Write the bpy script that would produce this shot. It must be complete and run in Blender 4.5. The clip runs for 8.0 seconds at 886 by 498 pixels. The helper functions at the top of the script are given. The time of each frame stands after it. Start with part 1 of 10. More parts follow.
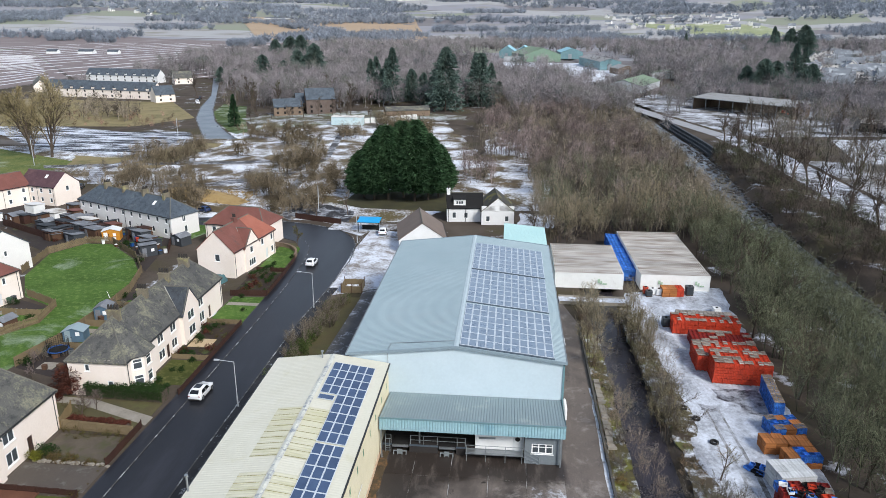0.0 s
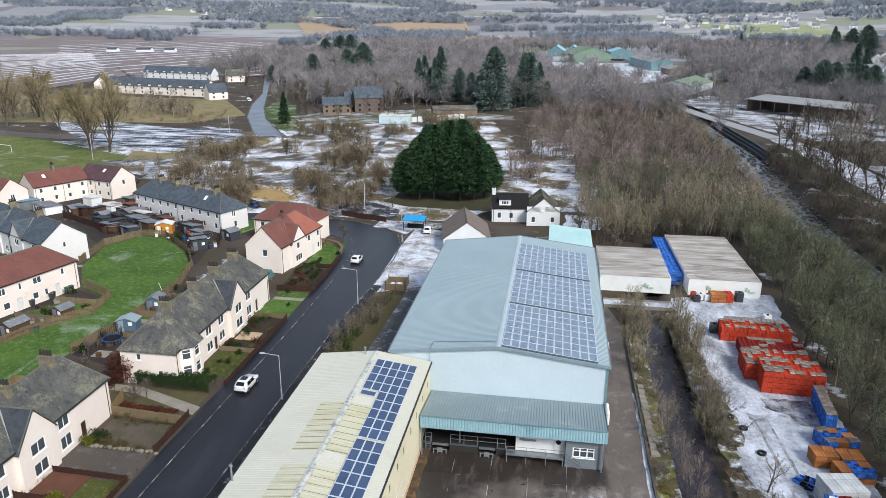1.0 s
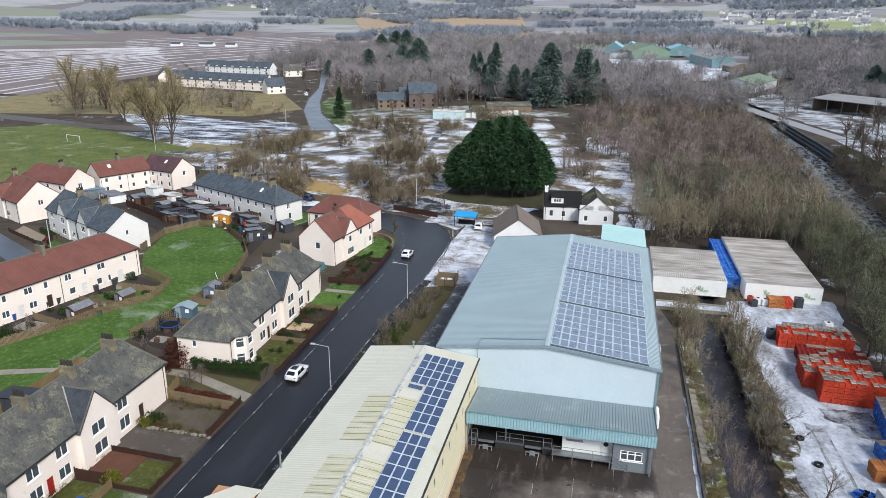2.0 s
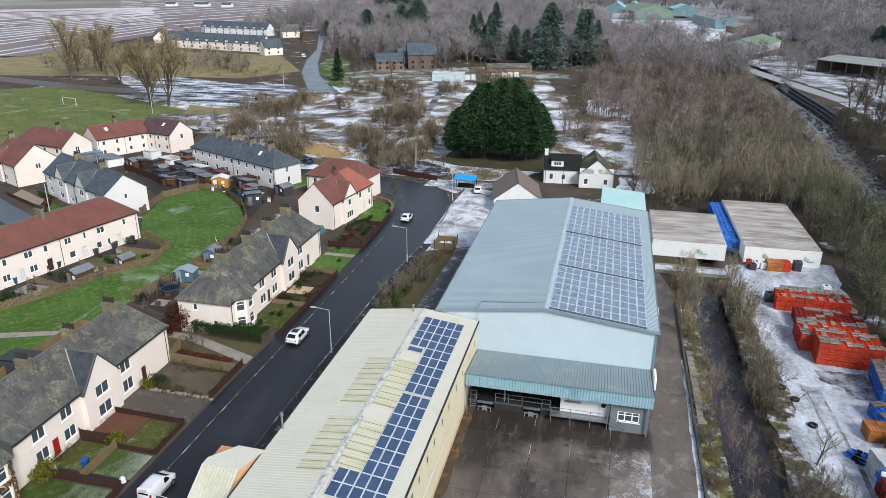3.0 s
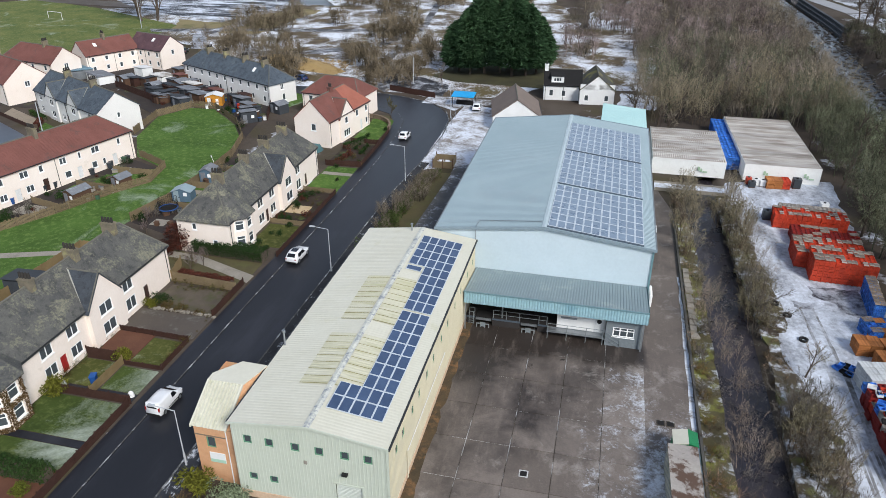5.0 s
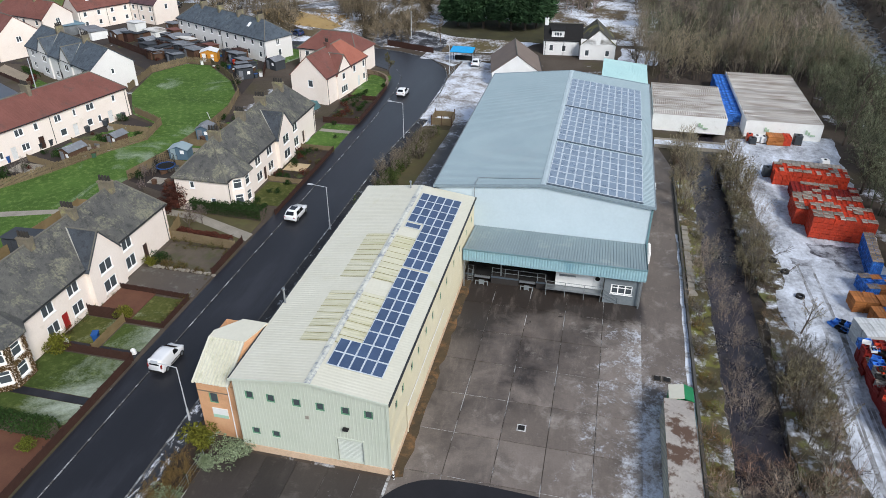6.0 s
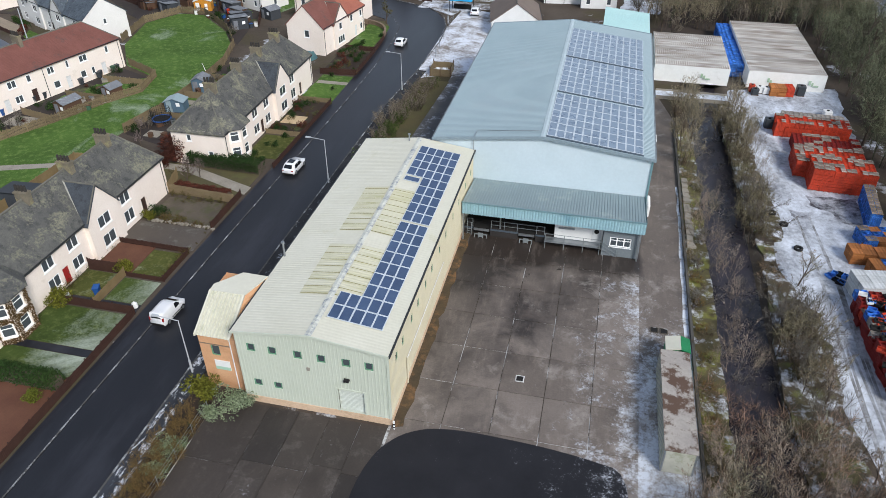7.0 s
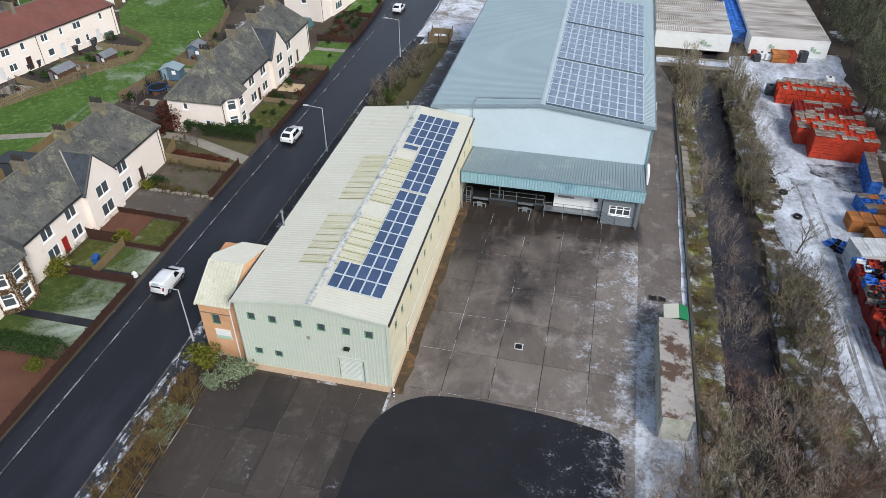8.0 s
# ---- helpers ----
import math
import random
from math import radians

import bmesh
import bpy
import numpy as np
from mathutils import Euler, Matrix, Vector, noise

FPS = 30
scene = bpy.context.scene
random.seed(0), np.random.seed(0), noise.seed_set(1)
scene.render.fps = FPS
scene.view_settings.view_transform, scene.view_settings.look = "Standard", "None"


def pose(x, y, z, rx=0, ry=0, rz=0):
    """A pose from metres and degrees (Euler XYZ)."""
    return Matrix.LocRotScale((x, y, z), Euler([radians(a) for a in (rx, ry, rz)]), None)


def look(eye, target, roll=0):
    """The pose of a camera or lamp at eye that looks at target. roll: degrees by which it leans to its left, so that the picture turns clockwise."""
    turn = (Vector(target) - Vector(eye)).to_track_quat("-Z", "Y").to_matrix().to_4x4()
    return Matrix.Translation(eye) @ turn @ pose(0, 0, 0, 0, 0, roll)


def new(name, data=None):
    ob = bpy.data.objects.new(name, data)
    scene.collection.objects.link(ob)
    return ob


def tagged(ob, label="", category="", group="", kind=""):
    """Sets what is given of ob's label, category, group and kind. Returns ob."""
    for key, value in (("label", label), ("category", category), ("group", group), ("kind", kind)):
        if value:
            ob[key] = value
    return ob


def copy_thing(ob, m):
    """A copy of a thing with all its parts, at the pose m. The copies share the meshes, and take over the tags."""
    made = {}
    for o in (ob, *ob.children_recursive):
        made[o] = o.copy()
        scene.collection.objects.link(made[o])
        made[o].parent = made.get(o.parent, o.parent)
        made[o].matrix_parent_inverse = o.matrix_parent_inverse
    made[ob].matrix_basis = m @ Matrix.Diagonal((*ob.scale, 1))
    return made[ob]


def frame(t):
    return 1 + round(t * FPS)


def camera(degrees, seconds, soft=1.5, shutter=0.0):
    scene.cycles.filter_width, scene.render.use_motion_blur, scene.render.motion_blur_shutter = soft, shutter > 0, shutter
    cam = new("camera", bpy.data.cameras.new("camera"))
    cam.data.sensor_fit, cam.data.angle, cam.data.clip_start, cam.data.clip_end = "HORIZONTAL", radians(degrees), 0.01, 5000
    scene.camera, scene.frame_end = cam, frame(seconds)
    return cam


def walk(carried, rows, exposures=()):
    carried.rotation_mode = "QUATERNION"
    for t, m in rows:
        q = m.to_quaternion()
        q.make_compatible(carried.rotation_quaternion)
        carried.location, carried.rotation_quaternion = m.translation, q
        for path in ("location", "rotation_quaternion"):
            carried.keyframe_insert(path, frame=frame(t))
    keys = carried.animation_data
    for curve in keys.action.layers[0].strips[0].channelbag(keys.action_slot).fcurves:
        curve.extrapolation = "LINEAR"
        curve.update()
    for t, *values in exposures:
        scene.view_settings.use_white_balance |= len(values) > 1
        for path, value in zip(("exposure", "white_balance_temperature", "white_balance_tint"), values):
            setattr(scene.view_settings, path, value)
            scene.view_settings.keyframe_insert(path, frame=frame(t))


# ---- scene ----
# ------------------------------------------------------------------ camera
EYE = 46.0   # the drone hovers at this height, turns to its left, then tilts down
EXPOSURE = 0.74
TURN = 5.3   # the site's long axis is the world's y
cam = camera(63.96, 8.0, soft=0.8)
ROWS = [
    (0.0, 71.962, -0.201, 0.041), (0.5, 71.917, -0.184, 0.381), (0.7, 71.912, -0.210, 0.920), (1.0, 71.904, -0.246, 3.813), (1.5, 71.882, -0.315, 7.977), (1.7, 71.875, -0.310, 8.110),
    (2.8, 69.284, -0.295, 8.100), (3.0, 68.629, -0.291, 8.076), (3.5, 66.996, -0.233, 8.031), (4.0, 65.346, -0.193, 7.986), (4.5, 63.703, -0.173, 7.935),
    (6.0, 58.679, -0.088, 7.736), (6.5, 56.796, -0.050, 7.664), (7.0, 54.903, -0.011, 7.604), (7.5, 53.032, 0.046, 7.530), (7.8, 52.440, 0.066, 7.470),
    (8.0, 52.389, 0.068, 7.459)]
walk(cam, [(t, pose(0, 0, EYE, rx, ry, rz + TURN)) for t, rx, ry, rz in ROWS], exposures=[(0.0, EXPOSURE + 0.12), (1.5, EXPOSURE + 0.08), (4.5, EXPOSURE), (8.0, EXPOSURE)])

# ------------------------------------------------------------------ light: overcast winter sky, a weak broad sun
world = bpy.data.worlds.new("overcast")
scene.world = world
world.use_nodes = True
wn, wl = world.node_tree.nodes, world.node_tree.links
sky = wn.new("ShaderNodeTexSky")
sky.sky_type, sky.sun_disc = "NISHITA", False
sky.sun_elevation, sky.sun_rotation = radians(39), radians(136)
sky.air_density, sky.dust_density, sky.ozone_density = 1.0, 0.5, 2.0
grey = wn.new("ShaderNodeHueSaturation")      # cloud takes most of the blue out of the sky
grey.inputs["Saturation"].default_value = 0.65
wl.new(sky.outputs[0], grey.inputs["Color"])
wl.new(grey.outputs[0], wn["Background"].inputs["Color"])
wn["Background"].inputs["Strength"].default_value = 0.105
sun = new("sun", bpy.data.lights.new("sun", "SUN"))
sun.data.energy, sun.data.angle, sun.data.color = 2.1, radians(18), (1.0, 0.98, 0.95)
sun.matrix_basis = look((110, -115, 130), (0, 0, 0))


# ------------------------------------------------------------------ materials
def srgb(h):
    """A linear colour from a hex code."""
    out = []
    for k in (0, 2, 4):
        u = int(h[k:k + 2], 16) / 255
        out.append(u / 12.92 if u <= 0.04045 else ((u + 0.055) / 1.055) ** 2.4)
    return (*out, 1.0)


class Nodes:
    def __init__(self, name):
        self.mat = bpy.data.materials.new(name)
        self.mat.use_nodes = True
        self.t = self.mat.node_tree
        self.bsdf = self.t.nodes["Principled BSDF"]
        self.coord = self.t.nodes.new("ShaderNodeTexCoord")
        self.geo = self.t.nodes.new("ShaderNodeNewGeometry")

    def node(self, kind, **put):
        n = self.t.nodes.new(kind)
        for key, value in put.items():
            n.inputs[key.replace("_", " ")].default_value = value
        return n

    def link(self, a, b):
        self.t.links.new(a, b)

    def noise(self, scale, detail=4.0, rough=0.6, world=True, stretch=None, distort=0.0):
        n = self.node("ShaderNodeTexNoise", Scale=scale, Detail=detail, Roughness=rough, Distortion=distort)
        src = self.geo.outputs["Position"] if world else self.coord.outputs["Object"]
        if stretch:
            m = self.node("ShaderNodeMapping", Scale=stretch)
            self.link(src, m.inputs["Vector"])
            src = m.outputs[0]
        self.link(src, n.inputs["Vector"])
        return n.outputs["Fac"]

    def ramp(self, fac, lo, hi, a=0.0, b=1.0):
        n = self.node("ShaderNodeMapRange", From_Min=lo, From_Max=hi, To_Min=a, To_Max=b)
        self.link(fac, n.inputs["Value"])
        return n.outputs[0]

    def mix(self, fac, a, b, mode="MIX"):
        n = self.t.nodes.new("ShaderNodeMix")
        n.data_type, n.blend_type = "RGBA", mode
        for value, slot in ((fac, 0), (a, 6), (b, 7)):
            if hasattr(value, "links"):
                self.link(value, n.inputs[slot])
            else:
                n.inputs[slot].default_value = value
        return n.outputs[2]

    def math(self, op, a, b=0.0):
        n = self.t.nodes.new("ShaderNodeMath")
        n.operation = op
        for value, slot in ((a, 0), (b, 1)):
            if hasattr(value, "links"):
                self.link(value, n.inputs[slot])
            else:
                n.inputs[slot].default_value = value
        return n.outputs[0]

    def bump(self, height, strength, distance=0.02):
        n = self.node("ShaderNodeBump", Strength=strength, Distance=distance)
        self.link(height, n.inputs["Height"])
        self.link(n.outputs[0], self.bsdf.inputs["Normal"])

    def done(self, colour, rough=0.8, metal=0.0, spec=0.5):
        for value, key in ((colour, "Base Color"), (rough, "Roughness"), (metal, "Metallic"), (spec, "Specular IOR Level")):
            if hasattr(value, "links"):
                self.link(value, self.bsdf.inputs[key])
            else:
                self.bsdf.inputs[key].default_value = value
        return self.mat


def surface(name, a, b, coarse=0.3, fine=6.0, rough=0.85, bump=0.3, metal=0.0, stain=None, vary=0.0, stretch=None, spec=0.4, dist=0.02, grain=0.5, isle=0.0):
    """Two tones mixed at a large scale, grain at a small one, and a stain (hex, scale, low, high) with a shape of its own."""
    n = Nodes(name)
    big, small = n.noise(coarse, 5.0, 0.65, stretch=stretch), n.noise(fine, 3.0, 0.6)
    col = n.mix(n.ramp(big, 0.32, 0.68), srgb(a), srgb(b))
    col = n.mix(grain, col, n.mix(small, (0.55, 0.55, 0.55, 1), (1.45, 1.45, 1.45, 1)), "MULTIPLY")
    if stain:
        h, scale, lo, hi = stain
        col = n.mix(n.ramp(n.noise(scale, 6.0, 0.7, stretch=stretch), lo, hi), col, srgb(h))
    if vary or isle:
        info = n.t.nodes.new("ShaderNodeObjectInfo")
        v = n.ramp(info.outputs["Random"], 0, 1, 1 - vary, 1 + vary)
        if isle:
            v = n.math("MULTIPLY", v, n.ramp(n.geo.outputs["Random Per Island"], 0, 1, 1 - isle, 1 + isle))
        comb = n.t.nodes.new("ShaderNodeCombineColor")
        for k in range(3):
            n.link(v, comb.inputs[k])
        col = n.mix(1.0, col, comb.outputs[0], "MULTIPLY")
    if bump:
        n.bump(small, bump, dist)
    return n.done(col, n.ramp(big, 0.3, 0.7, rough - 0.08, min(1.0, rough + 0.08)), metal, spec)


def snowy(name, a, b, cover, scale=0.12, snow="dfe3ea", fine=3.0, rough=0.9, soft=0.07, extra=None, stretch=None):
    """Ground of two tones under broken thin snow; cover: the share that is white."""
    n = Nodes(name)
    small = n.noise(fine, 4.0, 0.65)
    col = n.mix(n.ramp(n.noise(0.35, 5.0, 0.6), 0.35, 0.65), srgb(a), srgb(b))
    if extra:
        col = n.mix(n.ramp(n.noise(extra[1], 5.0, 0.6), 0.52, 0.62), col, srgb(extra[0]))
    col = n.mix(0.5, col, n.mix(small, (0.5, 0.5, 0.5, 1), (1.5, 1.5, 1.5, 1)), "MULTIPLY")
    lo = 0.5 + (0.5 - cover) * 0.42
    patch = n.math("ADD", n.math("MULTIPLY", n.noise(scale, 8.0, 0.7, distort=0.25, stretch=stretch), 0.72), n.math("MULTIPLY", n.noise(1.7, 4.0, 0.7), 0.28))
    w = n.ramp(patch, lo - soft, lo + soft)
    col = n.mix(w, col, n.mix(small, srgb("c9cfd9"), srgb(snow)))
    n.bump(n.math("ADD", small, n.math("MULTIPLY", w, 0.8)), 0.4, 0.05)
    return n.done(col, rough, 0.0, 0.3)


def glass(name, tint="50575c", rough=0.08):
    n = Nodes(name)
    n.bsdf.inputs["Transmission Weight"].default_value = 0.2
    n.bsdf.inputs["IOR"].default_value = 1.45
    return n.done(srgb(tint), rough, 0.0, 0.6)


M = {}
def land():
    """Brown scrub ground near by, a patchwork of winter fields far off."""
    n = Nodes("winter land")
    small = n.noise(2.5, 4.0, 0.65)
    col = n.mix(n.ramp(n.noise(0.12, 5.0, 0.6), 0.35, 0.65), srgb("473f38"), srgb("585048"))
    col = n.mix(n.ramp(n.noise(0.05, 5.0, 0.6), 0.52, 0.62), col, srgb("4c4636"))
    col = n.mix(0.5, col, n.mix(small, (0.5, 0.5, 0.5, 1), (1.5, 1.5, 1.5, 1)), "MULTIPLY")
    col = n.mix(n.ramp(n.noise(0.07, 8.0, 0.75), 0.58, 0.66), col, srgb("cfd3da"))
    m = n.node("ShaderNodeMapping", Scale=(0.0028, 0.0042, 0.0), Rotation=(0.0, 0.0, 0.3))
    n.link(n.geo.outputs["Position"], m.inputs["Vector"])
    cell = n.node("ShaderNodeTexVoronoi", Scale=1.0)
    n.link(m.outputs[0], cell.inputs["Vector"])
    sep = n.t.nodes.new("ShaderNodeSeparateColor")
    n.link(cell.outputs["Color"], sep.inputs[0])
    f = n.mix(n.ramp(sep.outputs[0], 0.25, 0.3), srgb("7b787a"), srgb("919196"))
    f = n.mix(n.ramp(sep.outputs[1], 0.55, 0.6), f, srgb("8a8f7e"))
    f = n.mix(n.ramp(sep.outputs[2], 0.66, 0.7), f, srgb("a3a3a3"))
    f = n.mix(n.ramp(n.noise(0.01, 5.0, 0.6), 0.5, 0.7), f, srgb("8b8780"))
    far = n.node("ShaderNodeVectorMath")
    far.operation = "LENGTH"
    n.link(n.geo.outputs["Position"], far.inputs[0])
    n.bump(small, 0.4, 0.05)
    return n.done(n.mix(n.ramp(far.outputs["Value"], 620, 900), col, f), 0.95, 0.0, 0.1)


def yard_concrete(name, a, b, axis="X", lo=-2.0, hi=9.0, most=0.15, damp=0.38, streak=0.5, pale=1.0):
    """Old yard concrete: damp areas, shade painted in towards the dock, pale bloom, and frost that lies thicker towards
    one side.
    """
    n = Nodes(name)
    info = n.t.nodes.new("ShaderNodeObjectInfo")
    sep = n.t.nodes.new("ShaderNodeSeparateXYZ")
    n.link(n.geo.outputs["Position"], sep.inputs[0])
    side = n.ramp(sep.outputs[axis], lo, hi)
    small, grit = n.noise(7.0, 4.0, 0.65), n.noise(2.6, 8.0, 0.8)
    col = n.mix(n.ramp(n.noise(0.22, 6.0, 0.7), 0.3, 0.7), srgb(a), srgb(b))
    col = n.mix(n.ramp(info.outputs["Random"], 0, 1, 0.0, 0.6), col, srgb("544b44"))
    # damp towards the dock, with the canopy's shade darkened in along its front
    damp_shade = n.math("MULTIPLY", n.ramp(sep.outputs["Y"], 44.0, 66.0, 0.12, 1.0), n.ramp(sep.outputs["X"], 3.5, -9.5, 0.0, 1.0))
    damp_shade = n.math("ADD", damp_shade, n.math("MULTIPLY", n.ramp(sep.outputs["Y"], 62.4, 65.4), n.ramp(sep.outputs["X"], 7.6, 6.4)))
    wet = n.ramp(n.math("ADD", n.noise(0.13, 6.0, 0.65, distort=0.4), n.math("MULTIPLY", damp_shade, damp)), 0.52, 0.76)
    col = n.mix(n.math("MULTIPLY", wet, 0.88), col, srgb("2a2421"))
    col = n.mix(n.ramp(n.noise(0.8, 8.0, 0.75, stretch=(1.0, 0.25, 1.0)), 0.52, 0.78, 0.0, streak), col, srgb("8c8178"))
    col = n.mix(0.55, col, n.mix(small, (0.5, 0.5, 0.5, 1), (1.5, 1.5, 1.5, 1)), "MULTIPLY")
    col = n.mix(n.ramp(n.noise(0.5, 7.0, 0.7), 0.66, 0.7), col, srgb("2f2a26"))
    bloom = n.math("ADD", n.noise(0.33, 9.0, 0.75, distort=0.3), n.math("SUBTRACT", n.math("MULTIPLY", side, most * 0.6), n.math("MULTIPLY", damp_shade, 0.16)))
    col = n.mix(n.ramp(bloom, 0.54, 0.8, 0.0, pale), col, srgb("a39c95"))
    frost = n.math("ADD", n.math("MULTIPLY", n.noise(0.3, 9.0, 0.75, distort=0.3), 0.6), n.math("ADD", n.math("MULTIPLY", grit, 0.4), n.math("SUBTRACT", n.math("MULTIPLY", side, most), n.math("MULTIPLY", damp_shade, 0.2))))
    col = n.mix(n.ramp(frost, 0.61, 0.73), col, srgb("cdd2da"))
    n.bump(small, 0.2, 0.02)
    return n.done(col, n.ramp(wet, 0, 1, 0.75, 0.4), 0.0, 0.45)


def speckled_tarmac(name, a, b):
    """Fresh tarmac, dusted with grains of snow along its east edge."""
    n = Nodes(name)
    sep = n.t.nodes.new("ShaderNodeSeparateXYZ")
    n.link(n.geo.outputs["Position"], sep.inputs[0])
    side = n.ramp(sep.outputs["X"], -4.0, 6.3)
    small = n.noise(12.0, 4.0, 0.65)
    col = n.mix(n.ramp(n.noise(0.25, 6.0, 0.7), 0.3, 0.7), srgb(a), srgb(b))
    col = n.mix(0.35, col, n.mix(small, (0.5, 0.5, 0.5, 1), (1.5, 1.5, 1.5, 1)), "MULTIPLY")
    frost = n.math("ADD", n.math("MULTIPLY", n.noise(4.5, 9.0, 0.85), 0.6), n.math("ADD", n.math("MULTIPLY", n.noise(0.5, 6.0, 0.65), 0.4), n.math("MULTIPLY", side, 0.12)))
    col = n.mix(n.ramp(frost, 0.62, 0.69), col, srgb("b4b8c0"))
    n.bump(small, 0.25, 0.02)
    return n.done(col, 0.65, 0.0, 0.22)


M["scrub"] = land()
M["waste"] = snowy("waste ground under snow", "4d4337", "685a42", 0.45, 0.08, snow="eceff4", soft=0.05, extra=("5c5236", 0.05))
M["snowyard"] = snowy("trodden snow on hardcore", "48474a", "5c5b5c", 0.58, 0.22, snow="dbe1ea", soft=0.13, fine=5.0, stretch=(1.0, 0.6, 1.0))
M["asphalt"] = surface("wet asphalt", "202125", "2a2b30", 0.15, 9.0, 0.36, 0.15, spec=0.3, stain=("33343a", 0.3, 0.5, 0.72), stretch=(1.0, 0.2, 1.0))
M["newtar"] = speckled_tarmac("fresh black tarmac", "1f1f23", "28282c")
M["path"] = surface("old path tarmac", "4b443e", "5a524a", 0.3, 8.0, 0.6, 0.2, stain=("6f6d68", 0.5, 0.55, 0.7))
M["concrete"] = yard_concrete("damp yard concrete", "6f665f", "857b74", lo=-3.0, hi=7.2, most=0.14, damp=0.42)
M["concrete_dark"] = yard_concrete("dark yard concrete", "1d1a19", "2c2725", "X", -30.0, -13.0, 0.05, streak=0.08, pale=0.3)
M["shedwall"] = surface("grey shed cladding", "aab0b3", "b9bec0", 0.2, 2.0, 0.7, 0.0, grain=0.2, stain=("8f9596", 0.2, 0.55, 0.75))
M["shedroof"] = surface("weathered shed roof", "8a8b8b", "9a9a98", 0.2, 2.0, 0.8, 0.0, grain=0.3, stain=("76766f", 0.2, 0.5, 0.7))
M["joint"] = surface("joint filler", "5f584f", "39342b", 0.5, 6.0, 0.9, 0.2, stain=("c3c3c2", 0.2, 0.5, 0.57))
def lawn(name, a, b, c, frost, side=None):
    """Mown winter grass: worn, mossy and yellowed areas, tufts, and a share of frost."""
    n = Nodes(name)
    tuft, mid = n.noise(5.0, 5.0, 0.7), n.noise(1.1, 5.0, 0.7)
    col = n.mix(n.ramp(n.noise(0.14, 5.0, 0.65), 0.35, 0.65), srgb(a), srgb(b))
    col = n.mix(n.ramp(mid, 0.5, 0.72), col, srgb(c))
    col = n.mix(0.5, col, n.mix(tuft, (0.35, 0.35, 0.35, 1), (1.65, 1.65, 1.65, 1)), "MULTIPLY")
    w = n.math("ADD", n.math("MULTIPLY", n.noise(0.09, 5.0, 0.6, distort=1.2), 0.82), n.math("MULTIPLY", tuft, 0.18))
    lo = 0.66 - 0.3 * frost
    if side:   # frost thickens away from the house walls
        sep = n.t.nodes.new("ShaderNodeSeparateXYZ")
        n.link(n.geo.outputs["Position"], sep.inputs[0])
        w = n.math("ADD", w, n.ramp(sep.outputs["X"], side[0], side[1], -side[2], side[2]))
    col = n.mix(n.ramp(w, lo, lo + 0.22, 0.0, 0.85), col, srgb("b3bcae"))
    n.bump(tuft, 0.6, 0.06)
    return n.done(col, 0.95, 0.0, 0.15)


M["grass"] = lawn("winter lawn", "3f5826", "4f6a30", "6c8246", 0.33)
M["frostgrass"] = lawn("frosted lawn", "3c4a26", "4a5a30", "667244", 0.55)
M["frontlawn"] = lawn("frosted front lawn", "37451f", "465428", "5f6a3a", 0.5, (-51.0, -41.5, 0.15))
M["mossgrass"] = lawn("mossy garden lawn", "3f4422", "50542a", "6b6b40", 0.36)
M["rough"] = surface("rough grass", "4a462f", "5d5438", 0.12, 5.0, 0.95, 0.6, stain=("5a5a34", 0.3, 0.5, 0.7))
M["wintergrass"] = surface("bleached winter grass", "7a6e4e", "8f825c", 0.08, 3.0, 0.95, 0.5, stain=("65613c", 0.12, 0.5, 0.66))
M["soil"] = surface("garden soil", "2a211b", "3a2e25", 0.4, 6.0, 0.95, 0.6, stain=("4a5a2e", 0.5, 0.55, 0.7))
M["redchip"] = surface("red chippings", "583729", "674534", 0.4, 9.0, 0.95, 0.5)
M["straw"] = surface("straw-coloured grass", "a58c5e", "937a50", 0.2, 4.0, 0.95, 0.5, stain=("6f5f42", 0.3, 0.55, 0.7))
M["slab"] = surface("pale paving", "878176", "989186", 0.5, 6.0, 0.85, 0.2, stain=("6f6a5e", 0.6, 0.55, 0.75))
M["kerb"] = surface("kerb stone", "464544", "545351", 0.7, 6.0, 0.85, 0.2, stain=("adb0b3", 0.6, 0.5, 0.64))
M["water"] = surface("grey river water", "34363a", "45484c", 0.2, 1.2, 0.3, 1.0, spec=0.5, dist=0.1, stain=("8d9296", 0.5, 0.54, 0.7), stretch=(1.0, 0.35, 1.0))
M["mud"] = surface("wet channel bed", "2a272c", "37333a", 0.3, 4.0, 0.3, 0.35, spec=0.5, stain=("2a272c", 0.2, 0.5, 0.65))
M["cream"] = surface("cream steel cladding", "cfccbc", "c8c5b4", 0.25, 3.0, 0.5, 0.0, stain=("bdb898", 0.3, 0.60, 0.82), spec=0.5, grain=0.16)
M["creamwall"] = surface("pale green wall cladding", "c3c8ba", "bcc2b3", 0.25, 3.0, 0.5, 0.0, stain=("b9bfa6", 0.3, 0.6, 0.82), spec=0.5, grain=0.16)
M["yellowwall"] = surface("yellowed wall cladding", "d0c9b2", "c8c1a8", 0.25, 3.0, 0.5, 0.0, stain=("c4ba94", 0.3, 0.6, 0.82), spec=0.5, grain=0.16)
M["rooflight"] = surface("mossy translucent sheet", "c9c6b2", "c0bc9f", 0.4, 3.0, 0.5, 0.0, stain=("a9a67c", 0.7, 0.5, 0.74), grain=0.2, stretch=(0.3, 1.6, 1.0))
M["teal"] = surface("grey-green roof sheet", "93a4a9", "8a9ca2", 0.15, 3.0, 0.4, 0.0, stain=("929fa4", 0.2, 0.55, 0.75), spec=0.5, grain=0.16)
M["tealdark"] = surface("green-blue flashing", "6f8f94", "648388", 0.3, 3.0, 0.45, 0.0, grain=0.16)
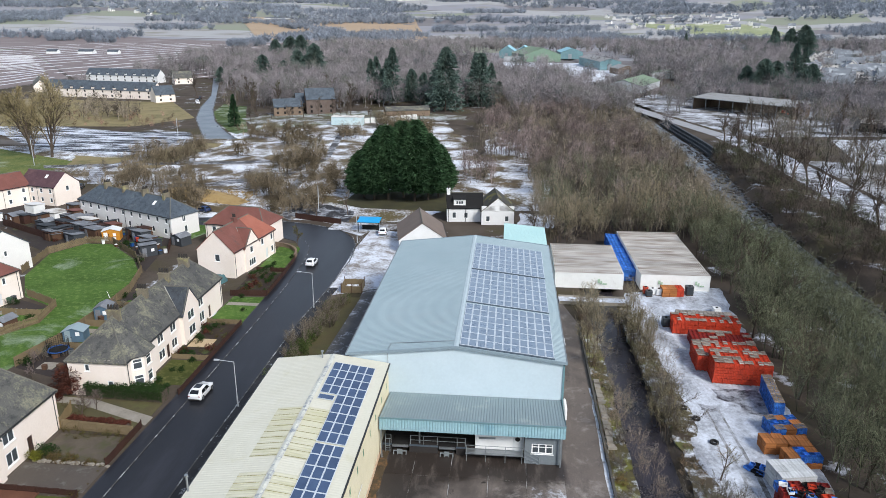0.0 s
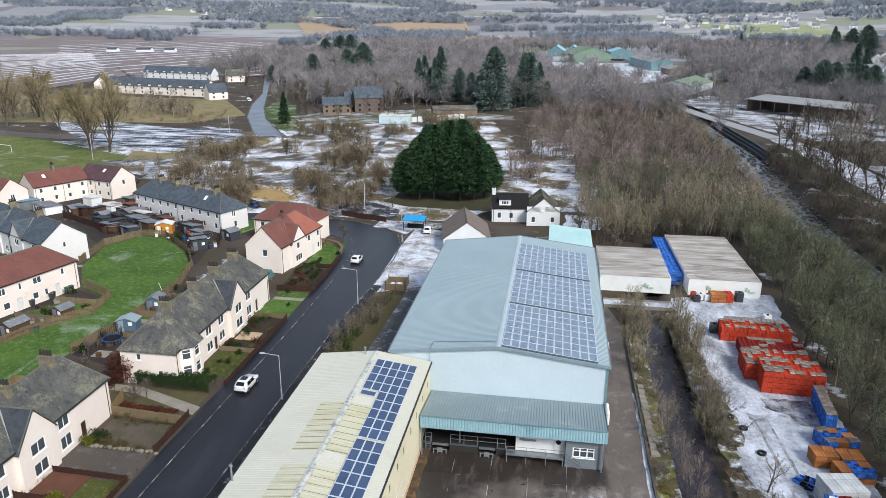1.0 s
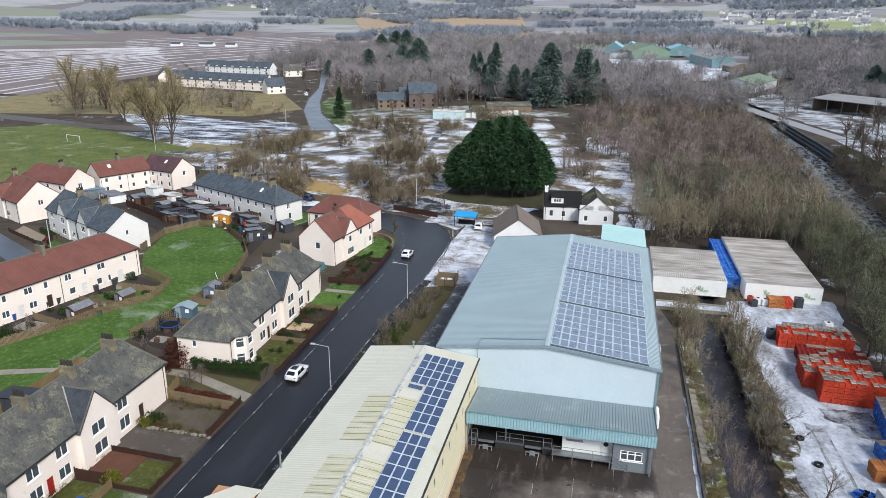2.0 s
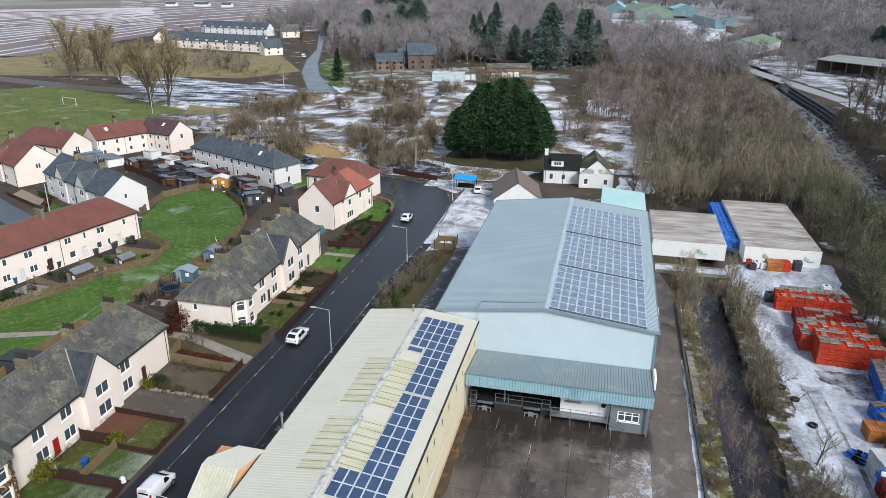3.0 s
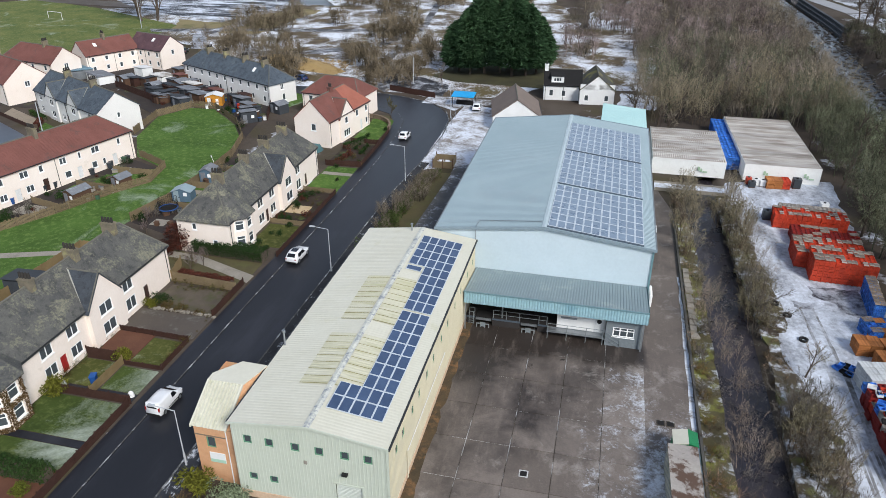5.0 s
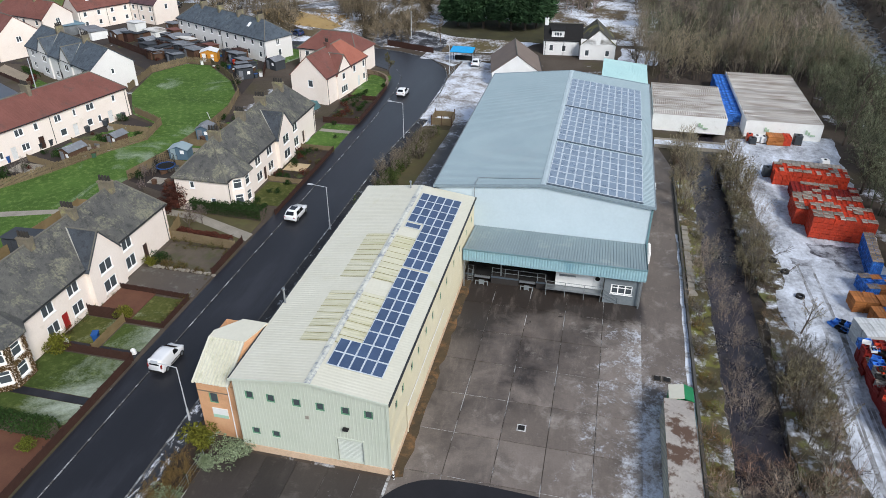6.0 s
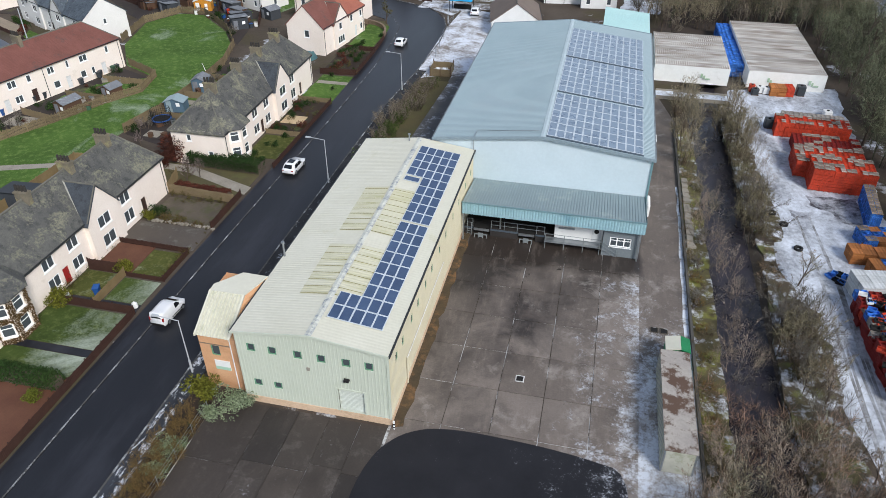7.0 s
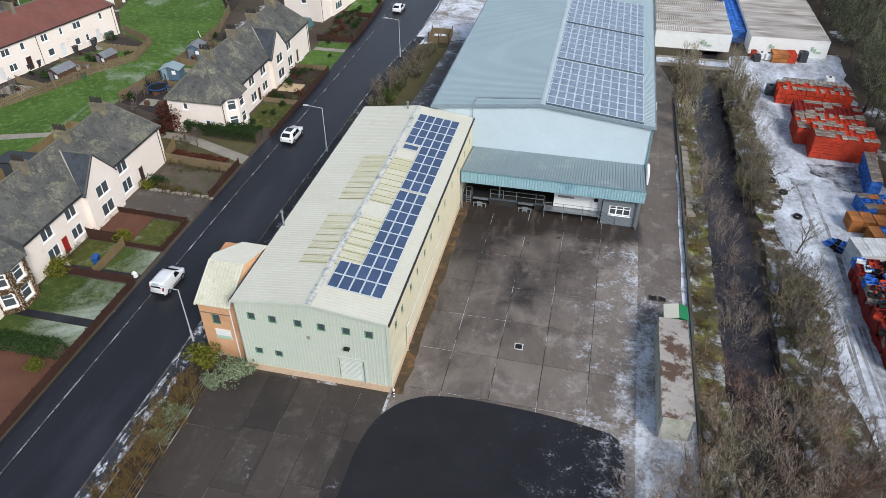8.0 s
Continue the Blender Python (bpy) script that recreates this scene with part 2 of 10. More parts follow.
M["whitewall"] = surface("white cladding", "c3d0d6", "bccad0", 0.2, 3.0, 0.45, 0.0, spec=0.5, grain=0.16)
M["canopy"] = surface("weathered canopy sheet", "7d8d91", "87979a", 0.25, 3.0, 0.45, 0.0, stain=("a3adaa", 0.25, 0.56, 0.75), grain=0.16)
M["steel_shade"] = surface("dark steel and gap shade", "4a5560", "55606a", 0.4, 4.0, 0.6, 0.0, metal=0.3)
# black of dark parts, also painted shade at the back of the dock
M["dark"] = surface("dark parts and dock shade", "171616", "1f1e1e", 0.4, 4.0, 0.9, 0.1)
M["steel"] = surface("galvanised steel", "8f9498", "a2a7aa", 0.8, 8.0, 0.4, 0.05, metal=0.7)
M["white"] = surface("white paint", "e4e4e2", "dadad8", 0.5, 6.0, 0.5, 0.05, grain=0.16)
M["render"] = surface("cream harling", "efe3d8", "e8dacd", 0.2, 6.0, 0.92, 0.0, grain=0.2, stain=("d3c6b4", 0.5, 0.6, 0.8))
M["render_w"] = surface("white harling", "dfdcd8", "d6d3cf", 0.2, 6.0, 0.92, 0.0, grain=0.2, stain=("b5b2aa", 0.5, 0.6, 0.8))
def slate_roof(name, a, b, dark, lichen, much):
    """Old slate: tones by the patch, dark damp blotches, and lichen in crusts of its own."""
    n = Nodes(name)
    fine, blotch = n.noise(9.0, 3.0, 0.6), n.noise(1.3, 7.0, 0.78)
    col = n.mix(n.ramp(n.noise(0.35, 6.0, 0.7), 0.35, 0.65), srgb(a), srgb(b))
    col = n.mix(n.ramp(blotch, 0.5, 0.64, 0.0, 0.75), col, srgb(dark))
    crust = n.math("ADD", n.math("MULTIPLY", n.noise(0.42, 6.0, 0.7, distort=0.5), 0.6), n.math("MULTIPLY", n.noise(4.0, 6.0, 0.8), 0.4))
    col = n.mix(n.ramp(crust, 0.6 - 0.16 * much, 0.72 - 0.16 * much, 0.0, 0.85), col, srgb(lichen))
    col = n.mix(0.6, col, n.mix(fine, (0.45, 0.45, 0.45, 1), (1.55, 1.55, 1.55, 1)), "MULTIPLY")
    n.bump(fine, 0.5, 0.03)
    return n.done(col, 0.8, 0.0, 0.3)


M["slate"] = slate_roof("mossy grey slate", "4c4c4b", "5f5e59", "353637", "8b8872", 0.62)
M["slate_b"] = slate_roof("blue grey slate", "454c54", "566069", "32373d", "737a7c", 0.32)
M["redtile"] = surface("red roof tile", "794d44", "6c443c", 0.35, 5.0, 0.8, 0.5, stain=("584540", 0.4, 0.55, 0.72))
M["orangetile"] = surface("orange roof tile", "9c5f4e", "8f5646", 0.35, 5.0, 0.8, 0.5, stain=("9a5a4a", 0.4, 0.55, 0.72))
M["brick"] = surface("orange brick", "cfa27c", "c4936c", 0.6, 9.0, 0.9, 0.3, stain=("b08662", 0.4, 0.58, 0.75))
M["redstone"] = surface("red sandstone", "5d514b", "6b5f58", 0.8, 4.0, 0.9, 0.5, stain=("5f4d45", 0.6, 0.52, 0.7))
M["stone"] = surface("brown stone", "6f5f52", "83715f", 0.8, 4.0, 0.9, 0.5)
M["fence"] = surface("weathered fence wood", "6b5d47", "7d6e54", 0.5, 8.0, 0.9, 0.3, vary=0.2)
M["redfence"] = surface("red-brown fence wood", "40281f", "362019", 0.5, 8.0, 0.85, 0.3)
M["glass"] = glass("window glass")
M["frame"] = surface("white window frame", "f2f2f0", "ececea", 1.0, 8.0, 0.4, 0.0, grain=0.16)
M["bark"] = surface("wet bark", "4a4038", "5c5046", 0.8, 9.0, 0.95, 0.3, vary=0.15)
M["container_roof"] = surface("dirty container roof", "dcdad5", "c9c5be", 0.4, 4.0, 0.7, 0.1, stain=("84796c", 0.3, 0.5, 0.66))
M["container"] = surface("white container", "ecece9", "e2e2de", 0.4, 4.0, 0.6, 0.05, stain=("a8a298", 0.5, 0.6, 0.8), grain=0.16)
M["crate"] = surface("red plastic crate", "c9462b", "a83a26", 1.2, 5.0, 0.55, 0.0, vary=0.12, isle=0.15, grain=0.16)
M["crategrey"] = surface("grey pallet wood", "776e64", "9a9084", 1.2, 5.0, 0.85, 0.1, vary=0.2, isle=0.45, grain=0.4)
M["greybox"] = surface("grey plastic box", "7f7a74", "aaa49e", 1.2, 5.0, 0.6, 0.0, vary=0.2, grain=0.16)
M["crateblue"] = surface("blue plastic crate", "1f4f9e", "4a84cc", 1.6, 5.0, 0.5, 0.0, vary=0.2, isle=0.5, grain=0.16)
M["pv"] = surface("solar cells", "3b4c68", "465874", 0.8, 6.0, 0.12, 0.0, spec=0.7, vary=0.1, grain=0.16)
M["alu"] = surface("aluminium frame", "c6ced5", "bac3cb", 1.0, 8.0, 0.35, 0.0, grain=0.16)


# ------------------------------------------------------------------ mesh tools
class Shape:
    """Points and faces, gathered piece by piece."""

    def __init__(self):
        self.v, self.f = [], []

    def face(self, *pts):
        n = len(self.v)
        self.v += [tuple(p) for p in pts]
        self.f.append(tuple(range(n, n + len(pts))))
        return self

    def box(self, x0, x1, y0, y1, z0, z1):
        n = len(self.v)
        self.v += [(x, y, z) for z in (z0, z1) for x, y in ((x0, y0), (x1, y0), (x1, y1), (x0, y1))]
        self.f += [tuple(n + k for k in q) for q in ((3, 2, 1, 0), (4, 5, 6, 7), (0, 1, 5, 4), (1, 2, 6, 5), (2, 3, 7, 6), (3, 0, 4, 7))]
        return self

    def prism(self, outline, z0, z1):
        n, k = len(self.v), len(outline)
        self.v += [(p[0], p[1], z0) for p in outline] + [(p[0], p[1], z1) for p in outline]
        self.f += [tuple(range(n + k, n + 2 * k)), tuple(range(n + k - 1, n - 1, -1))]
        self.f += [(n + i, n + (i + 1) % k, n + k + (i + 1) % k, n + k + i) for i in range(k)]
        return self

    def slab(self, pts, thick):
        """A plate under the given top outline, straight down."""
        n, k = len(self.v), len(pts)
        self.v += [tuple(p) for p in pts] + [(p[0], p[1], p[2] - thick) for p in pts]
        self.f += [tuple(range(n, n + k)), tuple(range(n + 2 * k - 1, n + k - 1, -1))]
        self.f += [(n + (i + 1) % k, n + i, n + k + i, n + k + (i + 1) % k) for i in range(k)]
        return self

    def bar(self, a, b, r, sides=4, r2=None):
        """A straight bar from a to b."""
        a, b = Vector(a), Vector(b)
        d = (b - a).normalized()
        s = d.cross((0, 0, 1) if abs(d.z) < 0.9 else (1, 0, 0)).normalized()
        q, n = d.cross(s), len(self.v)
        for p, rad in ((a, r), (b, r if r2 is None else r2)):
            self.v += [tuple(p + rad * (math.cos(w) * s + math.sin(w) * q)) for w in (2 * math.pi * (i + 0.5) / sides for i in range(sides))]
        self.f += [(n + i, n + (i + 1) % sides, n + sides + (i + 1) % sides, n + sides + i) for i in range(sides)]
        self.f += [tuple(range(n + sides - 1, n - 1, -1)), tuple(range(n + sides, n + 2 * sides))]
        return self


def mesh(name, shape, material):
    me = bpy.data.meshes.new(name)
    me.from_pydata(shape.v, [], shape.f)
    me.materials.append(material)
    me.update()
    return me


def part(name, shape, material, parent=None, label="", smooth=False):
    """One mesh object, under a thing or a part."""
    me = shape if isinstance(shape, bpy.types.Mesh) else mesh(name, shape, material)
    if smooth:
        me.polygons.foreach_set("use_smooth", [True] * len(me.polygons))
    ob = new(name, me)
    ob.parent = parent
    return tagged(ob, label)


def thing(name, m, label, category, group="", kind=""):
    """An Empty at a thing's base, to hold its parts."""
    ob = new(name)
    ob.empty_display_size = 0.2
    ob.matrix_basis = m
    return tagged(ob, label, category, group, kind)


def setting(name, shape, material, label, category):
    return tagged(part(name, shape, material), label, category, kind="structure")


def sheet(outline, z):
    return Shape().face(*[(x, y, z) for x, y in outline])


def ragged(outline, step=2.0, amp=0.5):
    """An outline cut into short runs and shifted unevenly, as snow and weeds end."""
    out = []
    for (xa, ya), (xb, yb) in zip(outline, outline[1:] + outline[:1]):
        k = max(1, round(math.dist((xa, ya), (xb, yb)) / step))
        for i in range(k):
            x, y = xa + (xb - xa) * i / k, ya + (yb - ya) * i / k
            out.append((x + amp * (noise.noise((x / step / 1.7, y / step / 1.7, 3.0)) * 1.6), y + amp * noise.noise((x / step, y / step, 8.0))))
    return out


def smoothstep(a, b, x):
    u = min(1.0, max(0.0, (x - a) / (b - a)))
    return u * u * (3 - 2 * u)


# ------------------------------------------------------------------ ground
def river_x(y):
    """The river's middle line."""
    return 61.0 + 5.0 * smoothstep(170, 290, y) - 2.5 * smoothstep(150, 60, y) + 1.2 * math.sin(y / 31)


def ground_z(x, y):
    r = math.hypot(x, y)
    hills = smoothstep(1500, 4300, r) * (138 + 48 * noise.noise((x / 900, y / 900, 3.0)) + 18 * noise.noise((x / 260, y / 260, 1.0)))
    z = hills
    if y < 900:
        d = abs(x - river_x(y))
        z -= 2.4 * smoothstep(10.0, 5.0, d)
        if y < 190:
            z -= 1.3 * smoothstep(3.6, 2.0, abs(x - 16.8)) * smoothstep(190, 175, y)
    return z


def spaced(*runs):
    out = [runs[0][0]]
    for a, b, step in runs:
        k = max(1, round((b - a) / step))
        out += [a + (b - a) * i / k for i in range(1, k + 1)]
    return out


def build_ground():
    xs = spaced((-4600, -1000, 300), (-1000, -200, 80), (-200, 8, 16), (8, 26, 0.75), (26, 48, 4), (48, 76, 1), (76, 200, 16), (200, 1000, 80), (1000, 4600, 300))
    ys = spaced((-4600, -200, 400), (-200, 0, 25), (0, 300, 4), (300, 1000, 25), (1000, 4600, 150))
    s = Shape()
    s.v = [(x, y, ground_z(x, y)) for y in ys for x in xs]
    w = len(xs)
    s.f = [(j * w + i, j * w + i + 1, (j + 1) * w + i + 1, (j + 1) * w + i) for j in range(len(ys) - 1) for i in range(w - 1)]
    ob = setting("ground", s, M["scrub"], "brown winter scrub ground with thin patches of snow", "ground")
    ob.data.polygons.foreach_set("use_smooth", [True] * len(ob.data.polygons))


build_ground()


# ------------------------------------------------------------------ roads, pavements and yards
ROAD_R = [(-32.9, -30), (-32.9, 60), (-32.4, 100), (-31.2, 116), (-30.8, 131), (-31.4, 140), (-33.6, 147), (-38.3, 152.6), (-46, 156), (-58, 159), (-75, 165), (-104, 182)]
ROAD_L = [(-39.7, -30), (-39.4, 60), (-38.9, 100), (-39.0, 116), (-39.6, 130), (-40.6, 138), (-43.6, 144), (-50, 148), (-60, 151.5), (-77, 157), (-108, 174)]


def ribbon(left, right, z):
    """A strip between two lines, as quads along the way."""
    def at(line, u):
        cuts = [0.0]
        for a, b in zip(line, line[1:]):
            cuts.append(cuts[-1] + math.dist(a, b))
        u *= cuts[-1]
        for k in range(len(line) - 1):
            if u <= cuts[k + 1] + 1e-6:
                w = (u - cuts[k]) / (cuts[k + 1] - cuts[k])
                return [line[k][i] + w * (line[k + 1][i] - line[k][i]) for i in (0, 1)]
    s, n = Shape(), 60
    for k in range(n + 1):
        a, b = at(left, k / n), at(right, k / n)
        s.v += [(a[0], a[1], z), (b[0], b[1], z)]
    s.f = [(2 * k, 2 * k + 1, 2 * k + 3, 2 * k + 2) for k in range(n)]
    return s


def edge_strip(line, width, z0, z1):
    """A raised band along a line, widening to the left of its run when width > 0."""
    s = Shape()
    out = []
    for k, p in enumerate(line):
        a, b = line[max(0, k - 1)], line[min(len(line) - 1, k + 1)]
        d = math.dist(a, b)
        out.append((p[0] - width * (b[1] - a[1]) / d, p[1] + width * (b[0] - a[0]) / d))
    for k in range(len(line) - 1):
        q = [line[k], line[k + 1], out[k + 1], out[k]]
        s.prism(q if width < 0 else q[::-1], z0, z1)
    return s


setting("road", ribbon(ROAD_L, ROAD_R, 0.03), M["asphalt"], "wet dark asphalt street bending between houses and works", "road")
setting("pavement", edge_strip(ROAD_L, 2.1, -0.1, 0.09), M["asphalt"], "dark tarmac footpath beside the street", "pavement")
setting("kerb", edge_strip(ROAD_L, 0.12, -0.1, 0.095), M["kerb"], "pale worn kerb stones along the footpath", "kerb")
setting("kerb", edge_strip(ROAD_R, -0.16, -0.1, 0.14), M["kerb"], "kerb with a rim of frozen snow", "kerb")
VERGE = [(-32.9, -30), (-32.9, 44)]
setting("verge", edge_strip([(-32.9, 44), (-32.9, 60), (-32.4, 100), (-31.2, 116)], -1.7, -0.1, 0.11), snowy("dark tarmac verge", "2b2c2f", "393a3c", 0.2, 0.9, snow="c9cdd3", soft=0.05), "narrow dark tarmac verge by the kerb", "verge")
setting("verge", edge_strip(VERGE, -1.7, -0.1, 0.11), snowy("snowy verge", "2b2d32", "3a3e45", 0.37, 1.3, snow="eef1f5", soft=0.03, stretch=(1.5, 0.4, 1.0)), "narrow snowy tarmac verge by the kerb", "verge")
setting("verge", sheet([(-31.0, -30), (-28.6, -30), (-28.6, 36.6), (-31.0, 38.6)], 0.05), M["soil"], "strip of rough brown weeds", "verge")
setting("verge", sheet([(-31.0, 74), (-26.0, 74), (-24.6, 112), (-29.4, 112)], 0.05), M["rough"], "rough olive grass bank beside the works", "verge")
setting("side_yard", sheet([(-26.0, 73.3), (-17.9, 73.3), (-17.9, 119), (-24.6, 119)], 0.04), snowy("side yard", "5b5a59", "6d6b68", 0.30, 0.25), "grey tarmac lane with thin snow", "yard")
setting("side_yard", sheet([(-31.1, 112), (-17.9, 119), (-19, 150), (-30.5, 154), (-31.2, 140)], 0.05), snowy("side yard snow", "77706a", "88817a", 0.55, 0.2), "snow-dusted gravel yard", "yard")
setting("driveway", sheet([(6.95, 0), (11.6, 0), (11.9, 80), (12.3, 103), (8.4, 119), (7.0, 119)], 0.03), yard_concrete("driveway concrete", "746b65", "857b74", "Y", 66.0, 42.0, 0.19), "long concrete driveway beside the warehouse", "driveway")
setting("frost_strip", sheet(ragged([(11.3, 24), (11.7, 24), (11.72, 84), (11.5, 84), (11.2, 60)], 1.2, 0.12), 0.04), snowy("frost along the wall", "77706a", "867f78", 0.62, 0.8), "line of frost along the foot of the lade wall", "frost")
setting("yard_base", sheet([(-28.8, 8), (-13.3, 8), (-13.3, 37.6), (-28.8, 37.6)], 0.012), M["joint"], "dark mossy joints between the yard slabs", "yard")
setting("yard_base", sheet([(-13.3, 8), (6.95, 8), (6.95, 73), (-13.3, 73)], 0.012), M["joint"], "mossy joints between the yard slabs", "yard")
def rounded(outline, times=2):
    """Cuts the corners of an outline."""
    for k in range(times):
        out = []
        for (xa, ya), (xb, yb) in zip(outline, outline[1:] + outline[:1]):
            out += [(0.78 * xa + 0.22 * xb, 0.78 * ya + 0.22 * yb), (0.22 * xa + 0.78 * xb, 0.22 * ya + 0.78 * yb)]
        outline = out
    return outline


TAR = rounded([(-13.9, 8), (-14.3, 30), (-14.1, 33.0), (-13.4, 35.4), (-12.0, 37.2), (-10.0, 38.3), (-7.0, 38.7), (-1.0, 38.5), (2.6, 38.1), (6.25, 37.4), (6.3, 30), (6.3, 8)])
setting("tarmac_patch", Shape().prism(TAR, 0.02, 0.075), M["newtar"], "fresh black tarmac patch in the concrete yard", "tarmac patch")
setting("snow_yard", sheet(ragged([(25.0, 20), (25.9, 41), (24.2, 45), (24.4, 53), (24.2, 61), (22.4, 65), (21.4, 69.6), (22.4, 73), (23.4, 77), (22.8, 86), (22.4, 94), (21.4, 106), (20.8, 119), (38.5, 123), (37.0, 100), (35.6, 84), (33.5, 60), (31.0, 20)], 1.6, 0.7), 0.05), M["snowyard"], "storage yard under trodden snow", "yard")
setting("waste_ground", sheet(ragged([(-78, 158), (-60, 161), (-40, 157), (-24, 160), (-22, 200), (-8, 235), (-30, 330), (-95, 318), (-140, 262), (-205, 240), (-230, 215), (-150, 205), (-112, 190)], 5.0, 2.2), 0.04), M["waste"], "derelict ground under broken snow", "waste ground")

setting("waste_ground", sheet(ragged([(-24, 159), (-14, 172), (9, 174), (13, 215), (8, 262), (-8, 300), (-9, 236), (-23, 200)], 4.0, 1.6), 0.038), M["waste"], "snowy clearings beside the thicket", "waste ground")

# water
water = Shape()
for k in range(60):
    y0, y1 = -30 + 11 * k, -19 + 11 * k
    water.face((river_x(y0) - 5, y0, -1.6), (river_x(y0) + 5, y0, -1.6), (river_x(y1) + 5, y1, -1.6), (river_x(y1) - 5, y1, -1.6))
setting("water", water, M["water"], "dark shallow river with ripples", "river")
setting("water", sheet([(14.2, -10), (19.4, -10), (19.4, 178), (14.2, 178)], -0.95), M["mud"], "dark wet lade running behind the works", "stream")


# ------------------------------------------------------------------ building kit
def corrugated(a0, a1, b0, b1, pitch, depth, crown=0.45, thick=0.0):
    """A ribbed sheet between the edges a0-a1 and b0-b1; ribs run from a to b."""
    a0, a1, b0, b1 = map(Vector, (a0, a1, b0, b1))
    up = (a1 - a0).cross(b0 - a0).normalized()
    if up.z < -0.01:
        up = -up
    n, s = max(1, round((a1 - a0).length / pitch)), Shape()
    us = []
    for k in range(n):
        us += [(k, 0), (k + 0.5 - crown / 2 - 0.1, 0), (k + 0.5 - crown / 2, depth), (k + 0.5 + crown / 2, depth), (k + 0.5 + crown / 2 + 0.1, 0)]
    us.append((n, 0))
    for u, h in us:
        s.v += [tuple(a0.lerp(a1, u / n) + up * h), tuple(b0.lerp(b1, u / n) + up * h)]
    s.f = [(2 * k, 2 * k + 2, 2 * k + 3, 2 * k + 1) for k in range(len(us) - 1)]
    return s


def wall(s, p0, p1, z0, z1, holes=(), thick=0.3, peak=None):
    """A wall from p0 to p1, outer face to the right of the run, with openings (along, up, width, height).
    peak: (along, height) of a gable's top."""
    p0, p1 = Vector((*p0, 0)), Vector((*p1, 0))
    d = (p1 - p0).normalized()
    length, inward = (p1 - p0).length, Vector((-d.y, d.x, 0)) * thick
    us = sorted({0.0, length, *(v for h in holes for v in (h[0], h[0] + h[2]))})
    zs = sorted({z0, z1, *(v for h in holes for v in (h[1], h[1] + h[3]))})

    def at(u, z, deep=0):
        return p0 + d * u + inward * deep + Vector((0, 0, z))
    for ua, ub in zip(us, us[1:]):
        for za, zb in zip(zs, zs[1:]):
            um, zm = (ua + ub) / 2, (za + zb) / 2
            if any(h[0] < um < h[0] + h[2] and h[1] < zm < h[1] + h[3] for h in holes):
                continue
            s.face(at(ua, za), at(ub, za), at(ub, zb), at(ua, zb))
            s.face(at(ub, za, 1), at(ua, za, 1), at(ua, zb, 1), at(ub, zb, 1))
    for u, z, w, h in holes:
        for a, b in (((u, z), (u + w, z)), ((u + w, z), (u + w, z + h)), ((u + w, z + h), (u, z + h)), ((u, z + h), (u, z))):
            s.face(at(*a), at(*a, 1), at(*b, 1), at(*b))
    if peak:
        s.face(at(0, z1), at(length, z1), at(*peak))
        s.face(at(length, z1, 1), at(0, z1, 1), at(*peak, 1))


def lattice(us, zs, y0, y1):
    """A frame in one piece: solid bars between odd pairs of lines, open panes between the others."""
    s, w = Shape(), len(us)
    s.v = [(x, y, z) for y in (y0, y1) for z in zs for x in us]
    back = w * len(zs)

    def solid(i, j):
        return 0 <= i < w - 1 and 0 <= j < len(zs) - 1 and (i % 2 == 0 or j % 2 == 0)
    for j in range(len(zs) - 1):
        for i in range(w - 1):
            if not solid(i, j):
                continue
            a, b, c, d = j * w + i, j * w + i + 1, (j + 1) * w + i + 1, (j + 1) * w + i
            s.f += [(a, b, c, d), (d + back, c + back, b + back, a + back)]
            for (p, q), (di, dj) in (((a, b), (0, -1)), ((b, c), (1, 0)), ((c, d), (0, 1)), ((d, a), (-1, 0))):
                if not solid(i + di, j + dj):
                    s.f.append((q, p, p + back, q + back))
    return s


def window(parent, p0, p1, hole, frame_mat, bars=1, sill=True, deep=0.05, rail=False):
    """A framed window in an opening of a wall: frame, panes and sill."""
    p0, p1 = Vector((*p0, 0)), Vector((*p1, 0))
    d = (p1 - p0).normalized()
    m = Matrix((( d.x, -d.y, 0, p0.x), (d.y, d.x, 0, p0.y), (0, 0, 1, 0), (0, 0, 0, 1)))
    u, z, w, h = hole
    t = 0.12
    us, zs = [u, u + t], [z, z + t]
    for k in range(1, bars + 1):
        x = u + w * k / (bars + 1)
        us += [x - t / 2, x + t / 2]
    if rail:
        zs += [z + h * 0.62, z + h * 0.62 + t * 0.8]
    f = lattice(us + [u + w - t, u + w], zs + [z + h - t, z + h], deep, deep + 0.06)
    frame_ob = part("window", f, frame_mat, parent)
    frame_ob.matrix_basis = m
    pane = part("pane", Shape().box(u + t / 2, u + w - t / 2, deep + 0.02, deep + 0.035, z + t / 2, z + h - t / 2), M["glass"], frame_ob)
    if sill:
        part("sill", Shape().box(u - 0.08, u + w + 0.08, -0.07, deep, z - 0.09, z - 0.005), M["frame"], frame_ob)
    return frame_ob


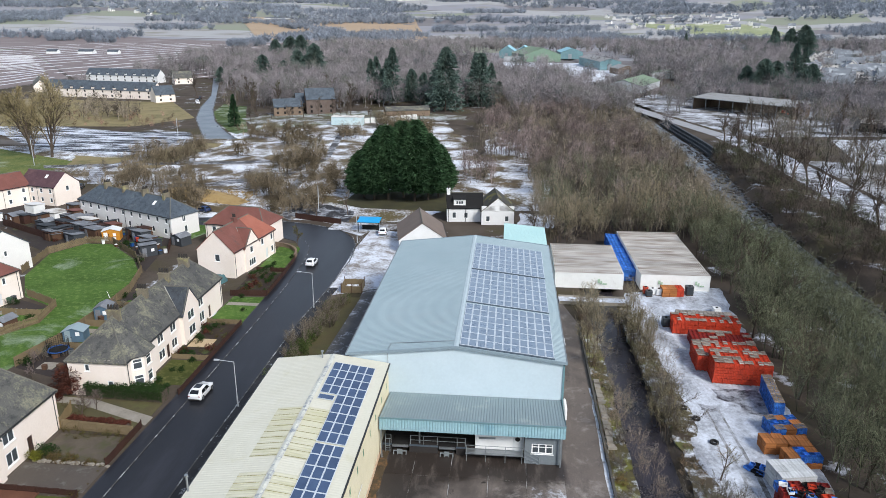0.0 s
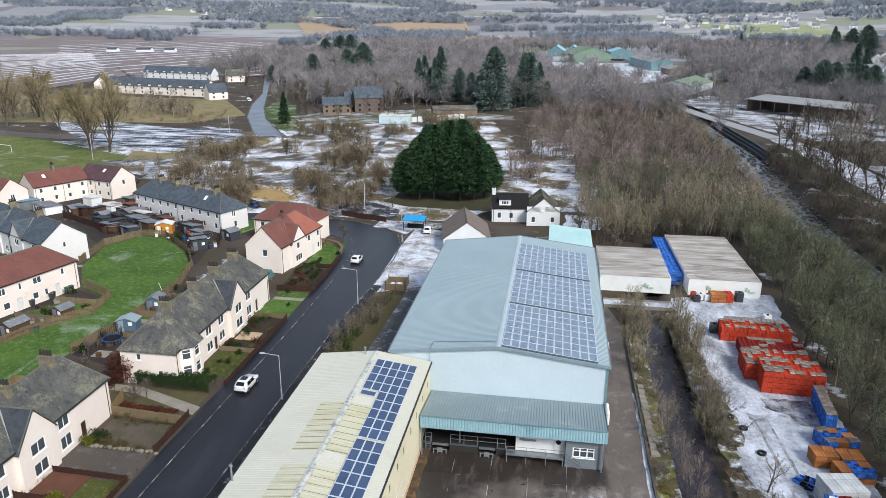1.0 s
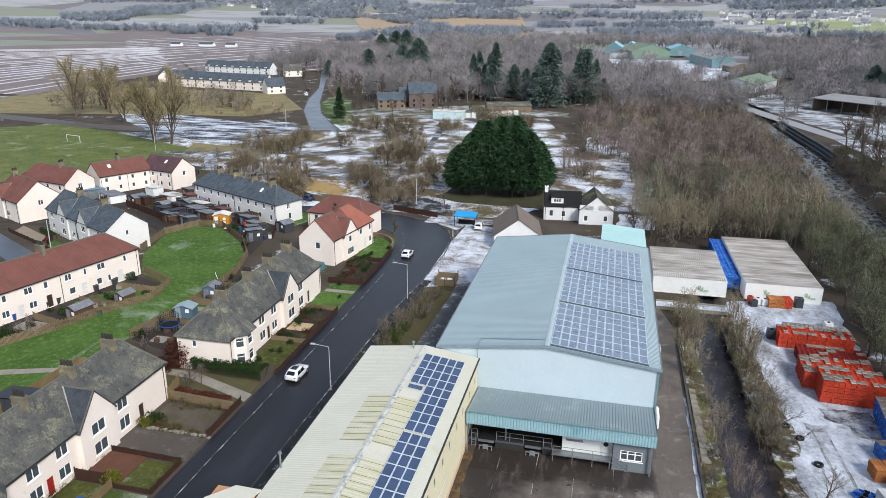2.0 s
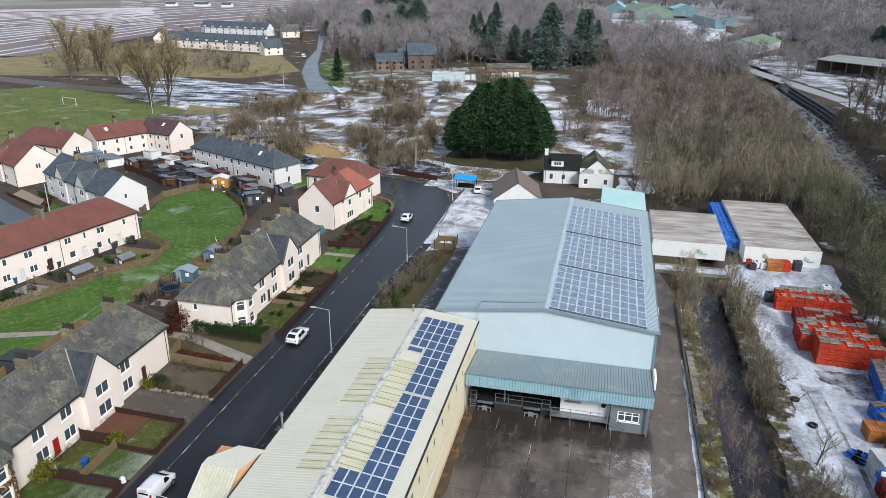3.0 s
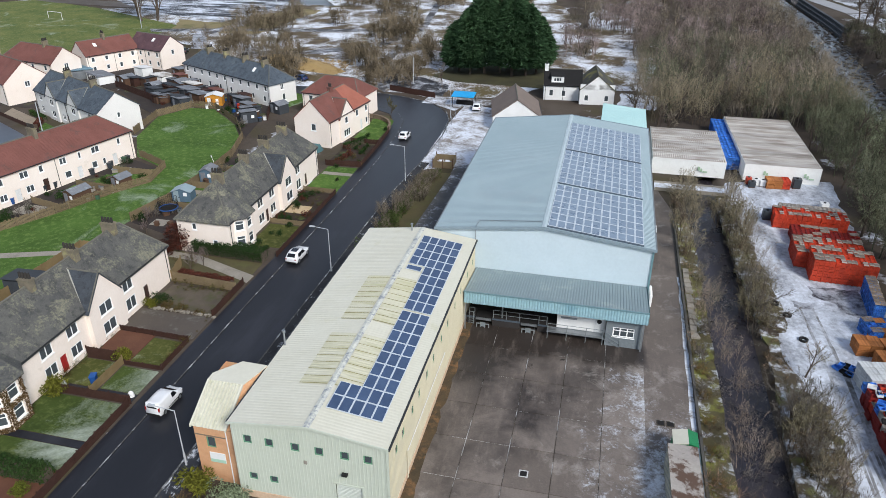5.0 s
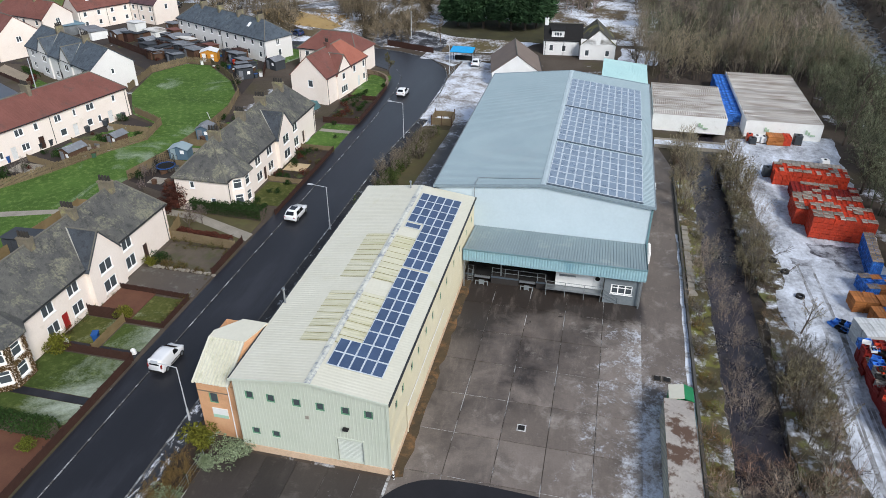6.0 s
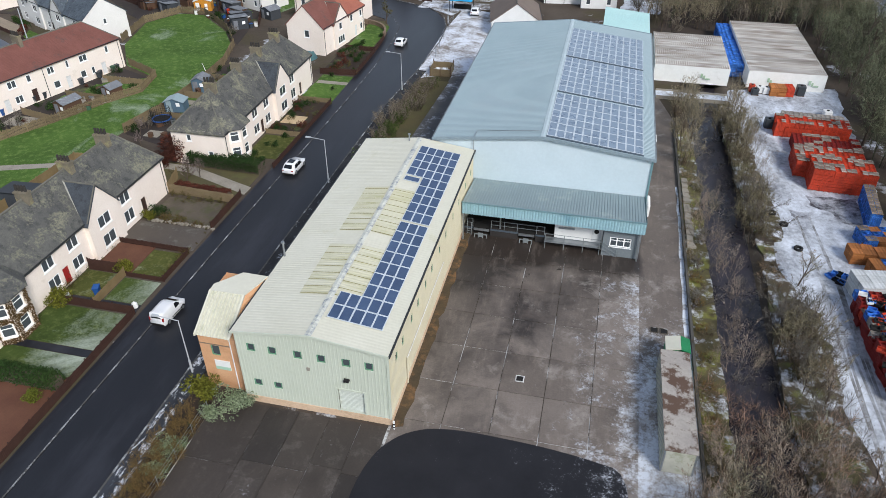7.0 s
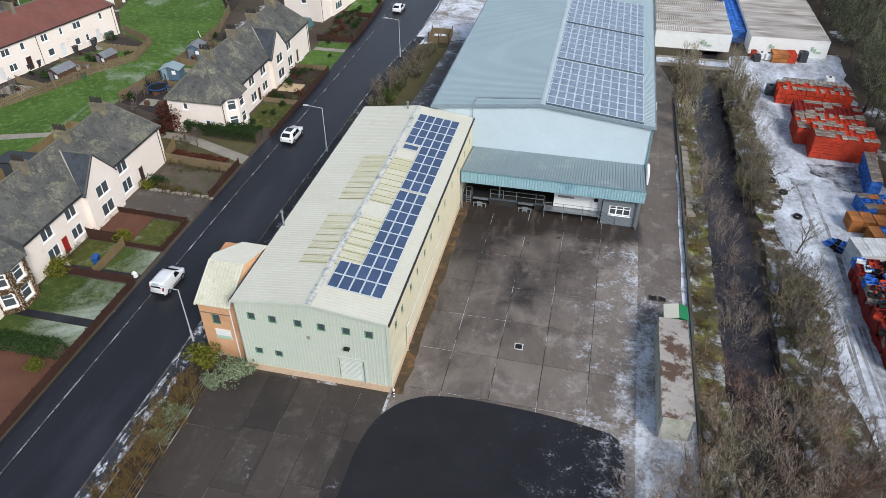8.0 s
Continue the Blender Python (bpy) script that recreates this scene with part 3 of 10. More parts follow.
def door(parent, p0, p1, hole, material, deep=0.14):
    p0, p1 = Vector((*p0, 0)), Vector((*p1, 0))
    d = (p1 - p0).normalized()
    u, z, w, h = hole
    s = Shape().box(u, u + w, deep, deep + 0.05, z, z + h)
    s.box(u + 0.12, u + w - 0.12, deep - 0.02, deep, z + 0.15, z + 0.85).box(u + 0.12, u + w - 0.12, deep - 0.02, deep, z + 1.05, z + h - 0.15)
    ob = part("door", s, material, parent)
    ob.matrix_basis = Matrix((( d.x, -d.y, 0, p0.x), (d.y, d.x, 0, p0.y), (0, 0, 1, 0), (0, 0, 0, 1)))
    part("handle", Shape().box(u + w - 0.12, u + w - 0.07, deep - 0.06, deep - 0.02, z + 0.95, z + 1.1), M["steel"], ob)
    return ob


GREEN = surface("green window frame", "5f8f72", "568468", 1.0, 8.0, 0.45, 0.0)
GUTTER = surface("black gutter", "2a2c2e", "333537", 0.8, 6.0, 0.5, 0.0)


# ------------------------------------------------------------------ cream works building
def works_building():
    b = thing("works_building", pose(0, 0, 0), "long two-storey works building with cream ribbed cladding and a low-pitched roof", "building")
    x0, x1, y0, y1, ze, zr, xr = -26.05, -13.1, 38.0, 73.25, 7.9, 8.72, -19.45
    front = [(x - x0 - 0.36, 5.9, 0.74, 0.85) for x in (-24.75, -22.9, -20.7, -18.7, -16.6, -14.7)] + [(x - x0 - 0.36, 2.0, 0.74, 0.75) for x in (-24.7, -22.9)]
    garage = (x0 * -1 - 17.5, 0.75, 2.2, 2.45)
    s = Shape()
    wall(s, (x0, y0), (x1, y0), 0.0, ze, front + [garage], 0.25, (xr - x0, zr))
    part("front_wall", s, M["creamwall"], b)
    side = [(y - y0 - 0.35, 5.2, 0.7, 0.95) for y in (40.1, 42.0, 44.9, 47.1, 49.9, 52.4, 55.6, 58.4, 61.8, 64.8, 68.4, 71.6)]
    s = Shape()
    wall(s, (x1, y0 + 0.25), (x1, y1), 0.0, ze, side, 0.25)
    part("side_wall", s, M["yellowwall"], b)
    s = Shape()
    wall(s, (x0, y1), (x0, y0 + 0.25), 0.0, ze, (), 0.25)
    part("side_wall", s, M["yellowwall"], b)
    s = Shape()
    wall(s, (x1, y1), (x0, y1), 0.0, ze, (), 0.25, (x1 - xr, zr))
    part("rear_wall", s, M["yellowwall"], b)
    # ribs of the cladding
    s = Shape()
    k = 0
    while x0 + 0.15 + k * 0.3 < x1 - 0.1:
        x = x0 + 0.15 + k * 0.3
        top = ze + (zr - ze) * (1 - abs(x - xr) / 6.6) - 0.1
        cuts = sorted([(h[1], h[1] + h[3]) for h in front + [garage] if x0 + h[0] - 0.04 < x < x0 + h[0] + h[2] + 0.04])
        z = 0.75
        for a, c in cuts + [(top, top)]:
            if a > z:
                s.box(x - 0.035, x + 0.035, y0 - 0.03, y0 + 0.02, z, a)
            z = c
        k += 1
    part("cladding_rib", s, M["creamwall"], b)
    s = Shape()
    k = 0
    while y0 + 0.2 + k * 0.3 < y1 - 0.1:
        y = y0 + 0.2 + k * 0.3
        cuts = sorted([(h[1], h[1] + h[3]) for h in side if y0 + 0.25 + h[0] - 0.04 < y < y0 + 0.25 + h[0] + h[2] + 0.04])
        z = 0.75
        for a, c in cuts + [(ze - 0.05, ze)]:
            if a > z:
                s.box(x1 - 0.02, x1 + 0.03, y - 0.035, y + 0.035, z, a)
            z = c
        k += 1
    part("cladding_rib", s, M["yellowwall"], b)
    for h in front:
        window(b, (x0, y0), (x1, y0), h, GREEN, 0, False, 0.06)
    for h in side:
        window(b, (x1, y0 + 0.25), (x1, y1), h, GREEN, 0, False, 0.06)
    # brick plinth, roller shutter, trims
    part("plinth", Shape().box(x0 - 0.06, x1 + 0.06, y0 - 0.07, y0 - 0.002, 0.0, 0.7).box(x1 + 0.002, x1 + 0.07, y0, y1, 0.0, 0.5), surface("pale brick plinth", "cbb096", "bfa388", 0.6, 9.0, 0.9, 0.3, stain=("9a7e62", 0.5, 0.55, 0.75)), b, "pale orange brick plinth")
    sh = corrugated((-17.5, y0 + 0.14, 0.78), (-17.5, y0 + 0.14, 3.18), (-15.3, y0 + 0.14, 0.78), (-15.3, y0 + 0.14, 3.18), 0.15, 0.02)
    part("roller_shutter", sh, surface("shutter slats", "c4c9c0", "b8bdb4", 0.8, 6.0, 0.5, 0.0), b)
    part("shutter_frame", Shape().box(-17.66, -17.5, y0 - 0.05, y0 + 0.1, 0.7, 3.35).box(-15.3, -15.14, y0 - 0.05, y0 + 0.1, 0.7, 3.35).box(-17.5, -15.3, y0 - 0.05, y0 + 0.1, 3.2, 3.35), M["creamwall"], b)
    part("floodlight", Shape().box(-16.85, -16.4, y0 - 0.3, y0 - 0.03, 4.4, 4.62), M["dark"], b)
    part("wall_foot", Shape().prism([(x1 + 0.08, y0 - 0.3), *[(x1 + 1.0 + 0.45 * noise.noise((y / 1.6, 2.0, 0.0)), y) for y in range(38, 69)], (x1 + 0.08, 68.0)], 0.0, 0.066), surface("mossy dirt strip", "54442f", "40382a", 0.6, 8.0, 0.95, 0.6, stain=("76583a", 0.7, 0.5, 0.65)), b, "strip of dirt and moss along the wall")
    part("alarm_box", Shape().box(-20.0, -19.75, y0 - 0.12, y0 - 0.03, 4.85, 5.15), M["slab"], b, "cream alarm box")
    # roof: two ribbed slopes, ridge, verge trims, gutters
    for xe, label in ((x0 - 0.15, "left"), (x1 + 0.12, "right")):
        part("roof", corrugated((xe, y0 - 0.2, ze + 0.03), (xe, y1, ze + 0.03), (xr, y0 - 0.2, zr + 0.08), (xr, y1, zr + 0.08), 0.33, 0.012), M["cream"], b)
        part("gutter", Shape().box(min(xe, xe + (0.14 if xe > xr else -0.14)), max(xe, xe + (0.14 if xe > xr else -0.14)), y0 - 0.2, y1, ze - 0.16, ze + 0.02), GUTTER, b, "black eaves gutter")
    worn = surface("worn ridge capping", "cfcfc2", "b9bab4", 1.2, 5.0, 0.5, 0.1, stain=("8d9296", 1.4, 0.5, 0.62))
    for k in range(24):
        ya, yb_ = y0 - 0.22 + k * 1.47, y0 - 0.22 + (k + 1) * 1.47 - 0.012
        cap, prof = Shape(), [(xr - 0.28, zr + 0.105), (xr, zr + 0.16), (xr + 0.28, zr + 0.105), (xr + 0.28, zr + 0.085), (xr, zr + 0.14), (xr - 0.28, zr + 0.085)]
        cap.v = [(x, y, z) for y in (ya, yb_) for x, z in prof]
        cap.f = [(i, (i + 1) % 6, 6 + (i + 1) % 6, 6 + i) for i in range(6)] + [(0, 5, 4, 1), (1, 4, 3, 2), (6, 7, 10, 11), (7, 8, 9, 10)]
        part("ridge_cap", cap, worn, b, "flaking grey ridge capping")
    part("verge_trim", Shape().slab([(x0 - 0.2, y0 - 0.26, ze + 0.1), (xr, y0 - 0.26, zr + 0.15), (xr, y0 - 0.2, zr + 0.15), (x0 - 0.2, y0 - 0.2, ze + 0.1)], 0.22).slab([(xr, y0 - 0.26, zr + 0.15), (x1 + 0.16, y0 - 0.26, ze + 0.1), (x1 + 0.16, y0 - 0.2, ze + 0.1), (xr, y0 - 0.2, zr + 0.15)], 0.22), M["creamwall"], b)
    part("corner_trim", Shape().box(x1 - 0.1, x1 + 0.06, y0 - 0.06, y0 + 0.1, 0.6, ze), M["creamwall"], b)
    part("downpipe", Shape().bar((x1 + 0.12, y0 + 4.9, 0.1), (x1 + 0.12, y0 + 4.9, 3.1), 0.05, 6), M["yellowwall"], b)
    part("cable_tray", Shape().bar((x1 + 0.1, y0 + 4.9, 3.0), (x1 + 0.1, y0 + 19, 3.25), 0.04, 4), M["white"], b)

    def slope(x, lift):
        return zr + 0.1 + lift - (zr - ze + 0.05) * abs(x - xr) / 6.55
    # mossy translucent sheets, two bays astride the ridge
    for ya, yb_ in ((43.1, 50.6), (53.0, 61.4)):
        for xa, xb in ((-22.3, -19.78), (-19.12, -16.9)):
            part("rooflight", corrugated((xa, ya, slope(xa, 0.02)), (xa, yb_, slope(xa, 0.02)), (xb, ya, slope(xb, 0.02)), (xb, yb_, slope(xb, 0.02)), 0.33, 0.02), M["rooflight"], b, "yellowed mossy rooflight sheet")
            g = Shape()
            k = 0
            while ya + 0.99 * k <= yb_:
                y = ya + 0.99 * k
                g.slab([(xa, y, slope(xa, 0.075)), (xb, y, slope(xb, 0.075)), (xb, y + 0.035, slope(xb, 0.075)), (xa, y + 0.035, slope(xa, 0.075))], 0.03)
                k += 1
            part("lap_joint", g, surface("dark moss line", "8f8b62", "7b774e", 1.0, 6.0, 0.95, 0.3), b)
    # solar panels
    def panel(x, y, w, h):
        z0, z1 = slope(x, 0.12), slope(x + w, 0.12)
        f = Shape().slab([(x, y, z0), (x + w, y, z1), (x + w, y + h, z1), (x, y + h, z0)], 0.05)
        ob = part("solar_panel", f, M["alu"], b)
        c = Shape()
        e = 0.06
        dz = (z1 - z0) / w
        xa, xb, ya, yb2 = x + e, x + w - e, y + e, y + h - e
        c.face(*[(px, py, z0 + dz * (px - x) + 0.006) for px, py in ((xa, ya), (xb, ya), (xb, yb2), (xa, yb2))])
        part("glass_face", c, M["pv"], ob)
    for row in range(18):
        y = 40.3 + row * 1.7 + (0.28 if row >= 9 else 0.0)
        cols = 5 if row < 2 or row >= 14 else 3
        for c in range(cols):
            panel(-14.15 - 0.93 * (c + 1), y, 0.91, 1.66)
    panel(-18.75, 63.15, 1.62, 0.92)
    # vents
    for x, y in ((-20.6, 72.4), (-26.0, 48.4)):
        part("vent_pipe", Shape().bar((x, y, ze), (x, y, zr + 0.7), 0.09, 8).bar((x, y, zr + 0.7), (x, y, zr + 0.85), 0.16, 8), M["steel"], b)
    return b


works_building()


def stair_tower():
    b = thing("stair_tower", pose(0, 0, 0), "orange brick stair tower with a sloped ribbed roof", "building")
    x0, x1, y0, y1 = -30.1, -26.2, 38.9, 45.0
    hole = [(0.95, 3.7, 0.85, 1.2)]
    s = Shape()
    wall(s, (x0, y0), (x1 - 1.0, y0), 0, 5.9, hole, 0.25)
    wall(s, (x1 - 1.0, y0), (x1, y0 - 0.1), 0, 5.9, (), 0.25)
    s.face((x0, y0, 0), (x0, y0, 5.9), (x0, y0 + 3.4, 7.85), (x0, y1, 7.9), (x0, y1, 0))
    s.face((x1, y0, 5.9), (x1, y1, 8.0), (x1, y1, 5.0), (x1, y0, 5.0))
    s.face((x1 - 1.0, y0, 5.9), (x1, y0, 5.9), (x1, y1, 7.95), (x1 - 1.0, y0 + 3.4, 7.85))
    s.face((x0, y1, 0), (x0, y1, 7.9), (x1, y1, 7.9), (x1, y1, 0))
    part("wall", s, M["brick"], b)
    window(b, (x0, y0), (x1 - 1.0, y0), hole[0], GREEN, 0, False, 0.1)
    part("sign_board", Shape().box(x0 + 1.1, x0 + 2.5, y0 - 0.06, y0 - 0.003, 2.2, 3.25), M["white"], b, "white sign board")
    part("sign_stripe", Shape().box(x0 + 1.1, x0 + 2.5, y0 - 0.066, y0 - 0.0605, 2.2, 2.55), surface("pale green print", "a9c9b4", "9fc0aa", 1.0, 5.0, 0.6, 0.0), b)
    for z in (4.95,):
        part("brick_band", Shape().box(x0 - 0.02, x1 - 0.98, y0 - 0.025, y0 - 0.002, z, z + 0.12), M["stone"], b)
    part("roof", corrugated((x0 - 0.15, y0 - 0.15, 5.92), (x1 - 0.9, y0 - 0.15, 5.92), (x0 - 0.15, y0 + 3.4, 7.9), (x1 - 0.9, y0 + 3.4, 7.9), 0.3, 0.1, 0.35), surface("pale stair roof", "cbc9b8", "bdbba8", 0.5, 4.0, 0.5, 0.0, stain=("a5a78f", 0.8, 0.56, 0.75)), b)
    part("roof_cap", Shape().slab([(x0 - 0.2, y0 + 3.35, 8.02), (x1 - 0.85, y0 + 3.35, 8.02), (x1 + 0.02, y1 + 0.1, 8.06), (x0 + 1.6, y1 + 0.1, 8.1), (x0 - 0.2, y0 + 4.2, 8.04)], 0.12), M["cream"], b)
    t = Shape()
    part("verge_trim", Shape().slab([(x0 - 0.22, y0 - 0.2, 6.05), (x0 - 0.06, y0 - 0.2, 6.05), (x0 - 0.06, y0 + 3.4, 8.06), (x0 - 0.22, y0 + 3.4, 8.06)], 0.2), M["cream"], b)
    t.slab([(x1 - 1.0, y0 - 0.2, 6.05), (x1 - 0.84, y0 - 0.2, 6.05), (x1 - 0.84, y0 + 3.4, 8.06), (x1 - 1.0, y0 + 3.4, 8.06)], 0.2)
    part("verge_trim", t, M["cream"], b)
    part("downpipe", Shape().bar((x1 - 0.95, y0 - 0.1, 0.2), (x1 - 0.95, y0 - 0.1, 5.8), 0.05, 6), M["white"], b)


stair_tower()


# ------------------------------------------------------------------ big warehouse
def warehouse():
    b = thing("warehouse", pose(0, 0, 0), "large warehouse with a pale grey-green ribbed roof and white cladding", "building")
    x0, x1, y0, y1, ze, zr, xr = -17.75, 7.1, 73.4, 116.6, 8.95, 10.35, -5.2
    s = Shape()
    wall(s, (x0, y0), (x1, y0), 0.0, ze, (), 0.3, (xr - x0, zr))
    part("front_wall", s, M["whitewall"], b)
    s = Shape()
    wall(s, (x1, y0 + 0.3), (x1, y1), 0.0, ze, (), 0.3)
    wall(s, (x1, y1), (x0, y1), 0.0, ze, (), 0.3, (x1 - xr, zr))
    wall(s, (x0, y1), (x0, y0 + 0.3), 0.0, ze, (), 0.3)
    part("side_wall", s, M["teal"], b)
    s = Shape()
    for k in range(int((x1 - x0) / 0.4)):
        x = x0 + 0.12 + k * 0.4
        s.box(x - 0.05, x + 0.05, y0 - 0.012, y0 + 0.02, 0.5, ze + (zr - ze) * (1 - abs(x - xr) / 12.45) - 0.12)
    part("cladding_rib", s, M["whitewall"], b)
    for xe in (x0 - 0.2, x1 + 0.2):
        part("roof", corrugated((xe, y0 - 0.25, ze + 0.02), (xe, y1 + 0.2, ze + 0.02), (xr, y0 - 0.25, zr + 0.07), (xr, y1 + 0.2, zr + 0.07), 0.34, 0.04), M["teal"], b)
        side = 0.16 if xe > xr else -0.16
        part("gutter", Shape().box(min(xe, xe + side), max(xe, xe + side), y0 - 0.3, y1 + 0.2, ze - 0.15, ze + 0.05), surface("grey gutter", "7d8488", "6d7478", 0.6, 5.0, 0.5, 0.0), b)
    part("ridge_cap", Shape().slab([(xr - 0.3, y0 - 0.27, zr + 0.1), (xr, y0 - 0.27, zr + 0.15), (xr, y1 + 0.22, zr + 0.15), (xr - 0.3, y1 + 0.22, zr + 0.1)], 0.03).slab([(xr, y0 - 0.27, zr + 0.15), (xr + 0.3, y0 - 0.27, zr + 0.1), (xr + 0.3, y1 + 0.22, zr + 0.1), (xr, y1 + 0.22, zr + 0.15)], 0.03), surface("ridge flashing", "b4c2c6", "a9b8bc", 0.6, 5.0, 0.4, 0.0), b)
    for ya, yb_ in ((y0 - 0.36, y0 - 0.26), (y1 + 0.2, y1 + 0.3)):
        part("verge_trim", Shape().slab([(x0 - 0.3, ya, ze + 0.12), (xr, ya, zr + 0.17), (xr, yb_, zr + 0.17), (x0 - 0.3, yb_, ze + 0.12)], 0.32).slab([(xr, ya, zr + 0.17), (x1 + 0.3, ya, ze + 0.12), (x1 + 0.3, yb_, ze + 0.12), (xr, yb_, zr + 0.17)], 0.32), surface("verge flashing", "84939b", "78878f", 0.6, 5.0, 0.4, 0.0), b)
    part("corner_trim", Shape().box(x1 - 0.12, x1 + 0.1, y0 - 0.1, y0 + 0.2, 0.3, ze), M["tealdark"], b)

    def slope(x, lift):
        return zr + 0.07 + lift - (zr - ze + 0.05) * abs(x - xr) / 12.5
    part("roof_cable", Shape().bar((-13.1, y0 - 0.3, ze + 0.7), (-13.0, y0 + 1.6, slope(-13.0, 0.12)), 0.04, 5).bar((-13.0, y0 + 1.6, slope(-13.0, 0.12)), (-5.6, y0 + 1.2, slope(-5.6, 0.12)), 0.04, 5).bar((-13.1, y0 - 0.3, ze - 1.2), (-13.1, y0 - 0.3, ze + 0.7), 0.04, 5), M["steel"], b)
    # three solar arrays of eleven by seven
    for base in (73.75, 87.0, 100.1):
        for row in range(7):
            for c in range(11):
                x, y, w, h = -4.85 + c * 0.985, base + row * 1.78, 0.965, 1.75
                za, zb = slope(x, 0.13), slope(x + w, 0.13)
                ob = part("solar_panel", Shape().slab([(x, y, za), (x + w, y, zb), (x + w, y + h, zb), (x, y + h, za)], 0.05), M["alu"], b)
                e, dz = 0.075, (zb - za) / w
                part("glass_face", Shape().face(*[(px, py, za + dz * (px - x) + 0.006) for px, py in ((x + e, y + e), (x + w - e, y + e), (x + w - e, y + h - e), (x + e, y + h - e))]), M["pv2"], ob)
        # added dark strip in place of the shadow line between arrays
        part("array_rail", Shape().slab([(-4.9, base - 0.34, slope(-4.9, 0.12)), (6.0, base - 0.34, slope(6.0, 0.12)), (6.0, base - 0.06, slope(6.0, 0.12)), (-4.9, base - 0.06, slope(-4.9, 0.12))], 0.1), M["steel_shade"], b, "dark strip standing in for shadow between the solar arrays")
    # loading canopy
    part("canopy_roof", corrugated((-12.95, 66.0, 5.12), (6.95, 66.0, 5.12), (-12.95, y0 - 0.03, 4.1), (6.95, y0 - 0.03, 4.1), 0.3, 0.045), M["canopy"], b, "weathered ribbed canopy over the loading dock")
    part("canopy_fascia", corrugated((-12.95, 65.97, 3.7), (6.95, 65.97, 3.7), (-12.95, 65.97, 5.2), (6.95, 65.97, 5.2), 0.3, 0.045), surface("teal fascia sheet", "86a9b3", "95b5bc", 0.2, 3.0, 0.45, 0.0, stain=("6f95a3", 0.3, 0.55, 0.7)), b)
    part("canopy_fascia", corrugated((6.97, 66.0, 3.7), (6.97, y0, 3.7), (6.97, 66.0, 5.2), (6.97, y0, 4.3), 0.3, 0.045), M["tealdark"], b)
    part("canopy_gutter", Shape().box(-12.97, 6.97, 65.84, 65.95, 5.12, 5.24), M["tealdark"], b)
    for x, y, z in ((-12.8, 66.15, 0.0), (-8.8, 67.75, 1.05), (6.6, 66.15, 0.0)):
        part("canopy_post", Shape().box(x - 0.08, x + 0.08, y, y + 0.16, z, 4.62), M["steel"], b)
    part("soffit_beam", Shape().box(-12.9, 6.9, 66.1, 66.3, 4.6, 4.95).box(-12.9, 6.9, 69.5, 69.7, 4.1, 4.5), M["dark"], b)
    dock(b)
    return b


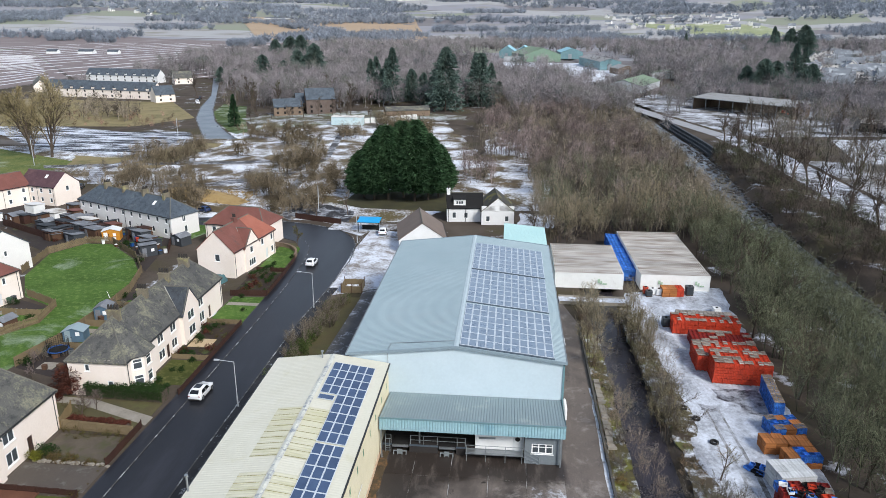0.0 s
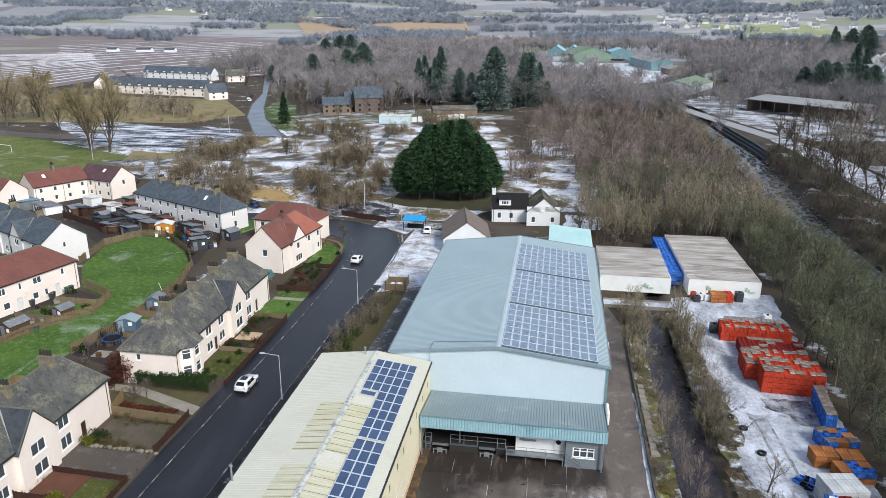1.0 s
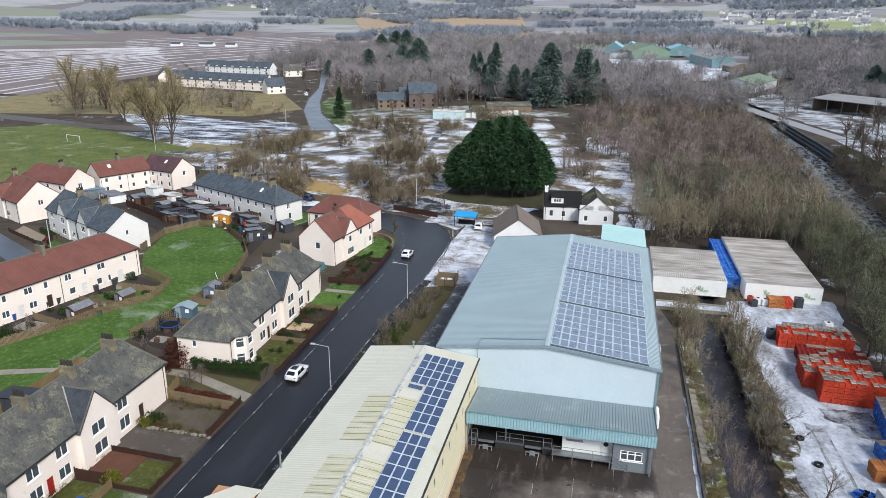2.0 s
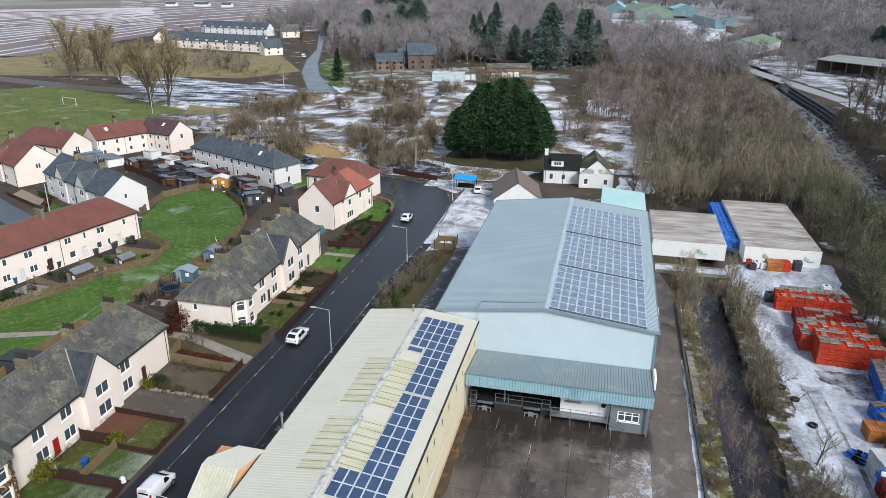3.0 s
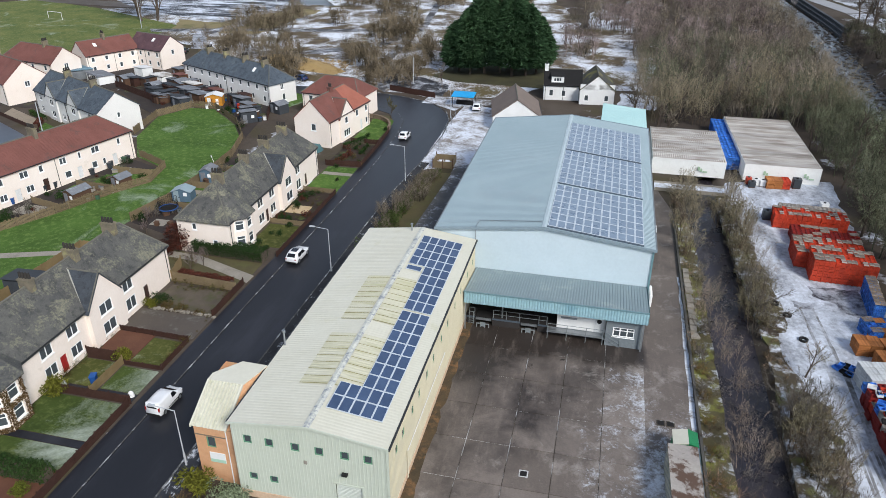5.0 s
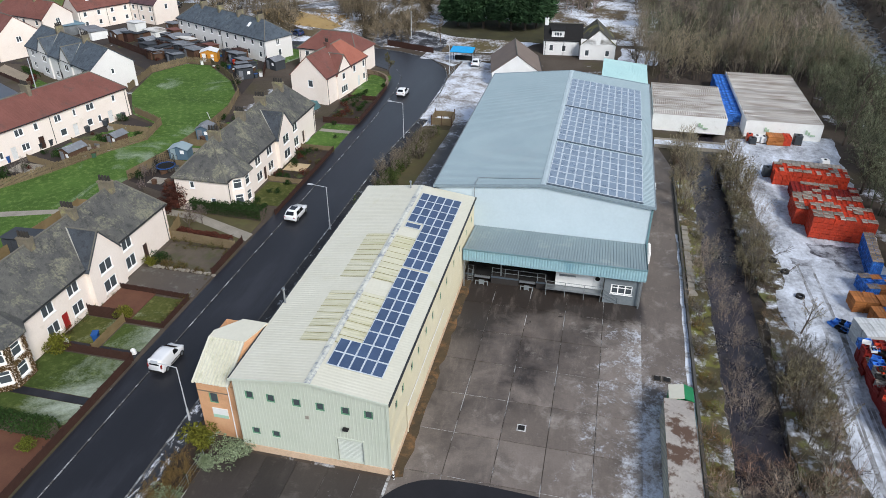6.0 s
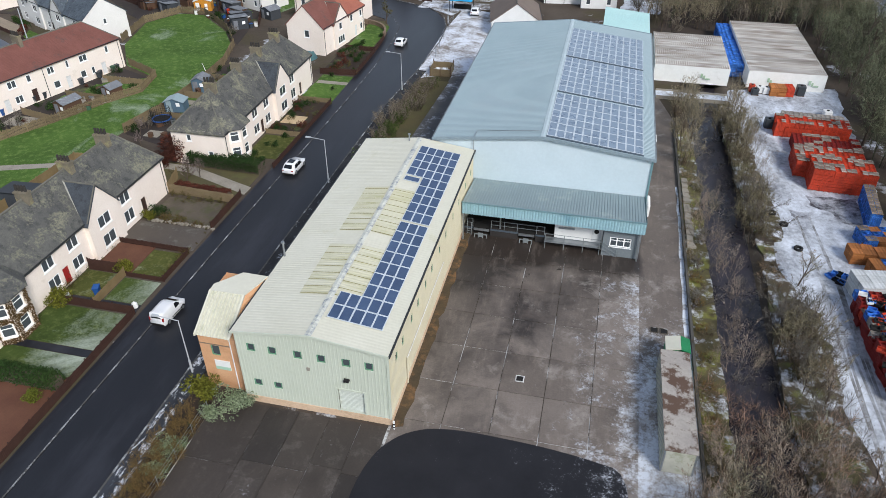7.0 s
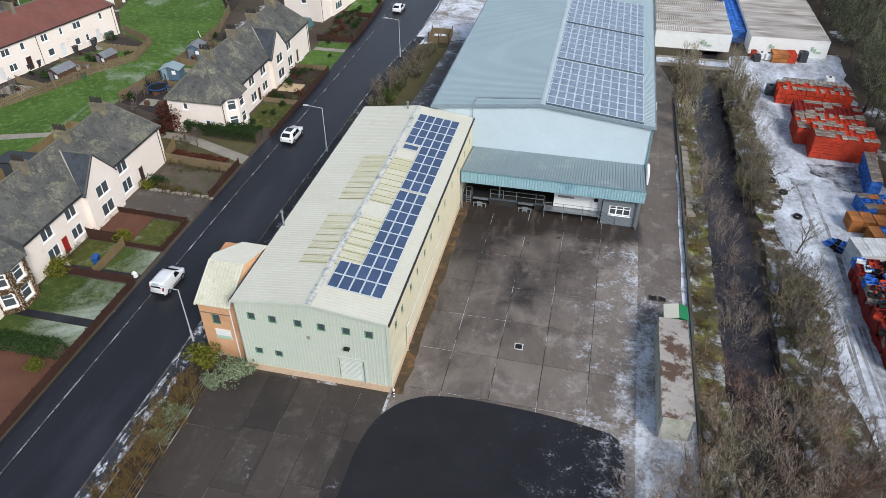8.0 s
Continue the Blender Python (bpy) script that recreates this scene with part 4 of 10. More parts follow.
def dock(b):
    """Raised loading dock under the canopy with rails, a white partition, steps and a grey block office."""
    # concrete tone lowered to add the shade under the canopy
    DOCK = surface("shaded dock concrete", "2b2826", "353130", 0.4, 5.0, 0.8, 0.2)
    for x0, x1, y in ((-12.9, -11.9, 67.5), (-11.9, -9.9, 68.9), (-9.9, -6.7, 67.5), (-6.7, -4.7, 68.9), (-4.7, 2.6, 67.5)):
        part("dock_slab", Shape().box(x0, x1, y, 73.3, 0.0, 1.05), DOCK, b)
    for x0, x1 in ((-12.9, -11.9), (-9.9, -6.7), (-4.7, -3.6)):
        part("dock_edge", Shape().box(x0, x1, 67.44, 67.5, 0.85, 1.06), M["steel_shade"], b, "worn steel edge of the dock")
    RAIL = surface("dull galvanised rail", "8f9698", "7f8688", 0.8, 6.0, 0.5, 0.0, metal=0.3)
    for run in ((-12.6, -11.95), (-9.8, -8.3, -6.8, -4.6, -3.7)):
        s = Shape()
        for x in run:
            s.bar((x, 67.6, 1.05), (x, 67.6, 2.1), 0.035, 5)
        for z in (1.55, 2.1):
            s.bar((run[0], 67.6, z), (run[-1], 67.6, z), 0.03, 5)
        part("guard_rail", s, RAIL, b)
    s = Shape()
    for x in (-12.55, -12.05):
        s.bar((x, 67.3, 0.0), (x, 67.3, 1.7), 0.03, 5)
    for z in (0.25, 0.55, 0.85):
        s.bar((-12.55, 67.3, z), (-12.05, 67.3, z), 0.025, 5)
    part("ladder", s, RAIL, b)
    s = Shape()
    for x in (-3.5, -1.4, 0.7, 2.5):
        s.bar((x, 66.5, 0.0), (x, 66.5, 2.0), 0.04, 5)
    for z in (1.1, 1.55, 2.0):
        s.bar((-3.5, 66.5, z), (2.5, 66.5, z), 0.03, 5)
    s.bar((2.5, 66.5, 2.0), (4.4, 66.5, 0.9), 0.03, 5).bar((4.4, 66.5, 0.9), (4.4, 66.5, 0.0), 0.03, 5).bar((2.5, 66.5, 1.5), (4.4, 66.5, 0.45), 0.03, 5)
    part("guard_rail", s, RAIL, b)
    part("walkway", Shape().box(-3.6, 2.6, 66.45, 67.49, 0.9, 1.0), M["steel"], b)
    for k in range(5):
        part("step", Shape().box(2.6 + 0.36 * k, 2.98 + 0.36 * k, 66.5, 67.4, 0.78 - 0.18 * k, 0.84 - 0.18 * k), M["steel"], b)
    part("partition", Shape().box(-2.6, 2.7, 67.42, 67.6, 1.05, 4.5), M["white"], b, "white panelled partition")
    part("notice", Shape().box(-2.2, -0.4, 67.39, 67.415, 2.3, 2.55), M["steel"], b)
    d = part("door", Shape().box(1.5, 2.5, 67.35, 67.415, 1.08, 3.1), WHITE_PANEL, b)
    part("door_pane", Shape().bar((2.0, 67.348, 2.5), (2.0, 67.32, 2.5), 0.27, 14), M["dark"], d)
    s = Shape()
    wall(s, (2.75, 66.6), (6.75, 66.6), 0, 4.05, [(0.75, 1.35, 2.3, 1.2)], 0.2)
    wall(s, (6.75, 66.6), (6.75, 73.3), 0, 4.05, (), 0.2)
    part("office_wall", s, surface("grey painted block", "6c7478", "787f83", 0.3, 5.0, 0.8, 0.1), b, "grey painted block office")
    window(b, (2.75, 66.6), (6.75, 66.6), (0.75, 1.35, 2.3, 1.2), M["frame"], 2, True, 0.06, True)
    # dark sheet standing in for the deep shade behind the dock
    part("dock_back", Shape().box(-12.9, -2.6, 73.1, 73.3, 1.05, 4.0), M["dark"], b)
    for x in (-10.9, -5.7):
        part("dock_leveller", Shape().slab([(x - 0.95, 67.45, 1.0), (x + 0.95, 67.45, 1.0), (x + 0.95, 68.95, 1.1), (x - 0.95, 68.95, 1.1)], 0.1), M["dark"], b)
        s = Shape().box(x - 0.75, x + 0.75, 66.95, 67.05, 0.42, 0.52).box(x - 0.3, x + 0.3, 66.9, 67.0, 0.15, 0.7)
        for u in (-0.7, -0.25, 0.25, 0.7):
            s.bar((x + u, 66.9, 0.05), (x + u, 67.0, 0.45), 0.05, 6)
        part("buffer_frame", s, RAIL, b, "pale steel bumper frame below the leveller")
        part("lip", Shape().box(x - 0.9, x + 0.9, 67.3, 67.45, 0.75, 1.0), M["steel"], b)
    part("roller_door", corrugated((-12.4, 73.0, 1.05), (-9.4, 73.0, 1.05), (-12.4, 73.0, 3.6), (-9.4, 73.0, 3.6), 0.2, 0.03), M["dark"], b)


WHITE_PANEL = surface("white door panel", "d2d4d4", "c8caca", 0.8, 6.0, 0.5, 0.0)


# sky reflection lightened into the base colour of the warehouse cells
M["pv2"] = surface("sky-pale solar cells", "6f7f90", "7a8a9a", 0.8, 6.0, 0.3, 0.0, spec=0.8, vary=0.06, grain=0.16)
warehouse()


# ------------------------------------------------------------------ houses
def chimney(parent, x, y, z0, z1, w=0.55, d=1.1, pots=3, material=None):
    s = Shape().box(x - w / 2, x + w / 2, y - d / 2, y + d / 2, z0, z1).box(x - w / 2 - 0.07, x + w / 2 + 0.07, y - d / 2 - 0.07, y + d / 2 + 0.07, z1 - 0.22, z1 - 0.06)
    ob = part("chimney", s, material or M["stack"], parent)
    for k in range(pots):
        py = y - d / 2 + d * (k + 0.5) / pots
        part("chimney_pot", Shape().bar((x, py, z1), (x, py, z1 + 0.62), 0.17, 8, 0.13), M["pot"], ob)
    return ob


M["pot"] = surface("soot-dark chimney pot", "2b2926", "3a3632", 1.0, 6.0, 0.9, 0.2)
M["slate_d"] = slate_roof("dark blue slate", "3b3f44", "484d53", "2c2f33", "5f635c", 0.2)
M["lead"] = surface("pale lead flashing", "8a8880", "9a988e", 0.8, 6.0, 0.7, 0.2)
M["ridge_t"] = surface("ridge tile", "6b685f", "5c5a53", 0.8, 6.0, 0.85, 0.2)


def roof_faces(x0, x1, y0, y1, ze, zr, hip0, hip1, over=0.25):
    """Slopes of a roof with its ridge along x, hipped by so many metres at either end (0: a gable)."""
    ym = (y0 + y1) / 2
    g0, g1 = (over * 0.4 if hip0 == 0 else over), (over * 0.4 if hip1 == 0 else over)
    drop = (zr - ze) / (ym - y0) * over
    a, b_, c, d = (x0 - g0, y0 - over, ze - drop), (x1 + g1, y0 - over, ze - drop), (x1 + g1, y1 + over, ze - drop), (x0 - g0, y1 + over, ze - drop)
    r0, r1 = (x0 + hip0 - (g0 if hip0 == 0 else 0), ym, zr), (x1 - hip1 + (g1 if hip1 == 0 else 0), ym, zr)
    out = [(a, b_, r1, r0), (c, d, r0, r1)]
    if hip0:
        out.append((d, a, r0))
    if hip1:
        out.append((b_, c, r1))
    return out, r0, r1


def courses(quad, step=0.3, lift=0.012):
    """Overlapping rows of slates on a slope whose first edge is the eave."""
    a, b_, c = map(Vector, quad[:3])
    d = Vector(quad[3]) if len(quad) == 4 else c
    n = max(2, int((d - a).length / step))
    s = Shape()
    up = (b_ - a).cross(d - a).normalized()
    if up.z < 0:
        up = -up
    for k in range(n):
        u0, u1 = k / n, min(1.0, (k + 1.15) / n)
        p, q, r, t = a.lerp(d, u0), b_.lerp(c, u0), b_.lerp(c, u1), a.lerp(d, u1)
        h = up * lift * 2.2
        s.face(p + h, q + h, r + up * lift * 0.2, t + up * lift * 0.2)
        s.face(p, q, q + h, p + h)
    return s


def house(m, label, length, depth, ze, zr, walls, roof, hips=(0, 0), front=(), back=(), left=(), right=(), doors=(), chimneys=(), bays=(), group="", skylights=()):
    """A house: its front runs along x at y = 0 and faces -y; windows as (along, up, width, height, bars)."""
    h = thing("house", m, label, "house", group)
    runs = (("front", (0, 0), (length, 0), front, None), ("right", (length, 0), (length, depth), right, None if hips[1] else (depth / 2, zr - 0.12)),
            ("rear", (length, depth), (0, depth), back, None), ("left", (0, depth), (0, 0), left, None if hips[0] else (depth / 2, zr - 0.12)))
    for side, p0, p1, wins, peak in runs:
        s = Shape()
        cuts = [w[:4] for w in wins] + ([d[:4] for d in doors] if side == "front" else [])
        wall(s, p0, p1, 0, ze, cuts, 0.3, peak)
        part("wall", s, walls, h)
        for w in wins:
            window(h, p0, p1, w[:4], M["frame"], w[4], True, 0.04, len(w) > 5)
    for d in doors:
        door(h, (0, 0), (length, 0), d[:4], d[4])
    faces, r0, r1 = roof_faces(0, length, 0, depth, ze, zr, *hips)
    for q in faces:
        ob = part("roof", Shape().slab(q, 0.16), roof, h)
        tagged(part("slate_coursing", courses(q), roof, ob), kind="stuff")
    part("ridge", Shape().bar((r0[0], r0[1], r0[2]), (r1[0], r1[1], r1[2] ), 0.13, 6), M["ridge_t"], h)
    for k, hp in enumerate(hips):
        if hp:
            e = faces[0][0] if k == 0 else faces[0][1]
            f = faces[1][1] if k == 0 else faces[1][0]
            r = r0 if k == 0 else r1
            part("hip_ridge", Shape().bar(e, r, 0.1, 5).bar(f, r, 0.1, 5), M["ridge_t"], h)
    part("gutter", Shape().box(0, length, -0.36, -0.26, ze - 0.2, ze - 0.1), GUTTER, h)
    for c in chimneys:
        chimney(h, *c)
    for b in bays:
        cross_gable(h, depth, zr, walls, roof, **b)
    for x in (0.35, length * 0.52, length - 0.5):
        part("downpipe", Shape().bar((x, -0.06, 0), (x, -0.06, ze - 0.15), 0.05, 5), GUTTER, h)
    for x, v in skylights:
        z = ze + (zr - ze) * v
        y = depth / 2 * v
        sl = (zr - ze) / (depth / 2)
        part("skylight", Shape().slab([(x, y, z + 0.06), (x + 0.8, y, z + 0.06), (x + 0.8, y + 0.9, z + 0.06 + 0.9 * sl), (x, y + 0.9, z + 0.06 + 0.9 * sl)], 0.08), M["frame"], h)
    return h


def cross_gable(h, depth, zr, walls, roof, x0, x1, out, ze, zp, wins=(), doors=(), roof_b=None):
    """A gabled front bay from x0 to x1 that stands out by `out` metres."""
    s = Shape()
    cuts = [w[:4] for w in wins] + [d[:4] for d in doors]
    wall(s, (x0, -out), (x1, -out), 0, ze, cuts, 0.3, ((x1 - x0) / 2, zp - 0.1))
    if out > 0.05:
        wall(s, (x1, -out), (x1, 0.02), 0, ze, (), 0.3)
        wall(s, (x0, 0.02), (x0, -out), 0, ze, (), 0.3)
    bay = part("bay", s, walls, h)
    for w in wins:
        window(h, (x0, -out), (x1, -out), w[:4], M["frame"], w[4], True, 0.04, len(w) > 5)
    for d in doors:
        door(h, (x0, -out), (x1, -out), d[:4], d[4])
    xm, e = (x0 + x1) / 2, 0.2
    roof = roof_b or roof
    slope_m = (zr - 5.05) / (depth / 2)
    k = (zp - ze) / (xm - x0)
    deep = depth / 2 * 0.98
    for a, sgn in ((x0, -1), (x1, 1)):
        q = [(a + sgn * e, deep, ze - k * e), (a + sgn * e, -out - 0.15, ze - k * e), (xm, -out - 0.15, zp), (xm, deep, zp)]
        if sgn < 0:
            q = [q[0], q[1], q[2], q[3]]
        else:
            q = [q[1], q[0], q[3], q[2]]
        ob = part("bay_roof", Shape().slab(q, 0.14), roof, h)
        tagged(part("slate_coursing", courses(q), roof, ob), kind="stuff")
    part("ridge", Shape().bar((xm, -out - 0.15, zp), (xm, deep, zp), 0.1, 6), M["ridge_t"], h)
    back = min(deep, (zp - 5.05) / slope_m)
    for a in (x0, x1):
        part("valley", Shape().bar((a, 0.1, ze + 0.12), (xm, back, zp + 0.02), 0.1, 4), M["lead"], h, "pale valley flashing")
        part("skew", Shape().bar((a, -out - 0.05, ze + 0.02), (xm, -out - 0.05, zp + 0.03), 0.09, 4), M["ridge_t"], h)


RED_DOOR = surface("red door", "a02828", "8e2222", 0.8, 6.0, 0.45, 0.0)
DARK_DOOR = surface("dark brown door", "43302a", "3a2a24", 0.8, 6.0, 0.45, 0.0)
WHITE_DOOR = surface("white door", "dcdcda", "d0d0ce", 0.8, 6.0, 0.45, 0.0)


def facing_east(x, y):
    """Local x runs along the street, northwards; the front faces the street."""
    return pose(x, y, 0, 0, 0, 90)


W1, W2 = (1.5, 1.35), (1.0, 1.35)


def street_house(y_near, x_front, label, door_paint):
    """A pair of harled houses with a gabled front bay and a canted corner bay at the near end."""
    h = house(facing_east(x_front, y_near), label, 30.6, 7.7, 5.05, 8.85, M["render"], M["slate"], (4.4, 2.6),
              front=[(8.4, 3.2, 1.7, 1.4, 1), (8.4, 0.8, 1.7, 1.4, 1), (21.6, 3.2, 1.8, 1.45, 1), (21.6, 0.7, 1.8, 1.6, 1), (12.2, 3.2, 1.7, 1.4, 1), (12.2, 0.8, 1.7, 1.4, 1)],
              right=[(1.6, 3.2, 0.8, 1.3, 0), (1.2, 0.8, 0.8, 1.4, 0)], left=[(2.2, 3.4, 0.7, 1.0, 0), (5.0, 1.0, 0.8, 1.2, 0)],
              doors=[(10.6, 0.1, 0.95, 2.05, door_paint), (25.0, 0.1, 0.95, 2.05, DARK_DOOR)],
              chimneys=[(5.4, 3.85, 8.0, 9.7, 0.7, 1.6, 4), (13.0, 3.85, 8.2, 9.7, 0.7, 1.4, 4), (19.6, 3.85, 8.2, 9.7, 0.7, 1.6, 4), (26.2, 3.85, 8.2, 9.8, 0.7, 1.6, 4)],
              bays=[dict(x0=15.2, x1=20.6, out=0.55, ze=4.9, zp=8.2, roof_b=M["slate_d"], wins=[(1.6, 3.15, 2.1, 1.45, 1), (1.6, 0.75, 2.1, 1.5, 1)]),],
              group="harled houses along the street")
    corner_bay(h)
    return h


M["stack"] = surface("weathered chimney render", "665f52", "7d7463", 0.8, 6.0, 0.9, 0.3, stain=("9a9466", 0.7, 0.52, 0.68))


def corner_bay(h):
    """The canted two-storey bay at the near end of a street house."""
    pts = [(1.2, 0.02), (2.2, -1.3), (4.6, -1.3), (5.8, 0.02)]
    s = Shape()
    for a, b in zip(pts, pts[1:]):
        L = math.dist(a, b)
        holes = [(L / 2 - 0.6, 3.1, 1.2, 1.45), (L / 2 - 0.6, 0.8, 1.2, 1.5)]
        wall(s, a, b, 0, 5.0, holes, 0.25)
        for o in holes:
            window(h, a, b, o, M["frame"], 0, True, 0.08, True)
    part("bay", s, M["render"], h)
    r = Shape()
    out = [(0.9, -0.1), (2.05, -1.6), (4.75, -1.6), (6.1, -0.1)]
    top = (4.3, 3.85, 8.8)
    for a, b in zip(out, out[1:]):
        r.slab([(*a, 4.98), (*b, 4.98), top], 0.14)
    part("bay_roof", r, M["slate"], h)


def span(p, q):
    """The pose of a house whose front runs from p to q."""
    return pose(p[0], p[1], 0, 0, 0, math.degrees(math.atan2(q[1] - p[1], q[0] - p[0])))


NEAR_PAIR = street_house(37.8, -51.4, "cream harled pair of houses with mossy slate roof and chimneys", RED_DOOR)
street_house(75.9, -46.9, "cream harled houses with slate roof behind small front gardens", DARK_DOOR)


def row_windows(length, n, z=3.2, w=1.0, h=1.3, bars=0):
    return [(length * (k + 0.5) / n - w / 2, z, w, h, bars) for k in range(n)]


# grey slated terrace
L = 32.4
house(span((-101.3, 155.2), (-70.9, 140.7)), "long white harled terrace with grey slate roof and skylight", L, 7.4, 5.0, 8.0, M["render_w"], M["slate_b"], (3.5, 4.0),
      front=row_windows(L, 11, 3.3, 0.9, 1.2) + row_windows(L, 8, 0.9, 0.9, 1.3), right=[(3.0, 3.2, 1.0, 1.4, 1), (3.4, 0.8, 0.9, 1.5, 0)],
      chimneys=[(6.5, 3.7, 7.2, 9.0, 0.6, 1.6, 4), (13, 3.7, 7.3, 9.0, 0.6, 1.6, 4), (20, 3.7, 7.3, 9.0, 0.6, 1.6, 4), (27, 3.7, 7.3, 9.0, 0.6, 1.6, 4)], skylights=[(24.5, 0.45)], group="houses round the green")
# white house with three front gables
L = 27.3
house(span((-119.0, 125.8), (-94.65, 113.46)), "white harled house with slate roof and steep front gables", L, 8.8, 5.1, 8.4, M["render_w"], M["slate_b"], (0, 0),
      front=[(2.0, 3.2, 1.2, 1.3, 1), (2.0, 0.8, 1.2, 1.3, 1), (23.4, 3.2, 1.2, 1.3, 1), (23.4, 0.8, 1.2, 1.3, 1), (11.8, 0.8, 1.2, 1.3, 1)], right=[(4.0, 3.4, 0.7, 1.1, 0)],
      doors=[(13.6, 0.1, 0.95, 2.05, DARK_DOOR)],
      bays=[dict(x0=6.0, x1=10.6, out=0.3, ze=4.9, zp=7.9, wins=[(1.6, 3.2, 1.6, 1.3, 1), (1.6, 0.8, 1.6, 1.3, 1)]), dict(x0=15.6, x1=20.2, out=0.3, ze=4.9, zp=7.9, wins=[(1.6, 3.2, 1.6, 1.3, 1), (1.6, 0.8, 1.6, 1.3, 1)])],
      chimneys=[(8, 4.4, 7.8, 9.5, 0.6, 1.4, 4), (19.0, 4.4, 7.8, 9.5, 0.6, 1.4, 4)], group="houses round the green")
# red roofed terrace
L = 32.2
house(span((-90.4, 75.2), (-82.6, 105.2)), "cream harled terrace with red tiled hipped roof and small rear gardens", L, 8.6, 5.2, 8.2, M["render"], M["redtile"], (4, 3.2),
      front=[(x, 3.4, w, 1.2, b) for x, w, b in ((3.0, 1.4, 1), (7.0, 0.8, 0), (10.5, 1.5, 1), (13.8, 0.8, 0), (17.5, 1.3, 1), (21.0, 0.6, 0), (23.6, 1.6, 1), (28.9, 0.7, 0))] + [(x, 0.9, w, 1.2, b) for x, w, b in ((2.8, 1.3, 1), (6.6, 1.3, 1), (11.0, 1.4, 1), (18.0, 1.2, 0), (23.2, 1.1, 0), (25.4, 0.7, 0))],
      doors=[(9.2, 0.1, 0.95, 2.05, WHITE_DOOR), (14.0, 0.1, 1.0, 2.1, DARK_DOOR), (20.4, 0.1, 0.95, 2.05, WHITE_DOOR), (27.5, 0.1, 0.95, 2.05, WHITE_DOOR)],
      chimneys=[(7, 4.3, 7.5, 9.4, 0.6, 1.8, 4), (17, 4.3, 7.5, 9.4, 0.6, 1.8, 4)], group="houses round the green")
# red roofed corner house, two wings that meet in an inner corner
PLUM = surface("plum roof tile", "5c4246", "4d383d", 0.35, 5.0, 0.8, 0.5, stain=("6a4f4c", 0.4, 0.55, 0.72))
L = 14.0
house(span((-128.8, 155.4), (-122.1, 167.7)), "cream house wing with red tiled roof", L, 8.0, 5.0, 8.0, M["render"], M["redtile"], (0, 0), front=row_windows(L, 4, 3.2, 0.9, 1.2) + row_windows(L, 4, 0.9, 0.9, 1.2), left=[(3.4, 3.2, 0.9, 1.2, 0)], chimneys=[(7, 4.0, 7.3, 9.2, 0.6, 1.4, 4)], skylights=[(3.5, 0.5)], group="houses round the green")
L = 12.0
house(span((-125.7, 168.3), (-113.9, 165.3)), "cream house wing with plum tiled roof and plain gable", L, 8.0, 5.02, 8.1, M["render"], PLUM, (0, 0), front=row_windows(L, 4, 3.2, 0.9, 1.2)[1:] + row_windows(L, 4, 0.9, 0.9, 1.2)[1:], right=[(3.6, 3.3, 1.0, 1.3, 0)], skylights=[(7.0, 0.5)], group="houses round the green")
# far red house
L = 13.0
house(span((-140.5, 133.5), (-128.6, 128.0)), "cream house with a dark red roof and tall gable", L, 10.0, 5.0, 9.0, M["render"], M["redtile"], (0, 0), front=[(1.5, 3.0, 1.2, 1.2, 1), (6.5, 0.9, 1.3, 1.2, 1)], right=[(4.4, 3.4, 1.2, 1.3, 1)], bays=[dict(x0=1.0, x1=5.6, out=0.3, ze=4.6, zp=7.6, wins=[(1.6, 3.0, 1.4, 1.2, 1)])], chimneys=[(1.5, 5.0, 8.2, 10.0, 0.6, 1.2, 3)], group="houses round the green")
L = 18.0
house(span((-149, 150), (-133, 146.5)), "cream house with red tiled roof beyond the green", L, 8.4, 5.0, 8.2, M["render"], M["redtile"], (3, 0), front=row_windows(L, 4, 3.2, 1.0, 1.2) + row_windows(L, 4, 0.9, 1.0, 1.2), right=[(3.6, 3.0, 1.2, 1.4, 1)], chimneys=[(12, 4.2, 7.4, 9.3, 0.6, 1.4, 4)], group="houses round the green")


def red_house():
    """The pair at the bend: a tall south gable with a catslide, a front gable and a hipped north wing."""
    h = house(pose(-49.5, 119.1, 0, 0, 0, 80.5), "cream house at the bend with red and orange tiled roofs", 15.7, 7.6, 5.2, 8.8, M["render"], M["redtile"], (0, 3.2),
              front=[(10.2, 3.3, 1.0, 1.3, 0), (14.0, 3.3, 0.9, 1.3, 0), (14.0, 0.8, 0.9, 1.3, 0)], left=[(3.6, 3.0, 1.1, 1.4, 0)], right=[(4.0, 3.2, 1.0, 1.3, 0)],
              doors=[(11.8, 0.1, 1.0, 2.1, WHITE_DOOR)], bays=[dict(x0=3.6, x1=9.0, out=0.25, ze=4.8, zp=7.9, wins=[(1.9, 3.2, 1.1, 1.3, 0), (1.3, 0.7, 2.4, 1.4, 2)])],
              chimneys=[(7.4, 3.8, 8.0, 9.6, 1.2, 0.7, 2, M["redtile"])])
    q = [(9.0, -0.3, 5.05), (15.9, -0.3, 5.05), (12.6, 3.8, 8.9), (9.0, 3.8, 8.9)]
    part("roof", Shape().slab(q, 0.1), M["orangetile"], h, "orange tiled slope")
    part("roof", Shape().slab([(16.05, -0.25, 5.05), (16.05, 7.85, 5.05), (12.6, 3.8, 8.9)], 0.1), M["orangetile"], h, "orange tiled hip")
    w = house(pose(-62.9, 138.0, 0, 0, 0, -8), "cream rear wing with red tiled roof", 13.4, 8.5, 5.0, 7.9, M["render"], M["redtile"], (3.5, 3.0), front=[(1.5, 3.1, 1.0, 1.3, 0), (1.5, 0.8, 1.0, 1.3, 0)])


